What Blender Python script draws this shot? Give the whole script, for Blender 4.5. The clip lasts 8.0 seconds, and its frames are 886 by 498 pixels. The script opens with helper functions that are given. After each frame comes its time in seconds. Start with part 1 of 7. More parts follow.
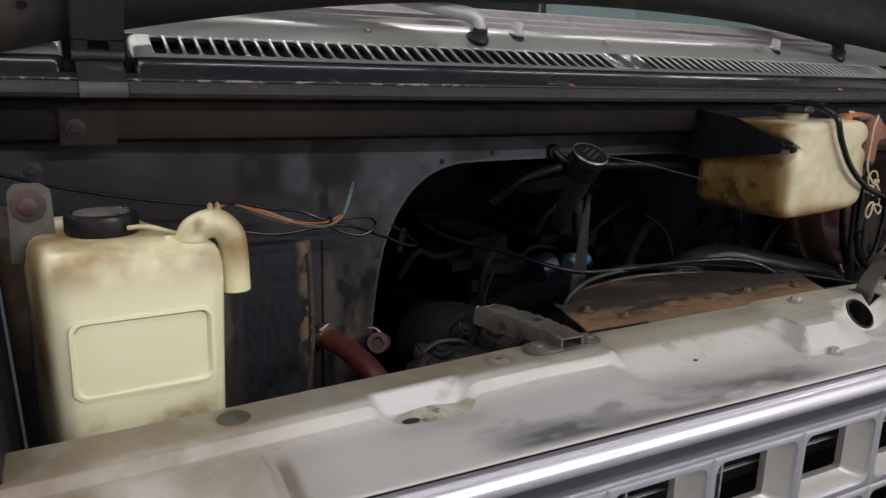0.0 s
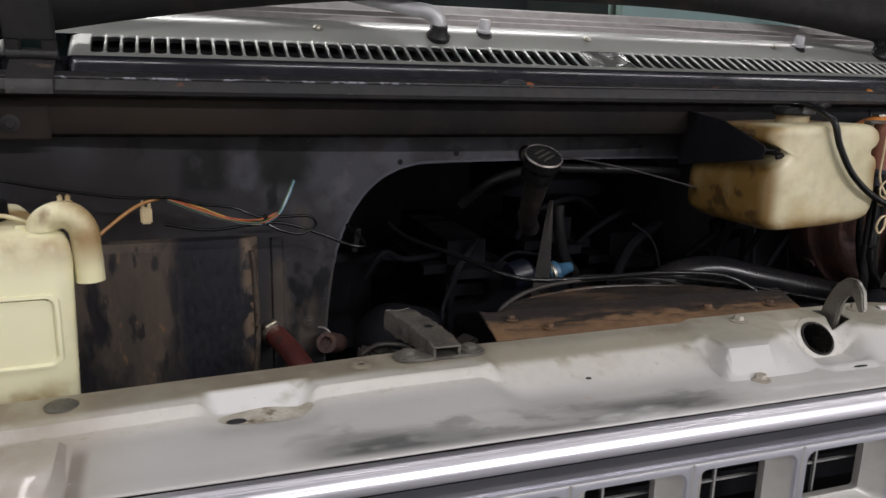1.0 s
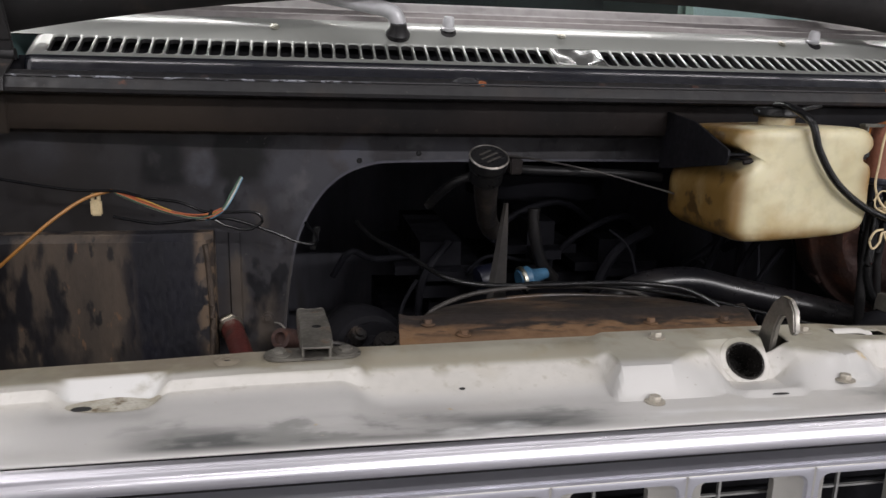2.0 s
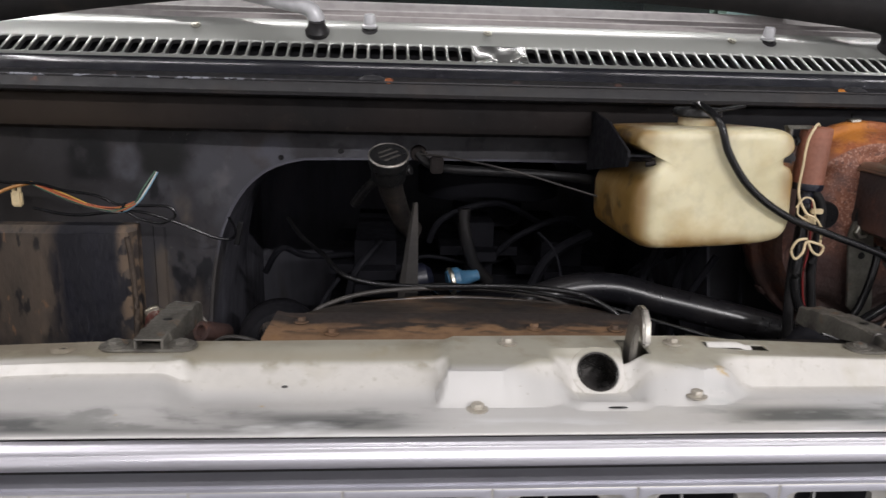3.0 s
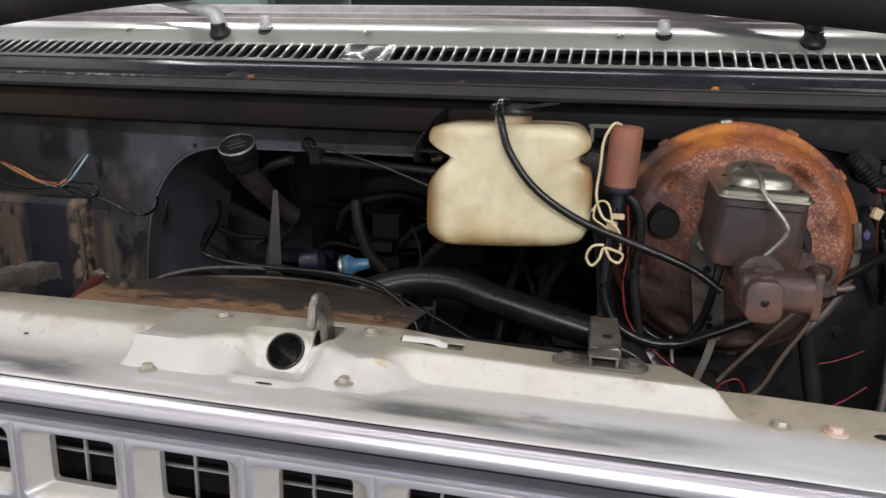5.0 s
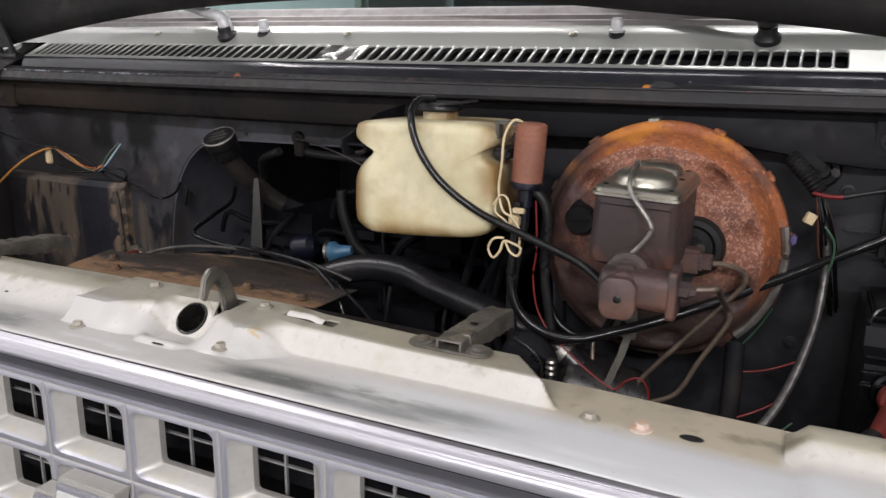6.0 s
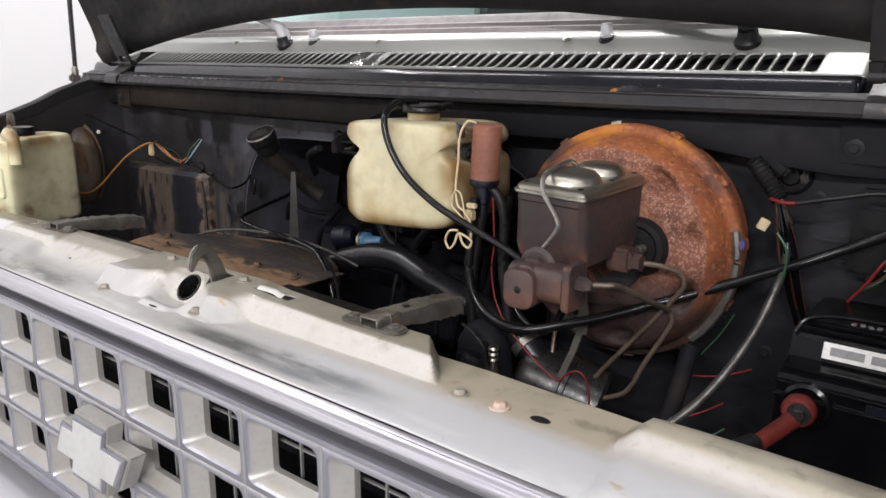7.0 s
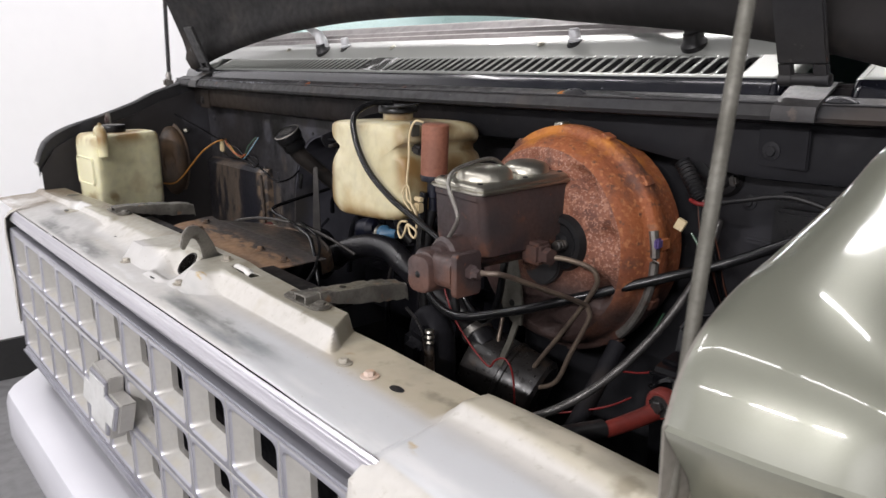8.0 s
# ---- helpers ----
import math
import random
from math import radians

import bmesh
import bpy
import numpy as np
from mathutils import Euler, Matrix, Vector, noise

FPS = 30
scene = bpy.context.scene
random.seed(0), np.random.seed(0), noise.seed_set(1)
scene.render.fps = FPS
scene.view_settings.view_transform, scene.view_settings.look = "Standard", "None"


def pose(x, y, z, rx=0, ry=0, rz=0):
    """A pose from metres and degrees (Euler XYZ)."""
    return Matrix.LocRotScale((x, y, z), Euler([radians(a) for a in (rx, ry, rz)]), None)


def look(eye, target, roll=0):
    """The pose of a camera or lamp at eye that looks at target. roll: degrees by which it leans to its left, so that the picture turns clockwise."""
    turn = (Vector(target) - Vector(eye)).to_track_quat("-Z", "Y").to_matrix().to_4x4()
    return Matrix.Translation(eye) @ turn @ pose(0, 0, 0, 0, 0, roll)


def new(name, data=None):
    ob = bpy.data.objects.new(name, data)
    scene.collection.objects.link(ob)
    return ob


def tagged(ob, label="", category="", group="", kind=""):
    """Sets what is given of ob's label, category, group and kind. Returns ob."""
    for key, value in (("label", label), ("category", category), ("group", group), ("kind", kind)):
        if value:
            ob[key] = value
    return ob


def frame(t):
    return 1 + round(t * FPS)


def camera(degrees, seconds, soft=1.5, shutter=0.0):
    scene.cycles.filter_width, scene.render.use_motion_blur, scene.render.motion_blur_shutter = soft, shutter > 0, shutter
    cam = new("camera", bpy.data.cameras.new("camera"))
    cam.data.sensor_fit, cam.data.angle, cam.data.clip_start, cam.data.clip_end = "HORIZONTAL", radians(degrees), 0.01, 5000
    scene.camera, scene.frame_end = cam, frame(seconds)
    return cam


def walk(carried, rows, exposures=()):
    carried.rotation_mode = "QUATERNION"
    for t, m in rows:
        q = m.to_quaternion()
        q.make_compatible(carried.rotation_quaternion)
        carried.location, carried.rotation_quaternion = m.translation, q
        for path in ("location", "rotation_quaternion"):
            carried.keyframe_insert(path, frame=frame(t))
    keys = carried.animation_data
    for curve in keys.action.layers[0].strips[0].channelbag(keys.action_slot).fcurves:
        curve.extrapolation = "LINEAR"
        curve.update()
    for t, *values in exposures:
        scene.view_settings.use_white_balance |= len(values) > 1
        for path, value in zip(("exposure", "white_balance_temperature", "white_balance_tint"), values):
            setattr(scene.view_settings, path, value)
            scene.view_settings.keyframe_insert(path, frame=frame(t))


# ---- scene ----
cam = camera(60.6, 8.0, 1.45, 0.3)
PATH = [
    (0, (-0.794, -0.547, 1.338), (0.129, 1.165, 0.872), 1.6),
    (0.5, (-0.699, -0.582, 1.339), (0.089, 1.196, 0.872), 1.7),
    (1, (-0.578, -0.615, 1.336), (0.064, 1.221, 0.873), 1.5),
    (2.5, (-0.261, -0.662, 1.339), (-0.019, 1.267, 0.867), 1.5),
    (3, (-0.142, -0.669, 1.339), (0.005, 1.269, 0.868), 1.5),
    (3.5, (-0.011, -0.67, 1.341), (0.015, 1.273, 0.868), 1.4),
    (4, (0.122, -0.675, 1.343), (-0.01, 1.263, 0.865), 1.4),
    (5.5, (0.496, -0.651, 1.351), (-0.128, 1.184, 0.859), 1.0),
    (6, (0.644, -0.625, 1.354), (-0.18, 1.129, 0.856), 0.8),
    (6.5, (0.78, -0.595, 1.357), (-0.246, 1.048, 0.859), 0.5),
    (7, (0.9, -0.554, 1.359), (-0.309, 0.961, 0.866), 0.3),
    (7.5, (1.021, -0.5, 1.36), (-0.318, 0.902, 0.871), 0.1),
    (8, (1.14, -0.426, 1.359), (-0.356, 0.811, 0.878), -0.1),
]
walk(cam, [(t, look(eye, target, roll)) for t, eye, target, roll in PATH],
     exposures=[(0, -0.49), (1, -0.45), (2.5, -0.09), (4, 0.0), (5.5, 0.02), (7, 0.12), (8, 0.13)])

# ---- world and lamps ----
world = bpy.data.worlds.new("world")
world.use_nodes = True
world.node_tree.nodes["Background"].inputs[0].default_value = (0.9, 0.95, 1.0, 1)
world.node_tree.nodes["Background"].inputs[1].default_value = 0.2
scene.world = world

CEILING = 3.6
# x, y, turn about z, power of each unseen ceiling tube
# the two turned tubes are added to brighten the west wall
TUBES = [(-1.5, -1.0, 0, 9), (0.1, -1.0, 0, 9), (1.7, -1.0, 0, 9), (3.3, -1.0, 0, 16), (-1.0, -4.6, 0, 48), (1.0, -4.6, 0, 195), (3.0, -4.6, 0, 275),
         (-1.0, 1.75, 0, 28), (0.7, 1.75, 0, 32), (2.4, 1.75, 0, 14), (-1.95, -0.6, 90, 18), (-1.95, 1.7, 90, 36)]


def tube_lamp(x, y, turn, power):
    data = bpy.data.lights.new("tube_lamp", "AREA")
    data.shape, data.size, data.size_y, data.energy = "RECTANGLE", 1.3, 0.10, power
    data.color = (1.0, 0.965, 0.98)
    lamp = new("tube_lamp", data)
    lamp.matrix_world = pose(x, y, CEILING - 0.09, 0, 0, turn)


for tx, ty, turn, power in TUBES:
    tube_lamp(tx, ty, turn, power)


# ---- materials ----
def mat(name, c1, c2=None, scale=20, rough=(0.4, 0.6), metal=0.0, bump=0.0, fine=8.0, spots=None, coat=0.0, sss=0.0, stretch=(1, 1, 1), spec=0.5, grain=0.35):
    """Base colour varied at two scales, with patches of a third colour: spots = (colour, scale, from, to)."""
    m = bpy.data.materials.new(name)
    m.use_nodes = True
    nt = m.node_tree
    n, l = nt.nodes, nt.links
    b = n["Principled BSDF"]
    co = n.new("ShaderNodeTexCoord")
    mp = n.new("ShaderNodeMapping")
    mp.inputs["Scale"].default_value = stretch
    l.new(co.outputs["Object"], mp.inputs["Vector"])

    def noise_node(sc, detail=5.0):
        t = n.new("ShaderNodeTexNoise")
        t.inputs["Scale"].default_value, t.inputs["Detail"].default_value = sc, detail
        l.new(mp.outputs["Vector"], t.inputs["Vector"])
        return t.outputs["Fac"]

    def ranged(src, a, b_, lo, hi):
        r = n.new("ShaderNodeMapRange")
        for k, v in zip(("From Min", "From Max", "To Min", "To Max"), (a, b_, lo, hi)):
            r.inputs[k].default_value = v
        l.new(src, r.inputs["Value"])
        return r.outputs["Result"]

    def mixed(fac, a, b_):
        x = n.new("ShaderNodeMix")
        x.data_type = "RGBA"
        l.new(fac, x.inputs["Factor"])
        for k, v in ((6, a), (7, b_)):
            if isinstance(v, tuple):
                x.inputs[k].default_value = (*v, 1)
            else:
                l.new(v, x.inputs[k])
        return x.outputs[2]

    big, small = noise_node(scale), noise_node(scale * fine, 3.0)
    colour = mixed(ranged(big, 0.35, 0.65, 0, 1), c1, c2 or tuple(v * 0.8 for v in c1))
    colour = mixed(ranged(small, 0.45, 0.75, 0, grain), colour, tuple(v * 0.55 for v in c1))
    for col, sc, a, b_ in spots or ():
        colour = mixed(ranged(noise_node(sc, 6.0), a, b_, 0, 1), colour, col)
    l.new(colour, b.inputs["Base Color"])
    l.new(ranged(small, 0.3, 0.7, *rough), b.inputs["Roughness"])
    b.inputs["Metallic"].default_value = metal
    b.inputs["Coat Weight"].default_value = coat
    b.inputs["Coat Roughness"].default_value = 0.06
    b.inputs["Specular IOR Level"].default_value = spec
    if sss:
        b.inputs["Subsurface Weight"].default_value = sss
        b.inputs["Subsurface Radius"].default_value = (0.02, 0.015, 0.006)
    if bump:
        u = n.new("ShaderNodeBump")
        u.inputs["Strength"].default_value, u.inputs["Distance"].default_value = bump, 0.002
        l.new(small, u.inputs["Height"])
        l.new(u.outputs["Normal"], b.inputs["Normal"])
    return m


PANEL = mat("worn_white_paint", (0.60, 0.585, 0.55), (0.54, 0.525, 0.485), 7, (0.26, 0.42), bump=0.03, fine=14, grain=0.15,
            spots=[((0.42, 0.39, 0.32), 18, 0.60, 0.80), ((0.34, 0.20, 0.09), 75, 0.78, 0.86)])
SHELF = mat("worn_shelf_paint", (0.565, 0.545, 0.508), (0.50, 0.482, 0.445), 6, (0.30, 0.46), bump=0.05, fine=14, grain=0.16, coat=0.12,
            spots=[((0.43, 0.40, 0.33), 16, 0.58, 0.80), ((0.42, 0.40, 0.35), 120, 0.60, 0.76), ((0.30, 0.20, 0.11), 60, 0.78, 0.86)])


def stains(m, layers):
    """Lays stains, and tones that put shade into the colour, over a material: each a colour, the range of y it fades in
    and out over, a noise scale, its threshold and stretch; an axis other than y, a range of x.
    """
    nt = m.node_tree
    n, l = nt.nodes, nt.links
    b = n["Principled BSDF"]
    co = n.new("ShaderNodeTexCoord")
    xyz = n.new("ShaderNodeSeparateXYZ")
    l.new(co.outputs["Object"], xyz.inputs[0])
    for col, (y0, y1, y2, y3), sc, (t0, t1), stretch, seed, *axis in layers:
        along_axis = xyz.outputs[axis[0] if axis else "Y"]
        mp = n.new("ShaderNodeMapping")
        mp.inputs["Scale"].default_value, mp.inputs["Location"].default_value = stretch, (seed, seed * 0.7, 0)
        l.new(co.outputs["Object"], mp.inputs["Vector"])
        tx = n.new("ShaderNodeTexNoise")
        tx.inputs["Scale"].default_value, tx.inputs["Detail"].default_value = sc, 7.0
        l.new(mp.outputs["Vector"], tx.inputs["Vector"])
        fac = tx.outputs["Fac"]
        facs = []
        spans = [(fac, t0, t1), (along_axis, y0, y1), (along_axis, y3, y2)]
        if len(axis) > 1:
            x0, x1, x2, x3 = axis[1]
            spans += [(xyz.outputs["X"], x0, x1), (xyz.outputs["X"], x3, x2)]
        for src, a, c in spans:
            r = n.new("ShaderNodeMapRange")
            r.interpolation_type = "SMOOTHSTEP"
            r.inputs["From Min"].default_value, r.inputs["From Max"].default_value = a, c
            l.new(src, r.inputs["Value"])
            facs.append(r.outputs["Result"])
        k = facs[0]
        for f in facs[1:]:
            mul = n.new("ShaderNodeMath")
            mul.operation = "MULTIPLY"
            l.new(k, mul.inputs[0])
            l.new(f, mul.inputs[1])
            k = mul.outputs[0]
        mix = n.new("ShaderNodeMix")
        mix.data_type = "RGBA"
        l.new(k, mix.inputs["Factor"])
        l.new(b.inputs["Base Color"].links[0].from_socket, mix.inputs[6])
        mix.inputs[7].default_value = (*col, 1)
        l.new(mix.outputs[2], b.inputs["Base Color"])
    return m


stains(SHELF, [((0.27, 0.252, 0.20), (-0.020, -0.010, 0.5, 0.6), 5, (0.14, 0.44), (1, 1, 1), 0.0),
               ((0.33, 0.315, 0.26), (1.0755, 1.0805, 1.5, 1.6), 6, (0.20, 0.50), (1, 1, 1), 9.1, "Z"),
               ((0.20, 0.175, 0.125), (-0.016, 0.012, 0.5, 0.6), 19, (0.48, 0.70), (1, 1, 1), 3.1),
               # front strip: even grey, darker leftward, paler from x 0.16
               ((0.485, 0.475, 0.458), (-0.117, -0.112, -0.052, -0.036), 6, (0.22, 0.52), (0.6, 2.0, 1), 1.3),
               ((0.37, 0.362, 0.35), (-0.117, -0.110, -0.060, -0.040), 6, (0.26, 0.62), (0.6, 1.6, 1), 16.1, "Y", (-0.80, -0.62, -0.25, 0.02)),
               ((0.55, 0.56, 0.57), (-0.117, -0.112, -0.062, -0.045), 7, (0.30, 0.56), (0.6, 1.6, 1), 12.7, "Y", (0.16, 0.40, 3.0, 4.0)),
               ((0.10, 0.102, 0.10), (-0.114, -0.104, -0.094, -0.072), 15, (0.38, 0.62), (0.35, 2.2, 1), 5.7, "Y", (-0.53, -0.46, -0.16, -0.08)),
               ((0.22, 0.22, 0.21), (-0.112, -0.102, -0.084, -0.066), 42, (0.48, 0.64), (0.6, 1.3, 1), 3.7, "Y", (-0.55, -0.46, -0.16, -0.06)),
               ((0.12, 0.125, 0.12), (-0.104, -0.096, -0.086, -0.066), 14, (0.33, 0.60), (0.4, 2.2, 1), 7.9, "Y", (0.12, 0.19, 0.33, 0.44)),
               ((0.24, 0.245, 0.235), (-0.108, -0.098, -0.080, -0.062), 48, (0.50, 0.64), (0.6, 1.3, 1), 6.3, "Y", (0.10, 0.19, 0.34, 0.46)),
               # dark line along the edge of the left header panel
               ((0.13, 0.125, 0.12), (-0.13, -0.12, -0.07, -0.05), 10, (0.20, 0.50), (1, 1, 1), 3.3, "Y", (-0.664, -0.662, -0.657, -0.648)),
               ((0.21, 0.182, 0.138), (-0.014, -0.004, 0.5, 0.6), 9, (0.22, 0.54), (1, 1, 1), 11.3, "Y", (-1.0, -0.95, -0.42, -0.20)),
               ((0.21, 0.17, 0.12), (-0.93, -0.92, -0.72, -0.60), 9, (0.30, 0.62), (1, 1, 1), 6.6, "X"),
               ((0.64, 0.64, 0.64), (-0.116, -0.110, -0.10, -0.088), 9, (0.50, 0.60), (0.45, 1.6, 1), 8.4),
               ((0.45, 0.32, 0.13), (-0.10, -0.08, -0.04, -0.03), 30, (0.70, 0.76), (0.8, 1.2, 1), 2.2),
               # recess face brought back to near the base paint
               ((0.60, 0.595, 0.58), (-0.030, -0.027, -0.010, -0.005), 9, (0.0, 0.1), (1, 1, 1), 2.9, "Y", (-0.574, -0.562, -0.494, -0.482)),
               ((0.42, 0.375, 0.285), (-0.050, -0.034, 0.5, 0.6), 12, (0.30, 0.60), (1, 1, 1), 4.4, "Y", (0.455, 0.475, 0.655, 0.662)),
               ((0.45, 0.415, 0.33), (-0.026, -0.016, 0.5, 0.6), 12, (0.24, 0.56), (1, 1, 1), 8.4, "Y", (0.655, 0.662, 3.0, 4.0)),
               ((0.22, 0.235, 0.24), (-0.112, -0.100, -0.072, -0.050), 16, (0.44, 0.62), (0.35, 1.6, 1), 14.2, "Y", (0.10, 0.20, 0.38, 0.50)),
               ((0.26, 0.235, 0.175), (-0.030, -0.012, 0.5, 0.6), 34, (0.52, 0.70), (1, 1, 1), 5.5),
               ((0.34, 0.32, 0.275), (-0.117, -0.110, 0.5, 0.6), 190, (0.69, 0.78), (1, 1, 1), 7.5),
               ((0.30, 0.21, 0.11), (-0.05, -0.042, -0.02, -0.01), 26, (0.52, 0.64), (1, 1, 1), 6.1, "Y", (0.475, 0.49, 0.58, 0.60))])
# lengthwise streaks put bands of reflected light into the colour
CHROME = mat("chrome_strip", (0.64, 0.63, 0.66), (0.50, 0.49, 0.53), 110, (0.27, 0.42), 1.0, fine=5, grain=0.25, stretch=(0.012, 1, 1))
GRILLE = mat("argent_plastic", (0.40, 0.388, 0.362), (0.365, 0.355, 0.33), 14, (0.32, 0.42), 0.22, bump=0.03, grain=0.15,
             spots=[((0.37, 0.34, 0.27), 18, 0.62, 0.8)])
GRILLE_EDGE = mat("silver_edge", (0.42, 0.42, 0.46), (0.36, 0.36, 0.40), 10, (0.28, 0.36), 0.6, grain=0.05)
BLACK = mat("black_paint", (0.012, 0.012, 0.014), (0.02, 0.019, 0.019), 10, (0.4, 0.65), bump=0.1,
            spots=[((0.034, 0.026, 0.021), 9, 0.58, 0.75), ((0.05, 0.046, 0.043), 140, 0.66, 0.76), ((0.09, 0.035, 0.02), 30, 0.71, 0.76)], spec=0.4)
FIREWALL = mat("dusty_dark_steel", (0.041, 0.040, 0.0435), (0.020, 0.019, 0.0215), 5, (0.32, 0.6), bump=0.12, fine=12,
               spots=[((0.008, 0.008, 0.009), 7, 0.58, 0.63), ((0.052, 0.037, 0.028), 6, 0.56, 0.76), ((0.066, 0.067, 0.080), 12, 0.60, 0.72), ((0.010, 0.010, 0.011), 38, 0.66, 0.74), ((0.060, 0.056, 0.054), 170, 0.66, 0.76)], spec=0.28)
COVER = mat("black_cover", (0.095, 0.095, 0.112), (0.060, 0.060, 0.072), 5, (0.4, 0.6), bump=0.1, spec=0.25,
            spots=[((0.052, 0.048, 0.046), 7, 0.58, 0.75)], stretch=(2, 1, 0.5))
OILY = mat("oily_grey_steel", (0.055, 0.050, 0.045), (0.032, 0.029, 0.027), 22, (0.4, 0.6), 0.2, bump=0.15,
           spots=[((0.10, 0.07, 0.05), 26, 0.62, 0.74)])
LEDGE = mat("brown_dusty_steel", (0.011, 0.0098, 0.0098), (0.018, 0.0142, 0.013), 7, (0.45, 0.7), bump=0.12,
            spots=[((0.045, 0.033, 0.026), 9, 0.6, 0.8), ((0.008, 0.008, 0.009), 5, 0.52, 0.68), ((0.030, 0.026, 0.023), 150, 0.65, 0.76), ((0.06, 0.028, 0.018), 22, 0.70, 0.76)], spec=0.12)
BOLT = mat("dull_zinc_bolt", (0.42, 0.39, 0.33), (0.31, 0.28, 0.23), 60, (0.4, 0.6), 0.35, bump=0.08,
           spots=[((0.22, 0.10, 0.05), 70, 0.62, 0.75)])
ARM = mat("grey_wiper_paint", (0.50, 0.50, 0.51), (0.46, 0.46, 0.47), 10, (0.3, 0.4), 0.2)
RUBBER = mat("black_rubber", (0.010, 0.010, 0.011), (0.016, 0.015, 0.015), 40, (0.3, 0.5), bump=0.05, spec=0.25)
PLASTIC = mat("black_plastic", (0.008, 0.008, 0.009), (0.011, 0.011, 0.011), 30, (0.25, 0.4), bump=0.03, spec=0.25)
GLOSS_RUBBER = mat("shiny_black_rubber", (0.007, 0.007, 0.008), (0.010, 0.010, 0.010), 30, (0.19, 0.24), spec=0.36)
NEAR_BLACK = mat("glossy_black_case", (0.0035, 0.0035, 0.0045), (0.005, 0.005, 0.0055), 20, (0.14, 0.26), bump=0.03, spec=0.3)
# near-black: shade of the bay and recesses is put into the colour
DIM_BLACK = mat("dim_black", (0.013, 0.0128, 0.015), (0.009, 0.009, 0.011), 14, (0.5, 0.7), bump=0.1, spec=0.08,
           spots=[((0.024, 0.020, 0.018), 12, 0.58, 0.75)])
# engine behind the arch: the bay's shade is put into the colour
DEEP = mat("deep_bay_black", (0.0125, 0.0125, 0.0155), (0.0060, 0.0060, 0.0078), 6, (0.5, 0.7), bump=0.1, spec=0.05)
BODY = mat("grey_green_metallic_paint", (0.205, 0.210, 0.168), (0.185, 0.190, 0.152), 5, (0.33, 0.40), 0.35, fine=160, coat=1.0, grain=0.05)
COWL = mat("grey_green_cowl_paint", (0.30, 0.308, 0.286), (0.27, 0.278, 0.258), 6, (0.33, 0.33), 0.45, fine=30, coat=0.35, grain=0.0)
OIL_BLACK = mat("oily_black_steel", (0.022, 0.020, 0.019), (0.012, 0.011, 0.011), 18, (0.22, 0.45), 0.0, bump=0.1, spec=0.5,
                spots=[((0.06, 0.042, 0.03), 24, 0.62, 0.74)])
GRIME = mat("brown_grime", (0.10, 0.06, 0.03), (0.05, 0.032, 0.018), 60, (0.6, 0.8))
DARK_BODY = mat("dark_gloss_paint", (0.008, 0.009, 0.013), (0.005, 0.005, 0.008), 8, (0.12, 0.26), 0.0, bump=0.02, coat=0.35, spec=0.35,
                spots=[((0.10, 0.10, 0.11), 260, 0.70, 0.74)])
RUST = mat("orange_rust", (0.26, 0.075, 0.022), (0.19, 0.055, 0.022), 14, (0.6, 0.85), bump=0.5, fine=16,
           spots=[((0.10, 0.04, 0.025), 16, 0.58, 0.72), ((0.36, 0.13, 0.03), 22, 0.62, 0.75), ((0.33, 0.125, 0.05), 150, 0.54, 0.66), ((0.11, 0.042, 0.022), 120, 0.60, 0.68), ((0.21, 0.08, 0.035), 60, 0.60, 0.70)])
RUST_FACE = mat("brown_speckled_rust", (0.215, 0.078, 0.040), (0.165, 0.060, 0.034), 16, (0.6, 0.85), bump=0.9, fine=9,
                spots=[((0.085, 0.035, 0.028), 22, 0.56, 0.72), ((0.28, 0.125, 0.075), 190, 0.50, 0.62), ((0.11, 0.042, 0.026), 130, 0.56, 0.64), ((0.33, 0.18, 0.13), 380, 0.56, 0.64), ((0.055, 0.028, 0.024), 9, 0.66, 0.76)])
IRON = mat("rusty_cast_iron", (0.070, 0.038, 0.031), (0.042, 0.029, 0.029), 14, (0.42, 0.65), bump=0.2, fine=14,
           spots=[((0.13, 0.052, 0.028), 26, 0.60, 0.72), ((0.030, 0.021, 0.022), 18, 0.58, 0.68), ((0.15, 0.062, 0.034), 110, 0.66, 0.74)])
ZINC = mat("zinc_plate", (0.52, 0.50, 0.43), (0.40, 0.385, 0.33), 14, (0.30, 0.42), 1.0, bump=0.02, grain=0.06)
STEEL = mat("dull_steel", (0.28, 0.27, 0.25), (0.18, 0.16, 0.14), 40, (0.35, 0.55), 0.8, bump=0.08,
            spots=[((0.12, 0.06, 0.03), 40, 0.62, 0.75)])
GREY_STEEL = mat("grimy_steel", (0.14, 0.135, 0.115), (0.085, 0.08, 0.065), 30, (0.45, 0.65), 0.4, bump=0.12,
                 spots=[((0.16, 0.08, 0.04), 35, 0.62, 0.75)])
BRACKET = mat("dirty_bracket_steel", (0.20, 0.19, 0.165), (0.11, 0.102, 0.088), 32, (0.35, 0.55), 0.45, bump=0.15, spots=[((0.065, 0.06, 0.055), 26, 0.56, 0.66), ((0.24, 0.15, 0.09), 45, 0.62, 0.70)])
HOOK = mat("worn_hook_steel", (0.30, 0.285, 0.255), (0.20, 0.19, 0.17), 40, (0.28, 0.42), 0.75, bump=0.1, spots=[((0.10, 0.085, 0.07), 40, 0.60, 0.70)])
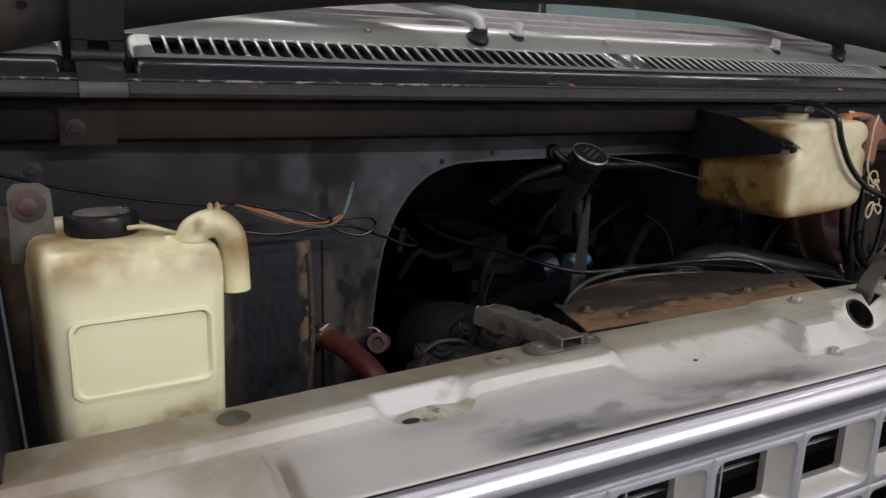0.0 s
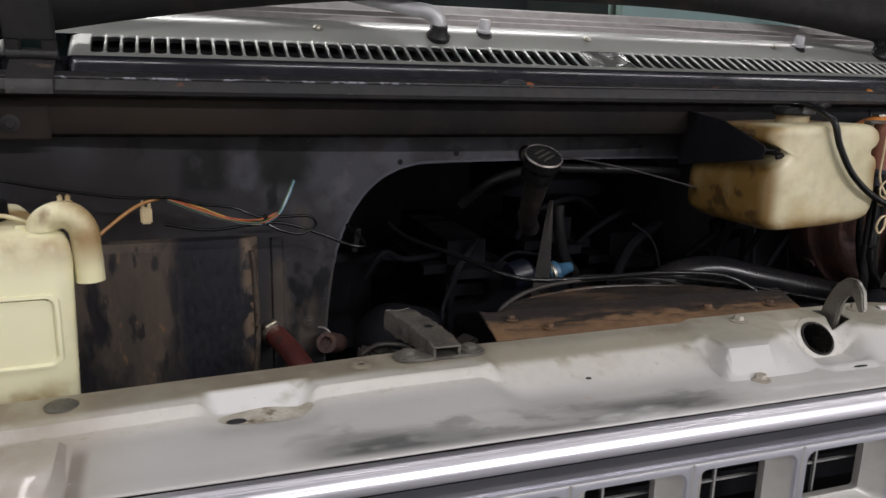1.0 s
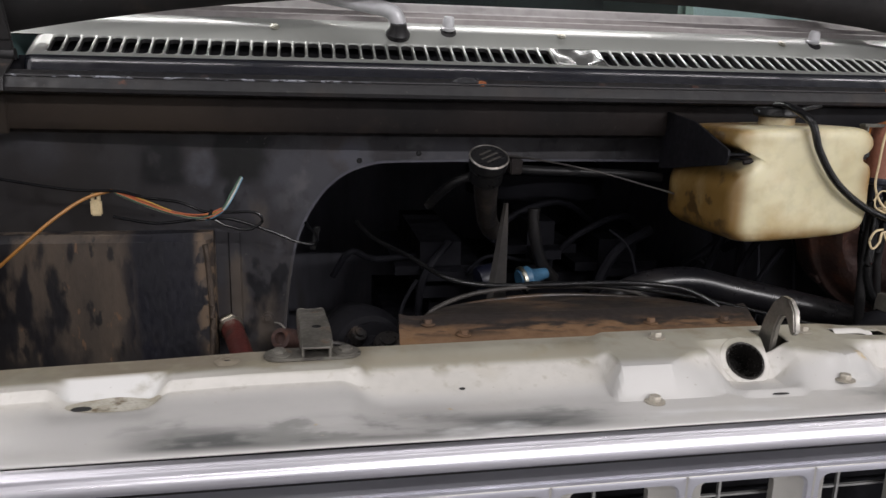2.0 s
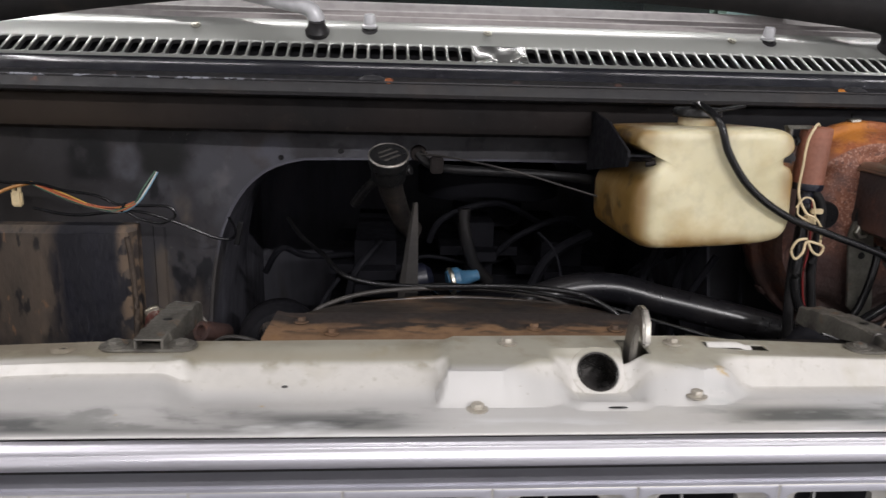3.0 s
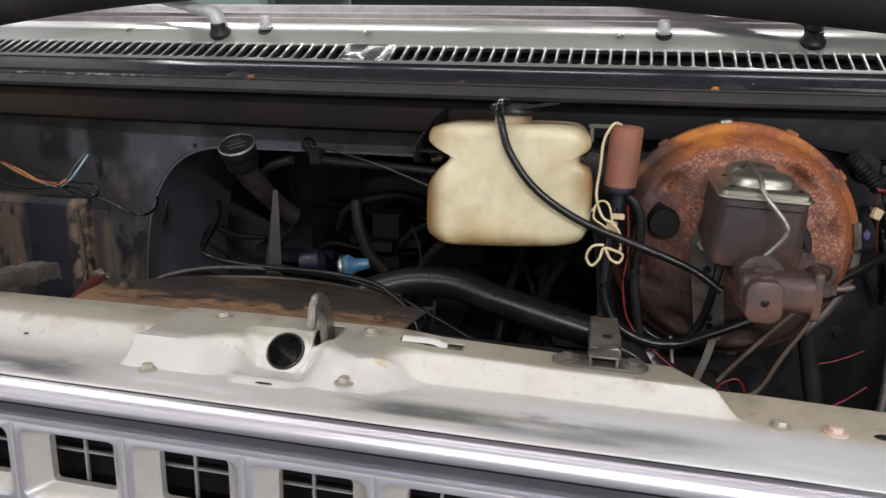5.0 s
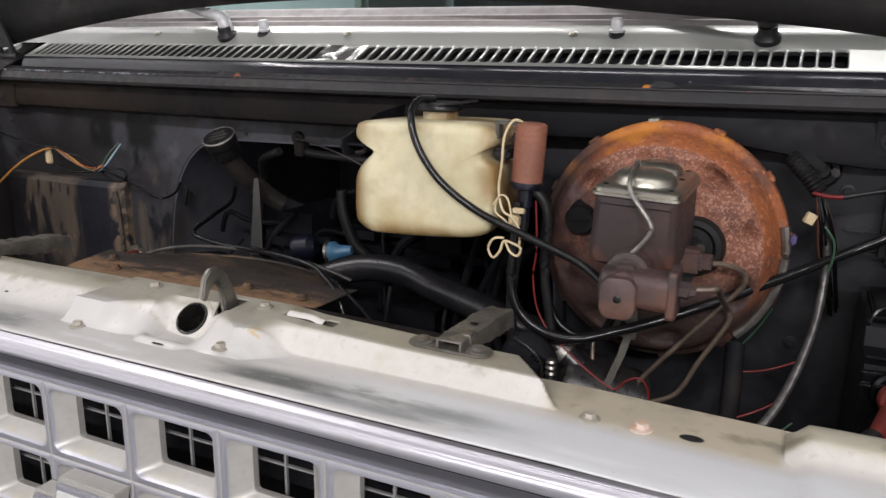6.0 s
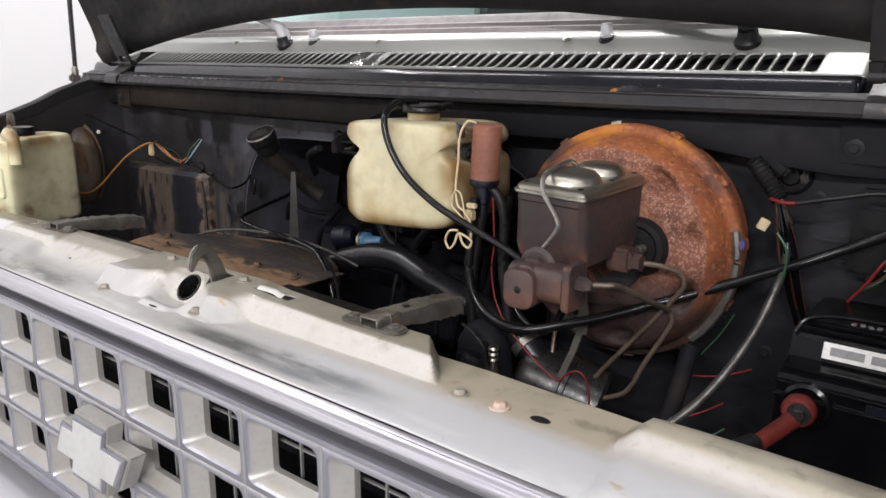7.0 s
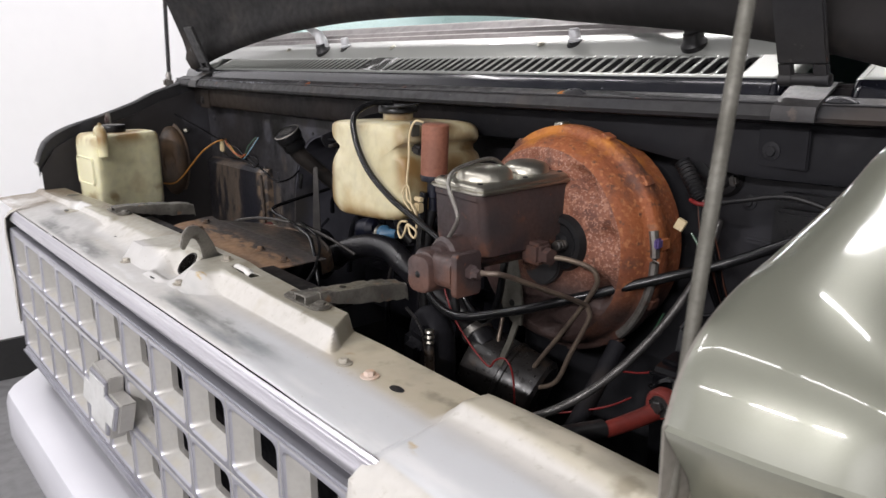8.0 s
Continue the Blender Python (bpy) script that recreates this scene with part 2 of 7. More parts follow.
TANK = mat("yellowed_plastic", (0.62, 0.57, 0.39), (0.54, 0.49, 0.31), 7, (0.32, 0.48), bump=0.04, sss=0.12,
           spots=[((0.40, 0.29, 0.12), 9, 0.56, 0.80), ((0.17, 0.10, 0.035), 14, 0.64, 0.82), ((0.75, 0.69, 0.48), 11, 0.60, 0.80)])
TANK_PALE = mat("pale_yellow_plastic", (0.76, 0.73, 0.50), (0.69, 0.65, 0.40), 6, (0.32, 0.48), bump=0.04, sss=0.12,
                spots=[((0.45, 0.36, 0.18), 10, 0.58, 0.82), ((0.78, 0.75, 0.56), 9, 0.58, 0.78), ((0.20, 0.14, 0.07), 26, 0.70, 0.82)])
stains(TANK_PALE, [((0.74, 0.715, 0.485), (-1.0, -0.9, 0.055, 0.064), 5, (0.20, 0.50), (1, 1, 1), 2.5),
                   ((0.30, 0.20, 0.085), (1.158, 1.192, 1.5, 1.6), 16, (0.34, 0.62), (1, 1, 1), 1.0, "Z"),
                   ((0.22, 0.15, 0.07), (-0.90, -0.89, -0.803, -0.792), 20, (0.30, 0.62), (1, 1, 0.4), 4.0, "X"),
                   ((0.34, 0.25, 0.12), (1.0, 1.01, 1.055, 1.080), 22, (0.50, 0.72), (1, 1, 1), 6.0, "Z")])
stains(TANK, [((0.22, 0.13, 0.04), (1.0, 1.01, 1.142, 1.162), 14, (0.28, 0.58), (1, 1, 1), 2.0, "Z"),
              ((0.18, 0.11, 0.035), (-0.5, -0.4, 0.147, 0.170), 13, (0.16, 0.54), (1, 1, 0.6), 3.0, "X"),
              ((0.26, 0.16, 0.06), (0.30, 0.330, 0.5, 0.6), 15, (0.32, 0.58), (1, 1, 1), 7.0, "X"),
              ((0.30, 0.21, 0.09), (1.255, 1.278, 1.5, 1.6), 18, (0.42, 0.68), (1, 1, 1), 5.0, "Z"),
              ((0.17, 0.105, 0.045), (0.192, 0.235, 0.5, 0.6), 14, (0.36, 0.58), (1, 1, 1), 9.0, "Y"), ((0.44, 0.36, 0.20), (1.18, 1.19, 1.26, 1.27), 13, (0.50, 0.72), (1, 1, 1), 8.0, "Z"),
              ((0.16, 0.095, 0.025), (0.172, 0.192, 0.5, 0.6), 22, (0.20, 0.50), (1, 1, 0.7), 3.5, "Y", (-0.5, -0.4, 0.146, 0.156)),
              ((0.060, 0.035, 0.012), (0.176, 0.196, 0.5, 0.6), 40, (0.54, 0.66), (1, 1, 1), 5.5, "Y", (-0.5, -0.4, 0.146, 0.156))])
SHROUD = mat("rusty_shroud", (0.215, 0.128, 0.070), (0.15, 0.090, 0.053), 14, (0.55, 0.75), bump=0.25, spec=0.3,
             spots=[((0.20, 0.115, 0.055), 40, 0.60, 0.75), ((0.10, 0.055, 0.035), 20, 0.60, 0.72)])
stains(SHROUD, [((0.030, 0.024, 0.021), (0.090, 0.112, 0.5, 0.6), 60, (0.40, 0.56), (0.5, 1.3, 1), 1.0), ((0.028, 0.023, 0.021), (0.110, 0.136, 0.5, 0.6), 12, (0.10, 0.48), (1, 1, 1), 4.0)])
BLACK_SHROUD = mat("scuffed_black_shroud", (0.024, 0.021, 0.019), (0.045, 0.034, 0.026), 16, (0.35, 0.55), bump=0.2,
                   spots=[((0.10, 0.062, 0.038), 20, 0.52, 0.62), ((0.06, 0.05, 0.042), 60, 0.60, 0.68), ((0.015, 0.014, 0.014), 70, 0.58, 0.64)], stretch=(0.5, 1.2, 1))
stains(FIREWALL, [((0.052, 0.052, 0.060), (0.5, 0.6, 1.4, 1.5), 9, (0.54, 0.66), (1, 1, 0.8), 12.0, "Z"),
                  ((0.011, 0.011, 0.013), (0.5, 0.6, 1.4, 1.5), 15, (0.58, 0.64), (1.3, 1, 0.8), 17.0, "Z"),
                  # darker left of x -0.46
                  ((0.020, 0.018, 0.018), (-1.5, -1.4, -0.70, -0.46), 5, (0.22, 0.55), (1, 1, 1), 21.0, "X"),
                  ((0.075, 0.062, 0.052), (0.7, 0.8, 1.12, 1.17), 15, (0.50, 0.62), (1.4, 1, 0.6), 31.0, "Z", (-0.48, -0.46, -0.42, -0.40)),
                  ((0.085, 0.083, 0.088), (1.10, 1.15, 1.22, 1.245), 17, (0.52, 0.64), (1, 1, 1), 27.0, "Z", (-0.42, -0.36, 0.10, 0.20)),
                  ((0.007, 0.007, 0.008), (1.165, 1.185, 1.225, 1.245), 24, (0.30, 0.46), (1, 1, 1), 3.0, "Z", (-0.590, -0.565, -0.535, -0.510)),
                  ((0.007, 0.007, 0.007), (1.165, 1.19, 1.215, 1.238), 20, (0.10, 0.50), (1, 1, 1), 1.0, "Z", (-0.495, -0.468, -0.435, -0.405)),
                  # darker right of x 0.22
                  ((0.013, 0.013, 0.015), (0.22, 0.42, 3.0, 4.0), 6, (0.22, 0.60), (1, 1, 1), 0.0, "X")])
# ledge browner at the left, darker right of x 0.22
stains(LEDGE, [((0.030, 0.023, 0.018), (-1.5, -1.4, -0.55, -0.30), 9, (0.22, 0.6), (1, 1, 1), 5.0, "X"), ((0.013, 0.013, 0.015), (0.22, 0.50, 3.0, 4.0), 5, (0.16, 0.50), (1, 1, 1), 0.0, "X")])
stains(IRON, [((0.034, 0.028, 0.029), (1.15, 1.185, 1.5, 1.6), 16, (0.34, 0.62), (1, 1, 1), 2.0, "Z"), ((0.095, 0.046, 0.033), (0.9, 1.0, 1.155, 1.175), 22, (0.52, 0.66), (1, 1, 1), 5.0, "Z")])
# dark layers low and at the left put the booster's shade into the colour
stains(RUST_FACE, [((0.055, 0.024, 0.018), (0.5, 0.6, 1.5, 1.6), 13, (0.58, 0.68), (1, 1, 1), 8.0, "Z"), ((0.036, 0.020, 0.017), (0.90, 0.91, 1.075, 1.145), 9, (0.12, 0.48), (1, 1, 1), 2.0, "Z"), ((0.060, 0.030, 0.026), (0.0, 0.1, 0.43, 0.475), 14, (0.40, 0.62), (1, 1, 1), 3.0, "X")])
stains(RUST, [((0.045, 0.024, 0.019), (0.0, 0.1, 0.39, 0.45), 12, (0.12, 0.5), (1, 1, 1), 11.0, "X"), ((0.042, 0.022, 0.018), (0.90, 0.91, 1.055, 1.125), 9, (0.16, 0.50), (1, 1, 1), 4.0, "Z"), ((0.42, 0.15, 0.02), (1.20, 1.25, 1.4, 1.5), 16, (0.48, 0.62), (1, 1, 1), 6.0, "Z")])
PUMP = mat("brown_phenolic", (0.26, 0.10, 0.06), (0.20, 0.08, 0.05), 25, (0.5, 0.7), bump=0.1)
BLUE = mat("blue_plastic", (0.055, 0.15, 0.25), (0.04, 0.11, 0.19), 40, (0.3, 0.5))
NAVY = mat("navy_plastic", (0.006, 0.007, 0.016), (0.005, 0.006, 0.012), 30, (0.3, 0.45))
RED = mat("red_rubber", (0.17, 0.021, 0.014), (0.095, 0.015, 0.012), 24, (0.45, 0.6), bump=0.08, spots=[((0.05, 0.022, 0.018), 40, 0.60, 0.74)])
WIRE = {k: mat("wire_" + k, c, None, 60, (0.35, 0.5)) for k, c in dict(
    black=(0.005, 0.005, 0.005), orange=(0.36, 0.085, 0.018), white=(0.55, 0.53, 0.46), green=(0.035, 0.09, 0.05), yellow=(0.45, 0.27, 0.03),
    blue=(0.12, 0.28, 0.4), red=(0.18, 0.012, 0.012), cream=(0.62, 0.50, 0.30), amber=(0.34, 0.15, 0.03), brown=(0.10, 0.035, 0.02), grey=(0.10, 0.10, 0.10)).items()}
LABEL = mat("white_sticker", (0.75, 0.75, 0.72), (0.7, 0.7, 0.68), 30, (0.4, 0.5))
WIRE["black"] = NEAR_BLACK
GREY_INK = mat("grey_print", (0.25, 0.25, 0.25), None, 30, (0.5, 0.6))
GREY_WALL = mat("grey_wall_paint", (0.26, 0.26, 0.275), (0.24, 0.24, 0.255), 1.5, (0.6, 0.7), bump=0.02)
WHITE_WALL = mat("white_wall_paint", (0.90, 0.90, 0.90), (0.89, 0.89, 0.90), 1.5, (0.6, 0.7), bump=0.02, grain=0.03)
FLOOR = mat("grey_concrete", (0.15, 0.15, 0.152), (0.115, 0.115, 0.118), 2.0, (0.35, 0.6), bump=0.1, fine=12)
CEILING_PAINT = mat("pale_grey_ceiling", (0.42, 0.42, 0.43), (0.40, 0.40, 0.41), 1.5, (0.6, 0.7), bump=0.02, grain=0.03)
BASE = mat("black_baseboard", (0.02, 0.02, 0.02), None, 10, (0.4, 0.5))
HOODPAINT = mat("dull_hood_underside", (0.019, 0.0175, 0.017), (0.012, 0.0115, 0.0115), 7, (0.45, 0.65), bump=0.1, spec=0.15,
                spots=[((0.045, 0.037, 0.030), 10, 0.58, 0.75)])
BUMPER = mat("white_painted_bumper", (0.62, 0.62, 0.66), (0.57, 0.57, 0.61), 3, (0.30, 0.31), coat=0.3, grain=0.0)
GLASS = bpy.data.materials.new("tinted_glass")
GLASS.use_nodes = True
gb = GLASS.node_tree.nodes["Principled BSDF"]
gb.inputs["Base Color"].default_value = (0.55, 0.78, 0.75, 1)
gb.inputs["Transmission Weight"].default_value, gb.inputs["Roughness"].default_value, gb.inputs["IOR"].default_value = 1.0, 0.02, 1.45


# ---- building helpers ----
def finish(bm, sharp=38):
    bmesh.ops.recalc_face_normals(bm, faces=bm.faces[:])
    lim = radians(sharp)
    for fc in bm.faces:
        fc.smooth = True
    for e in bm.edges:
        if len(e.link_faces) == 2 and e.calc_face_angle(0) > lim:
            e.smooth = False
    return bm


def mesh_of(name, bm, material, sharp=38):
    finish(bm, sharp)
    me = bpy.data.meshes.new(name)
    bm.to_mesh(me)
    bm.free()
    for m in material if isinstance(material, (list, tuple)) else (material,):
        me.materials.append(m)
    return me


def part(name, bm, material, parent=None, label="", sharp=38):
    """One mesh, built in world places, under a thing or a part."""
    ob = new(name, bm if isinstance(bm, bpy.types.Mesh) else mesh_of(name, bm, material, sharp))
    if parent:
        ob.parent = parent
        if parent.type == "EMPTY":
            ob.matrix_parent_inverse = parent.matrix_basis.inverted()
    return tagged(ob, label) if label else ob


def thing(name, at, label, category, group="", kind=""):
    ob = new(name)
    ob.empty_display_size = 0.05
    ob.matrix_basis = Matrix.Translation(at)
    return tagged(ob, label, category, group, kind)


def solo(name, bm, material, label, category, group="", kind="", sharp=38):
    return tagged(part(name, bm, material, None, sharp=sharp), label, category, group, kind)


def merge(*bms):
    out = bmesh.new()
    for b in bms:
        me = bpy.data.meshes.new("tmp")
        b.to_mesh(me)
        out.from_mesh(me)
        b.free()
        bpy.data.meshes.remove(me)
    return out


def moved(bm, m):
    bm.transform(m)
    return bm


def box(c, s, bevel=0.002, seg=2, turn=(0, 0, 0)):
    bm = bmesh.new()
    bmesh.ops.create_cube(bm, size=1)
    bm.transform(Matrix.Diagonal((*s, 1)))
    if bevel:
        bmesh.ops.bevel(bm, geom=bm.edges[:], offset=min(bevel, min(s) * 0.45), segments=seg, affect="EDGES")
    bm.transform(pose(*c, *turn))
    return bm


def curve(pts, n=8, closed=False):
    """Points of a smooth line through the given ones."""
    p = [Vector(v) for v in pts]
    out, k = [], len(p)
    for i in range(k if closed else k - 1):
        a, b, c, d = (p[(i + j) % k] if closed else p[min(max(i + j, 0), k - 1)] for j in (-1, 0, 1, 2))
        for s in range(n):
            t = s / n
            out.append(0.5 * (2 * b + (c - a) * t + (2 * a - 5 * b + 4 * c - d) * t * t + (3 * b - a - 3 * c + d) * t ** 3))
    if not closed:
        out.append(p[-1].copy())
    return out


def tube(pts, r, seg=8, n=8, ribs=0.0):
    path = curve(pts, n) if n else [Vector(v) for v in pts]
    bm, rings = bmesh.new(), []
    up = Vector((0, 0, 1))
    for i, p in enumerate(path):
        d = (path[min(i + 1, len(path) - 1)] - path[max(i - 1, 0)]).normalized()
        side = d.cross(up)
        side = side.normalized() if side.length > 1e-3 else Vector((1, 0, 0))
        top = side.cross(d)
        rr = (r[0] + (r[1] - r[0]) * i / (len(path) - 1)) if isinstance(r, tuple) else r
        rr += ribs * (i % 2)
        rings.append([bm.verts.new(p + rr * (math.cos(a) * side + math.sin(a) * top)) for a in [2 * math.pi * k / seg for k in range(seg)]])
    for a, b in zip(rings, rings[1:]):
        for k in range(seg):
            bm.faces.new((a[k], a[(k + 1) % seg], b[(k + 1) % seg], b[k]))
    bm.faces.new(rings[0])
    bm.faces.new(rings[-1])
    return bm


def lathe(profile, seg=32, m=None, wobble=None):
    """Profile of (radius, height) turned about z, then set by m."""
    bm, rings = bmesh.new(), []
    for r, z in profile:
        if r < 1e-6:
            rings.append([bm.verts.new((0, 0, z))])
        else:
            rings.append([bm.verts.new((r * math.cos(a), r * math.sin(a), z + (wobble(r, a) if wobble else 0))) for a in [2 * math.pi * k / seg for k in range(seg)]])
    for a, b in zip(rings, rings[1:]):
        for k in range(seg):
            q = [a[k % len(a)], a[(k + 1) % len(a)], b[(k + 1) % len(b)], b[k % len(b)]]
            q = list(dict.fromkeys(q))
            if len(q) > 2:
                bm.faces.new(q)
    if m:
        bm.transform(m)
    return bm


def loft(sections, cap=True):
    bm = bmesh.new()
    rings = [[bm.verts.new(p) for p in s] for s in sections]
    for a, b in zip(rings, rings[1:]):
        k = len(a)
        for i in range(k):
            bm.faces.new((a[i], a[(i + 1) % k], b[(i + 1) % k], b[i]))
    if cap:
        bm.faces.new(rings[0])
        bm.faces.new(rings[-1])
    return bm


def sheet(rows, thick=0.0):
    """A grid of points as a sheet, with a back at the given depth below."""
    bm = bmesh.new()
    v = [[bm.verts.new(p) for p in r] for r in rows]
    for a, b in zip(v, v[1:]):
        for i in range(len(a) - 1):
            bm.faces.new((a[i], a[i + 1], b[i + 1], b[i]))
    if thick:
        bmesh.ops.recalc_face_normals(bm, faces=bm.faces[:])
        bmesh.ops.solidify(bm, geom=bm.faces[:], thickness=thick)
    return bm


def prism(outline, depth, m, bevel=0.0):
    """A flat outline in x, y given a depth along z, then set by m."""
    bm = bmesh.new()
    f0 = bm.faces.new([bm.verts.new((x, y, 0)) for x, y in outline])
    r = bmesh.ops.extrude_face_region(bm, geom=[f0])
    bmesh.ops.translate(bm, verts=[g for g in r["geom"] if isinstance(g, bmesh.types.BMVert)], vec=(0, 0, depth))
    bmesh.ops.recalc_face_normals(bm, faces=bm.faces[:])
    if bevel:
        bmesh.ops.bevel(bm, geom=bm.edges[:], offset=bevel, segments=2, affect="EDGES")
    bm.transform(m)
    return bm


def rounded(w, h, r, n=5):
    pts = []
    for cx, cy, a0 in ((w / 2 - r, h / 2 - r, 0), (-w / 2 + r, h / 2 - r, 90), (-w / 2 + r, -h / 2 + r, 180), (w / 2 - r, -h / 2 + r, 270)):
        for k in range(n + 1):
            a = radians(a0 + 90 * k / n)
            pts.append((cx + r * math.cos(a), cy + r * math.sin(a)))
    return pts


def step(a, b, t):
    t = min(max((t - a) / (b - a), 0.0), 1.0)
    return t * t * (3 - 2 * t)


def lerp(table, x):
    """A value from a table of (x, value)."""
    for (a, va), (b, vb) in zip(table, table[1:]):
        if x <= b:
            return va + (vb - va) * min(max((x - a) / (b - a), 0), 1)
    return table[-1][1]


def bolt(at, r=0.006, h=0.005, normal=(0, 0, 1)):
    m = Matrix.Translation(at) @ Vector(normal).to_track_quat("Z", "Y").to_matrix().to_4x4()
    washer = lathe([(0, 0), (r * 1.75, 0), (r * 1.75, 0.0012), (r * 1.2, 0.0018), (0, 0.0018)], 20, m)
    head = lathe([(r * 1.05, 0.001), (r * 1.05, h * 0.85), (r * 0.9, h), (0, h)], 6, m)
    return merge(washer, head)


def bow(x):
    """How far back the cowl lies at x from its middle."""
    return 0.07 * x * x + 0.016 * x


# ---- the room ----
def slab(name, c, s, material, label, category):
    return solo(name, box(c, s, 0), material, label, category, kind="structure")


slab("floor", (0.5, 0, -0.05), (9.0, 12, 0.1), FLOOR, "grey polished concrete garage floor", "floor")
slab("wall_west", (-2.55, 0, 1.9), (0.1, 12, 3.8), WHITE_WALL, "plain white painted studio wall", "wall")
slab("wall_east", (5.05, 0, 1.9), (0.1, 12, 3.8), WHITE_WALL, "plain white painted studio wall", "wall")
slab("wall_north", (1.25, 6.05, 1.9), (7.7, 0.1, 3.8), WHITE_WALL, "plain white painted studio wall", "wall")
# unseen wall, its grey set to hold down light from the front
slab("wall_south", (1.25, -6.05, 1.9), (7.7, 0.1, 3.8), GREY_WALL, "unseen grey wall closing the room at the front", "wall")
# unseen ceiling, its grey set to hold down light from above
slab("ceiling", (1.25, 0, CEILING + 0.05), (7.5, 12, 0.1), CEILING_PAINT, "unseen pale grey ceiling closing the room", "ceiling")
slab("baseboard", (-2.488, 0, 0.09), (0.02, 11.9, 0.18), BASE, "black baseboard along the white wall", "baseboard")


def ceiling_light(x, y, turn):
    t = thing("ceiling_light", (x, y, CEILING - 0.04), "long white tube light on the unseen ceiling", "ceiling light", "tube lights")
    part("housing", moved(box((0, 0, 0), (1.36, 0.2, 0.06), 0.01), pose(x, y, CEILING - 0.035, 0, 0, turn)), WHITE_WALL, t)


for tx, ty, turn, power in TUBES:
    ceiling_light(tx, ty, turn)

# ---- the van ----
van = thing("van", (0.05, 0.8, 0), "grey-green van with its hood raised over a worn engine bay", "van")
MID = 0.05


# radiator support: the pale shelf behind the chrome strip
def low_z(y):
    return lerp([(-0.12, 1.046), (-0.1165, 1.0495), (-0.112, 1.0515), (-0.106, 1.0525), (-0.08, 1.0540), (-0.036, 1.0550), (0.03, 1.0550)], y)


def ramp(a, b, t):
    """A flat ramp with slightly rounded ends."""
    u = min(max((t - a) / (b - a), 0.0), 1.0)
    return 0.94 * u + 0.06 * u * u * (3 - 2 * u)


LATCH = (0.0545, -0.022)


def support_z(x, y):
    shelf = lerp([(-0.92, 1.062), (-0.68, 1.069), (-0.42, 1.078), (0.0, 1.081), (0.18, 1.0805), (0.32, 1.0755), (0.47, 1.0735)], x)
    bay = step(-0.578, -0.558, x) * (1 - step(-0.498, -0.478, x))
    edge = -0.036
    far = 1 - step(-0.34, -0.30, x)
    hard = ramp(edge, edge + 0.019 - 0.010 * far, y)
    soft = step(-0.062, 0.012, y)
    mild = step(-0.325, -0.312, x) * (1 - step(-0.10, -0.085, x))
    rise = hard * (1 - mild) + soft * mild
    low = low_z(y) + far * (shelf - 0.0078 - 1.0550) * step(-0.112, -0.036, y) - 0.025 * max(0.0, x - 0.5)
    rise *= 1 - step(0.464, 0.476, x + 0.85 * (y + 0.026))
    z = low + (shelf - low) * rise
    # pressed recess with a drain hole
    sink = 1.0600 + (shelf - 1.0600) * ramp(-0.026, -0.006, y)
    z += (min(z, sink) - z) * bay * step(-0.082, -0.048, y)
    # raised housing of the hood latch
    front = lerp([(-0.10, -0.072), (-0.004, -0.073), (0.012, -0.066), (0.026, -0.080), (0.080, -0.080), (0.095, -0.070), (0.112, -0.073), (0.16, -0.070), (0.21, -0.036)], x)
    crest = lerp([(-0.10, -0.056), (-0.040, -0.055), (-0.004, -0.026), (0.018, -0.030), (0.030, -0.046), (0.076, -0.044), (0.090, -0.028), (0.105, -0.026), (0.140, -0.054), (0.165, -0.046), (0.21, -0.017)], x)
    wide = ramp(-0.097, -0.088, x - 0.15 * (y + 0.05)) * (1 - step(0.155, 0.205, x))
    up = wide * ramp(front, crest, y)
    top = 1.084 - 0.004 * step(0.03, -0.06, y)
    z = max(z, z + (top - z) * up)
    # scoop round the slanted latch hole
    scoop = (1 - step(0.022, 0.050, abs(x - LATCH[0]))) * step(-0.078, -0.056, y)
    z += (min(z, max(1.0655 + 1.08 * (y - LATCH[1]), 1.0505)) - z) * scoop
    return z + 0.0006 * noise.noise((x * 9, y * 30, 3))


def frange(a, b, n):
    return [a + (b - a) * i / n for i in range(n + 1)]


support_x = frange(-0.862, 0.672, 448)
support_y = frange(-0.1144, 0.024, 70)
bm = bmesh.new()
grid = [[bm.verts.new((x, y, support_z(x, y))) for y in support_y] for x in support_x]
SLOT = (0.166, 0.226, -0.004, 0.011)
for a, b in zip(grid, grid[1:]):
    for i in range(len(support_y) - 1):
        cx, cy = (a[i].co.x + b[i].co.x) / 2, (a[i].co.y + a[i + 1].co.y) / 2
        if ((cx - LATCH[0]) / 0.0205) ** 2 + ((cy - LATCH[1]) / 0.0145) ** 2 < 1 or (0.080 < cx < 0.104 and -0.018 < cy < 0.014):
            continue
        if SLOT[0] < cx < SLOT[1] and SLOT[2] < cy < SLOT[3]:
            continue
        bm.faces.new((a[i], b[i], b[i + 1], a[i + 1]))
# back flange and front turn-down
for x0, x1, a, b in zip(support_x, support_x[1:], grid, grid[1:]):
    lo = [bm.verts.new((x, 0.026, support_z(x, 0.024) - 0.03)) for x in (x0, x1)]
    bm.faces.new((a[-1], b[-1], lo[1], lo[0]))
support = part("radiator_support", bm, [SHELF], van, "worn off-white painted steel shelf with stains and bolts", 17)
mod = support.modifiers.new("thickness", "SOLIDIFY")
mod.thickness, mod.offset = 0.0015, -1

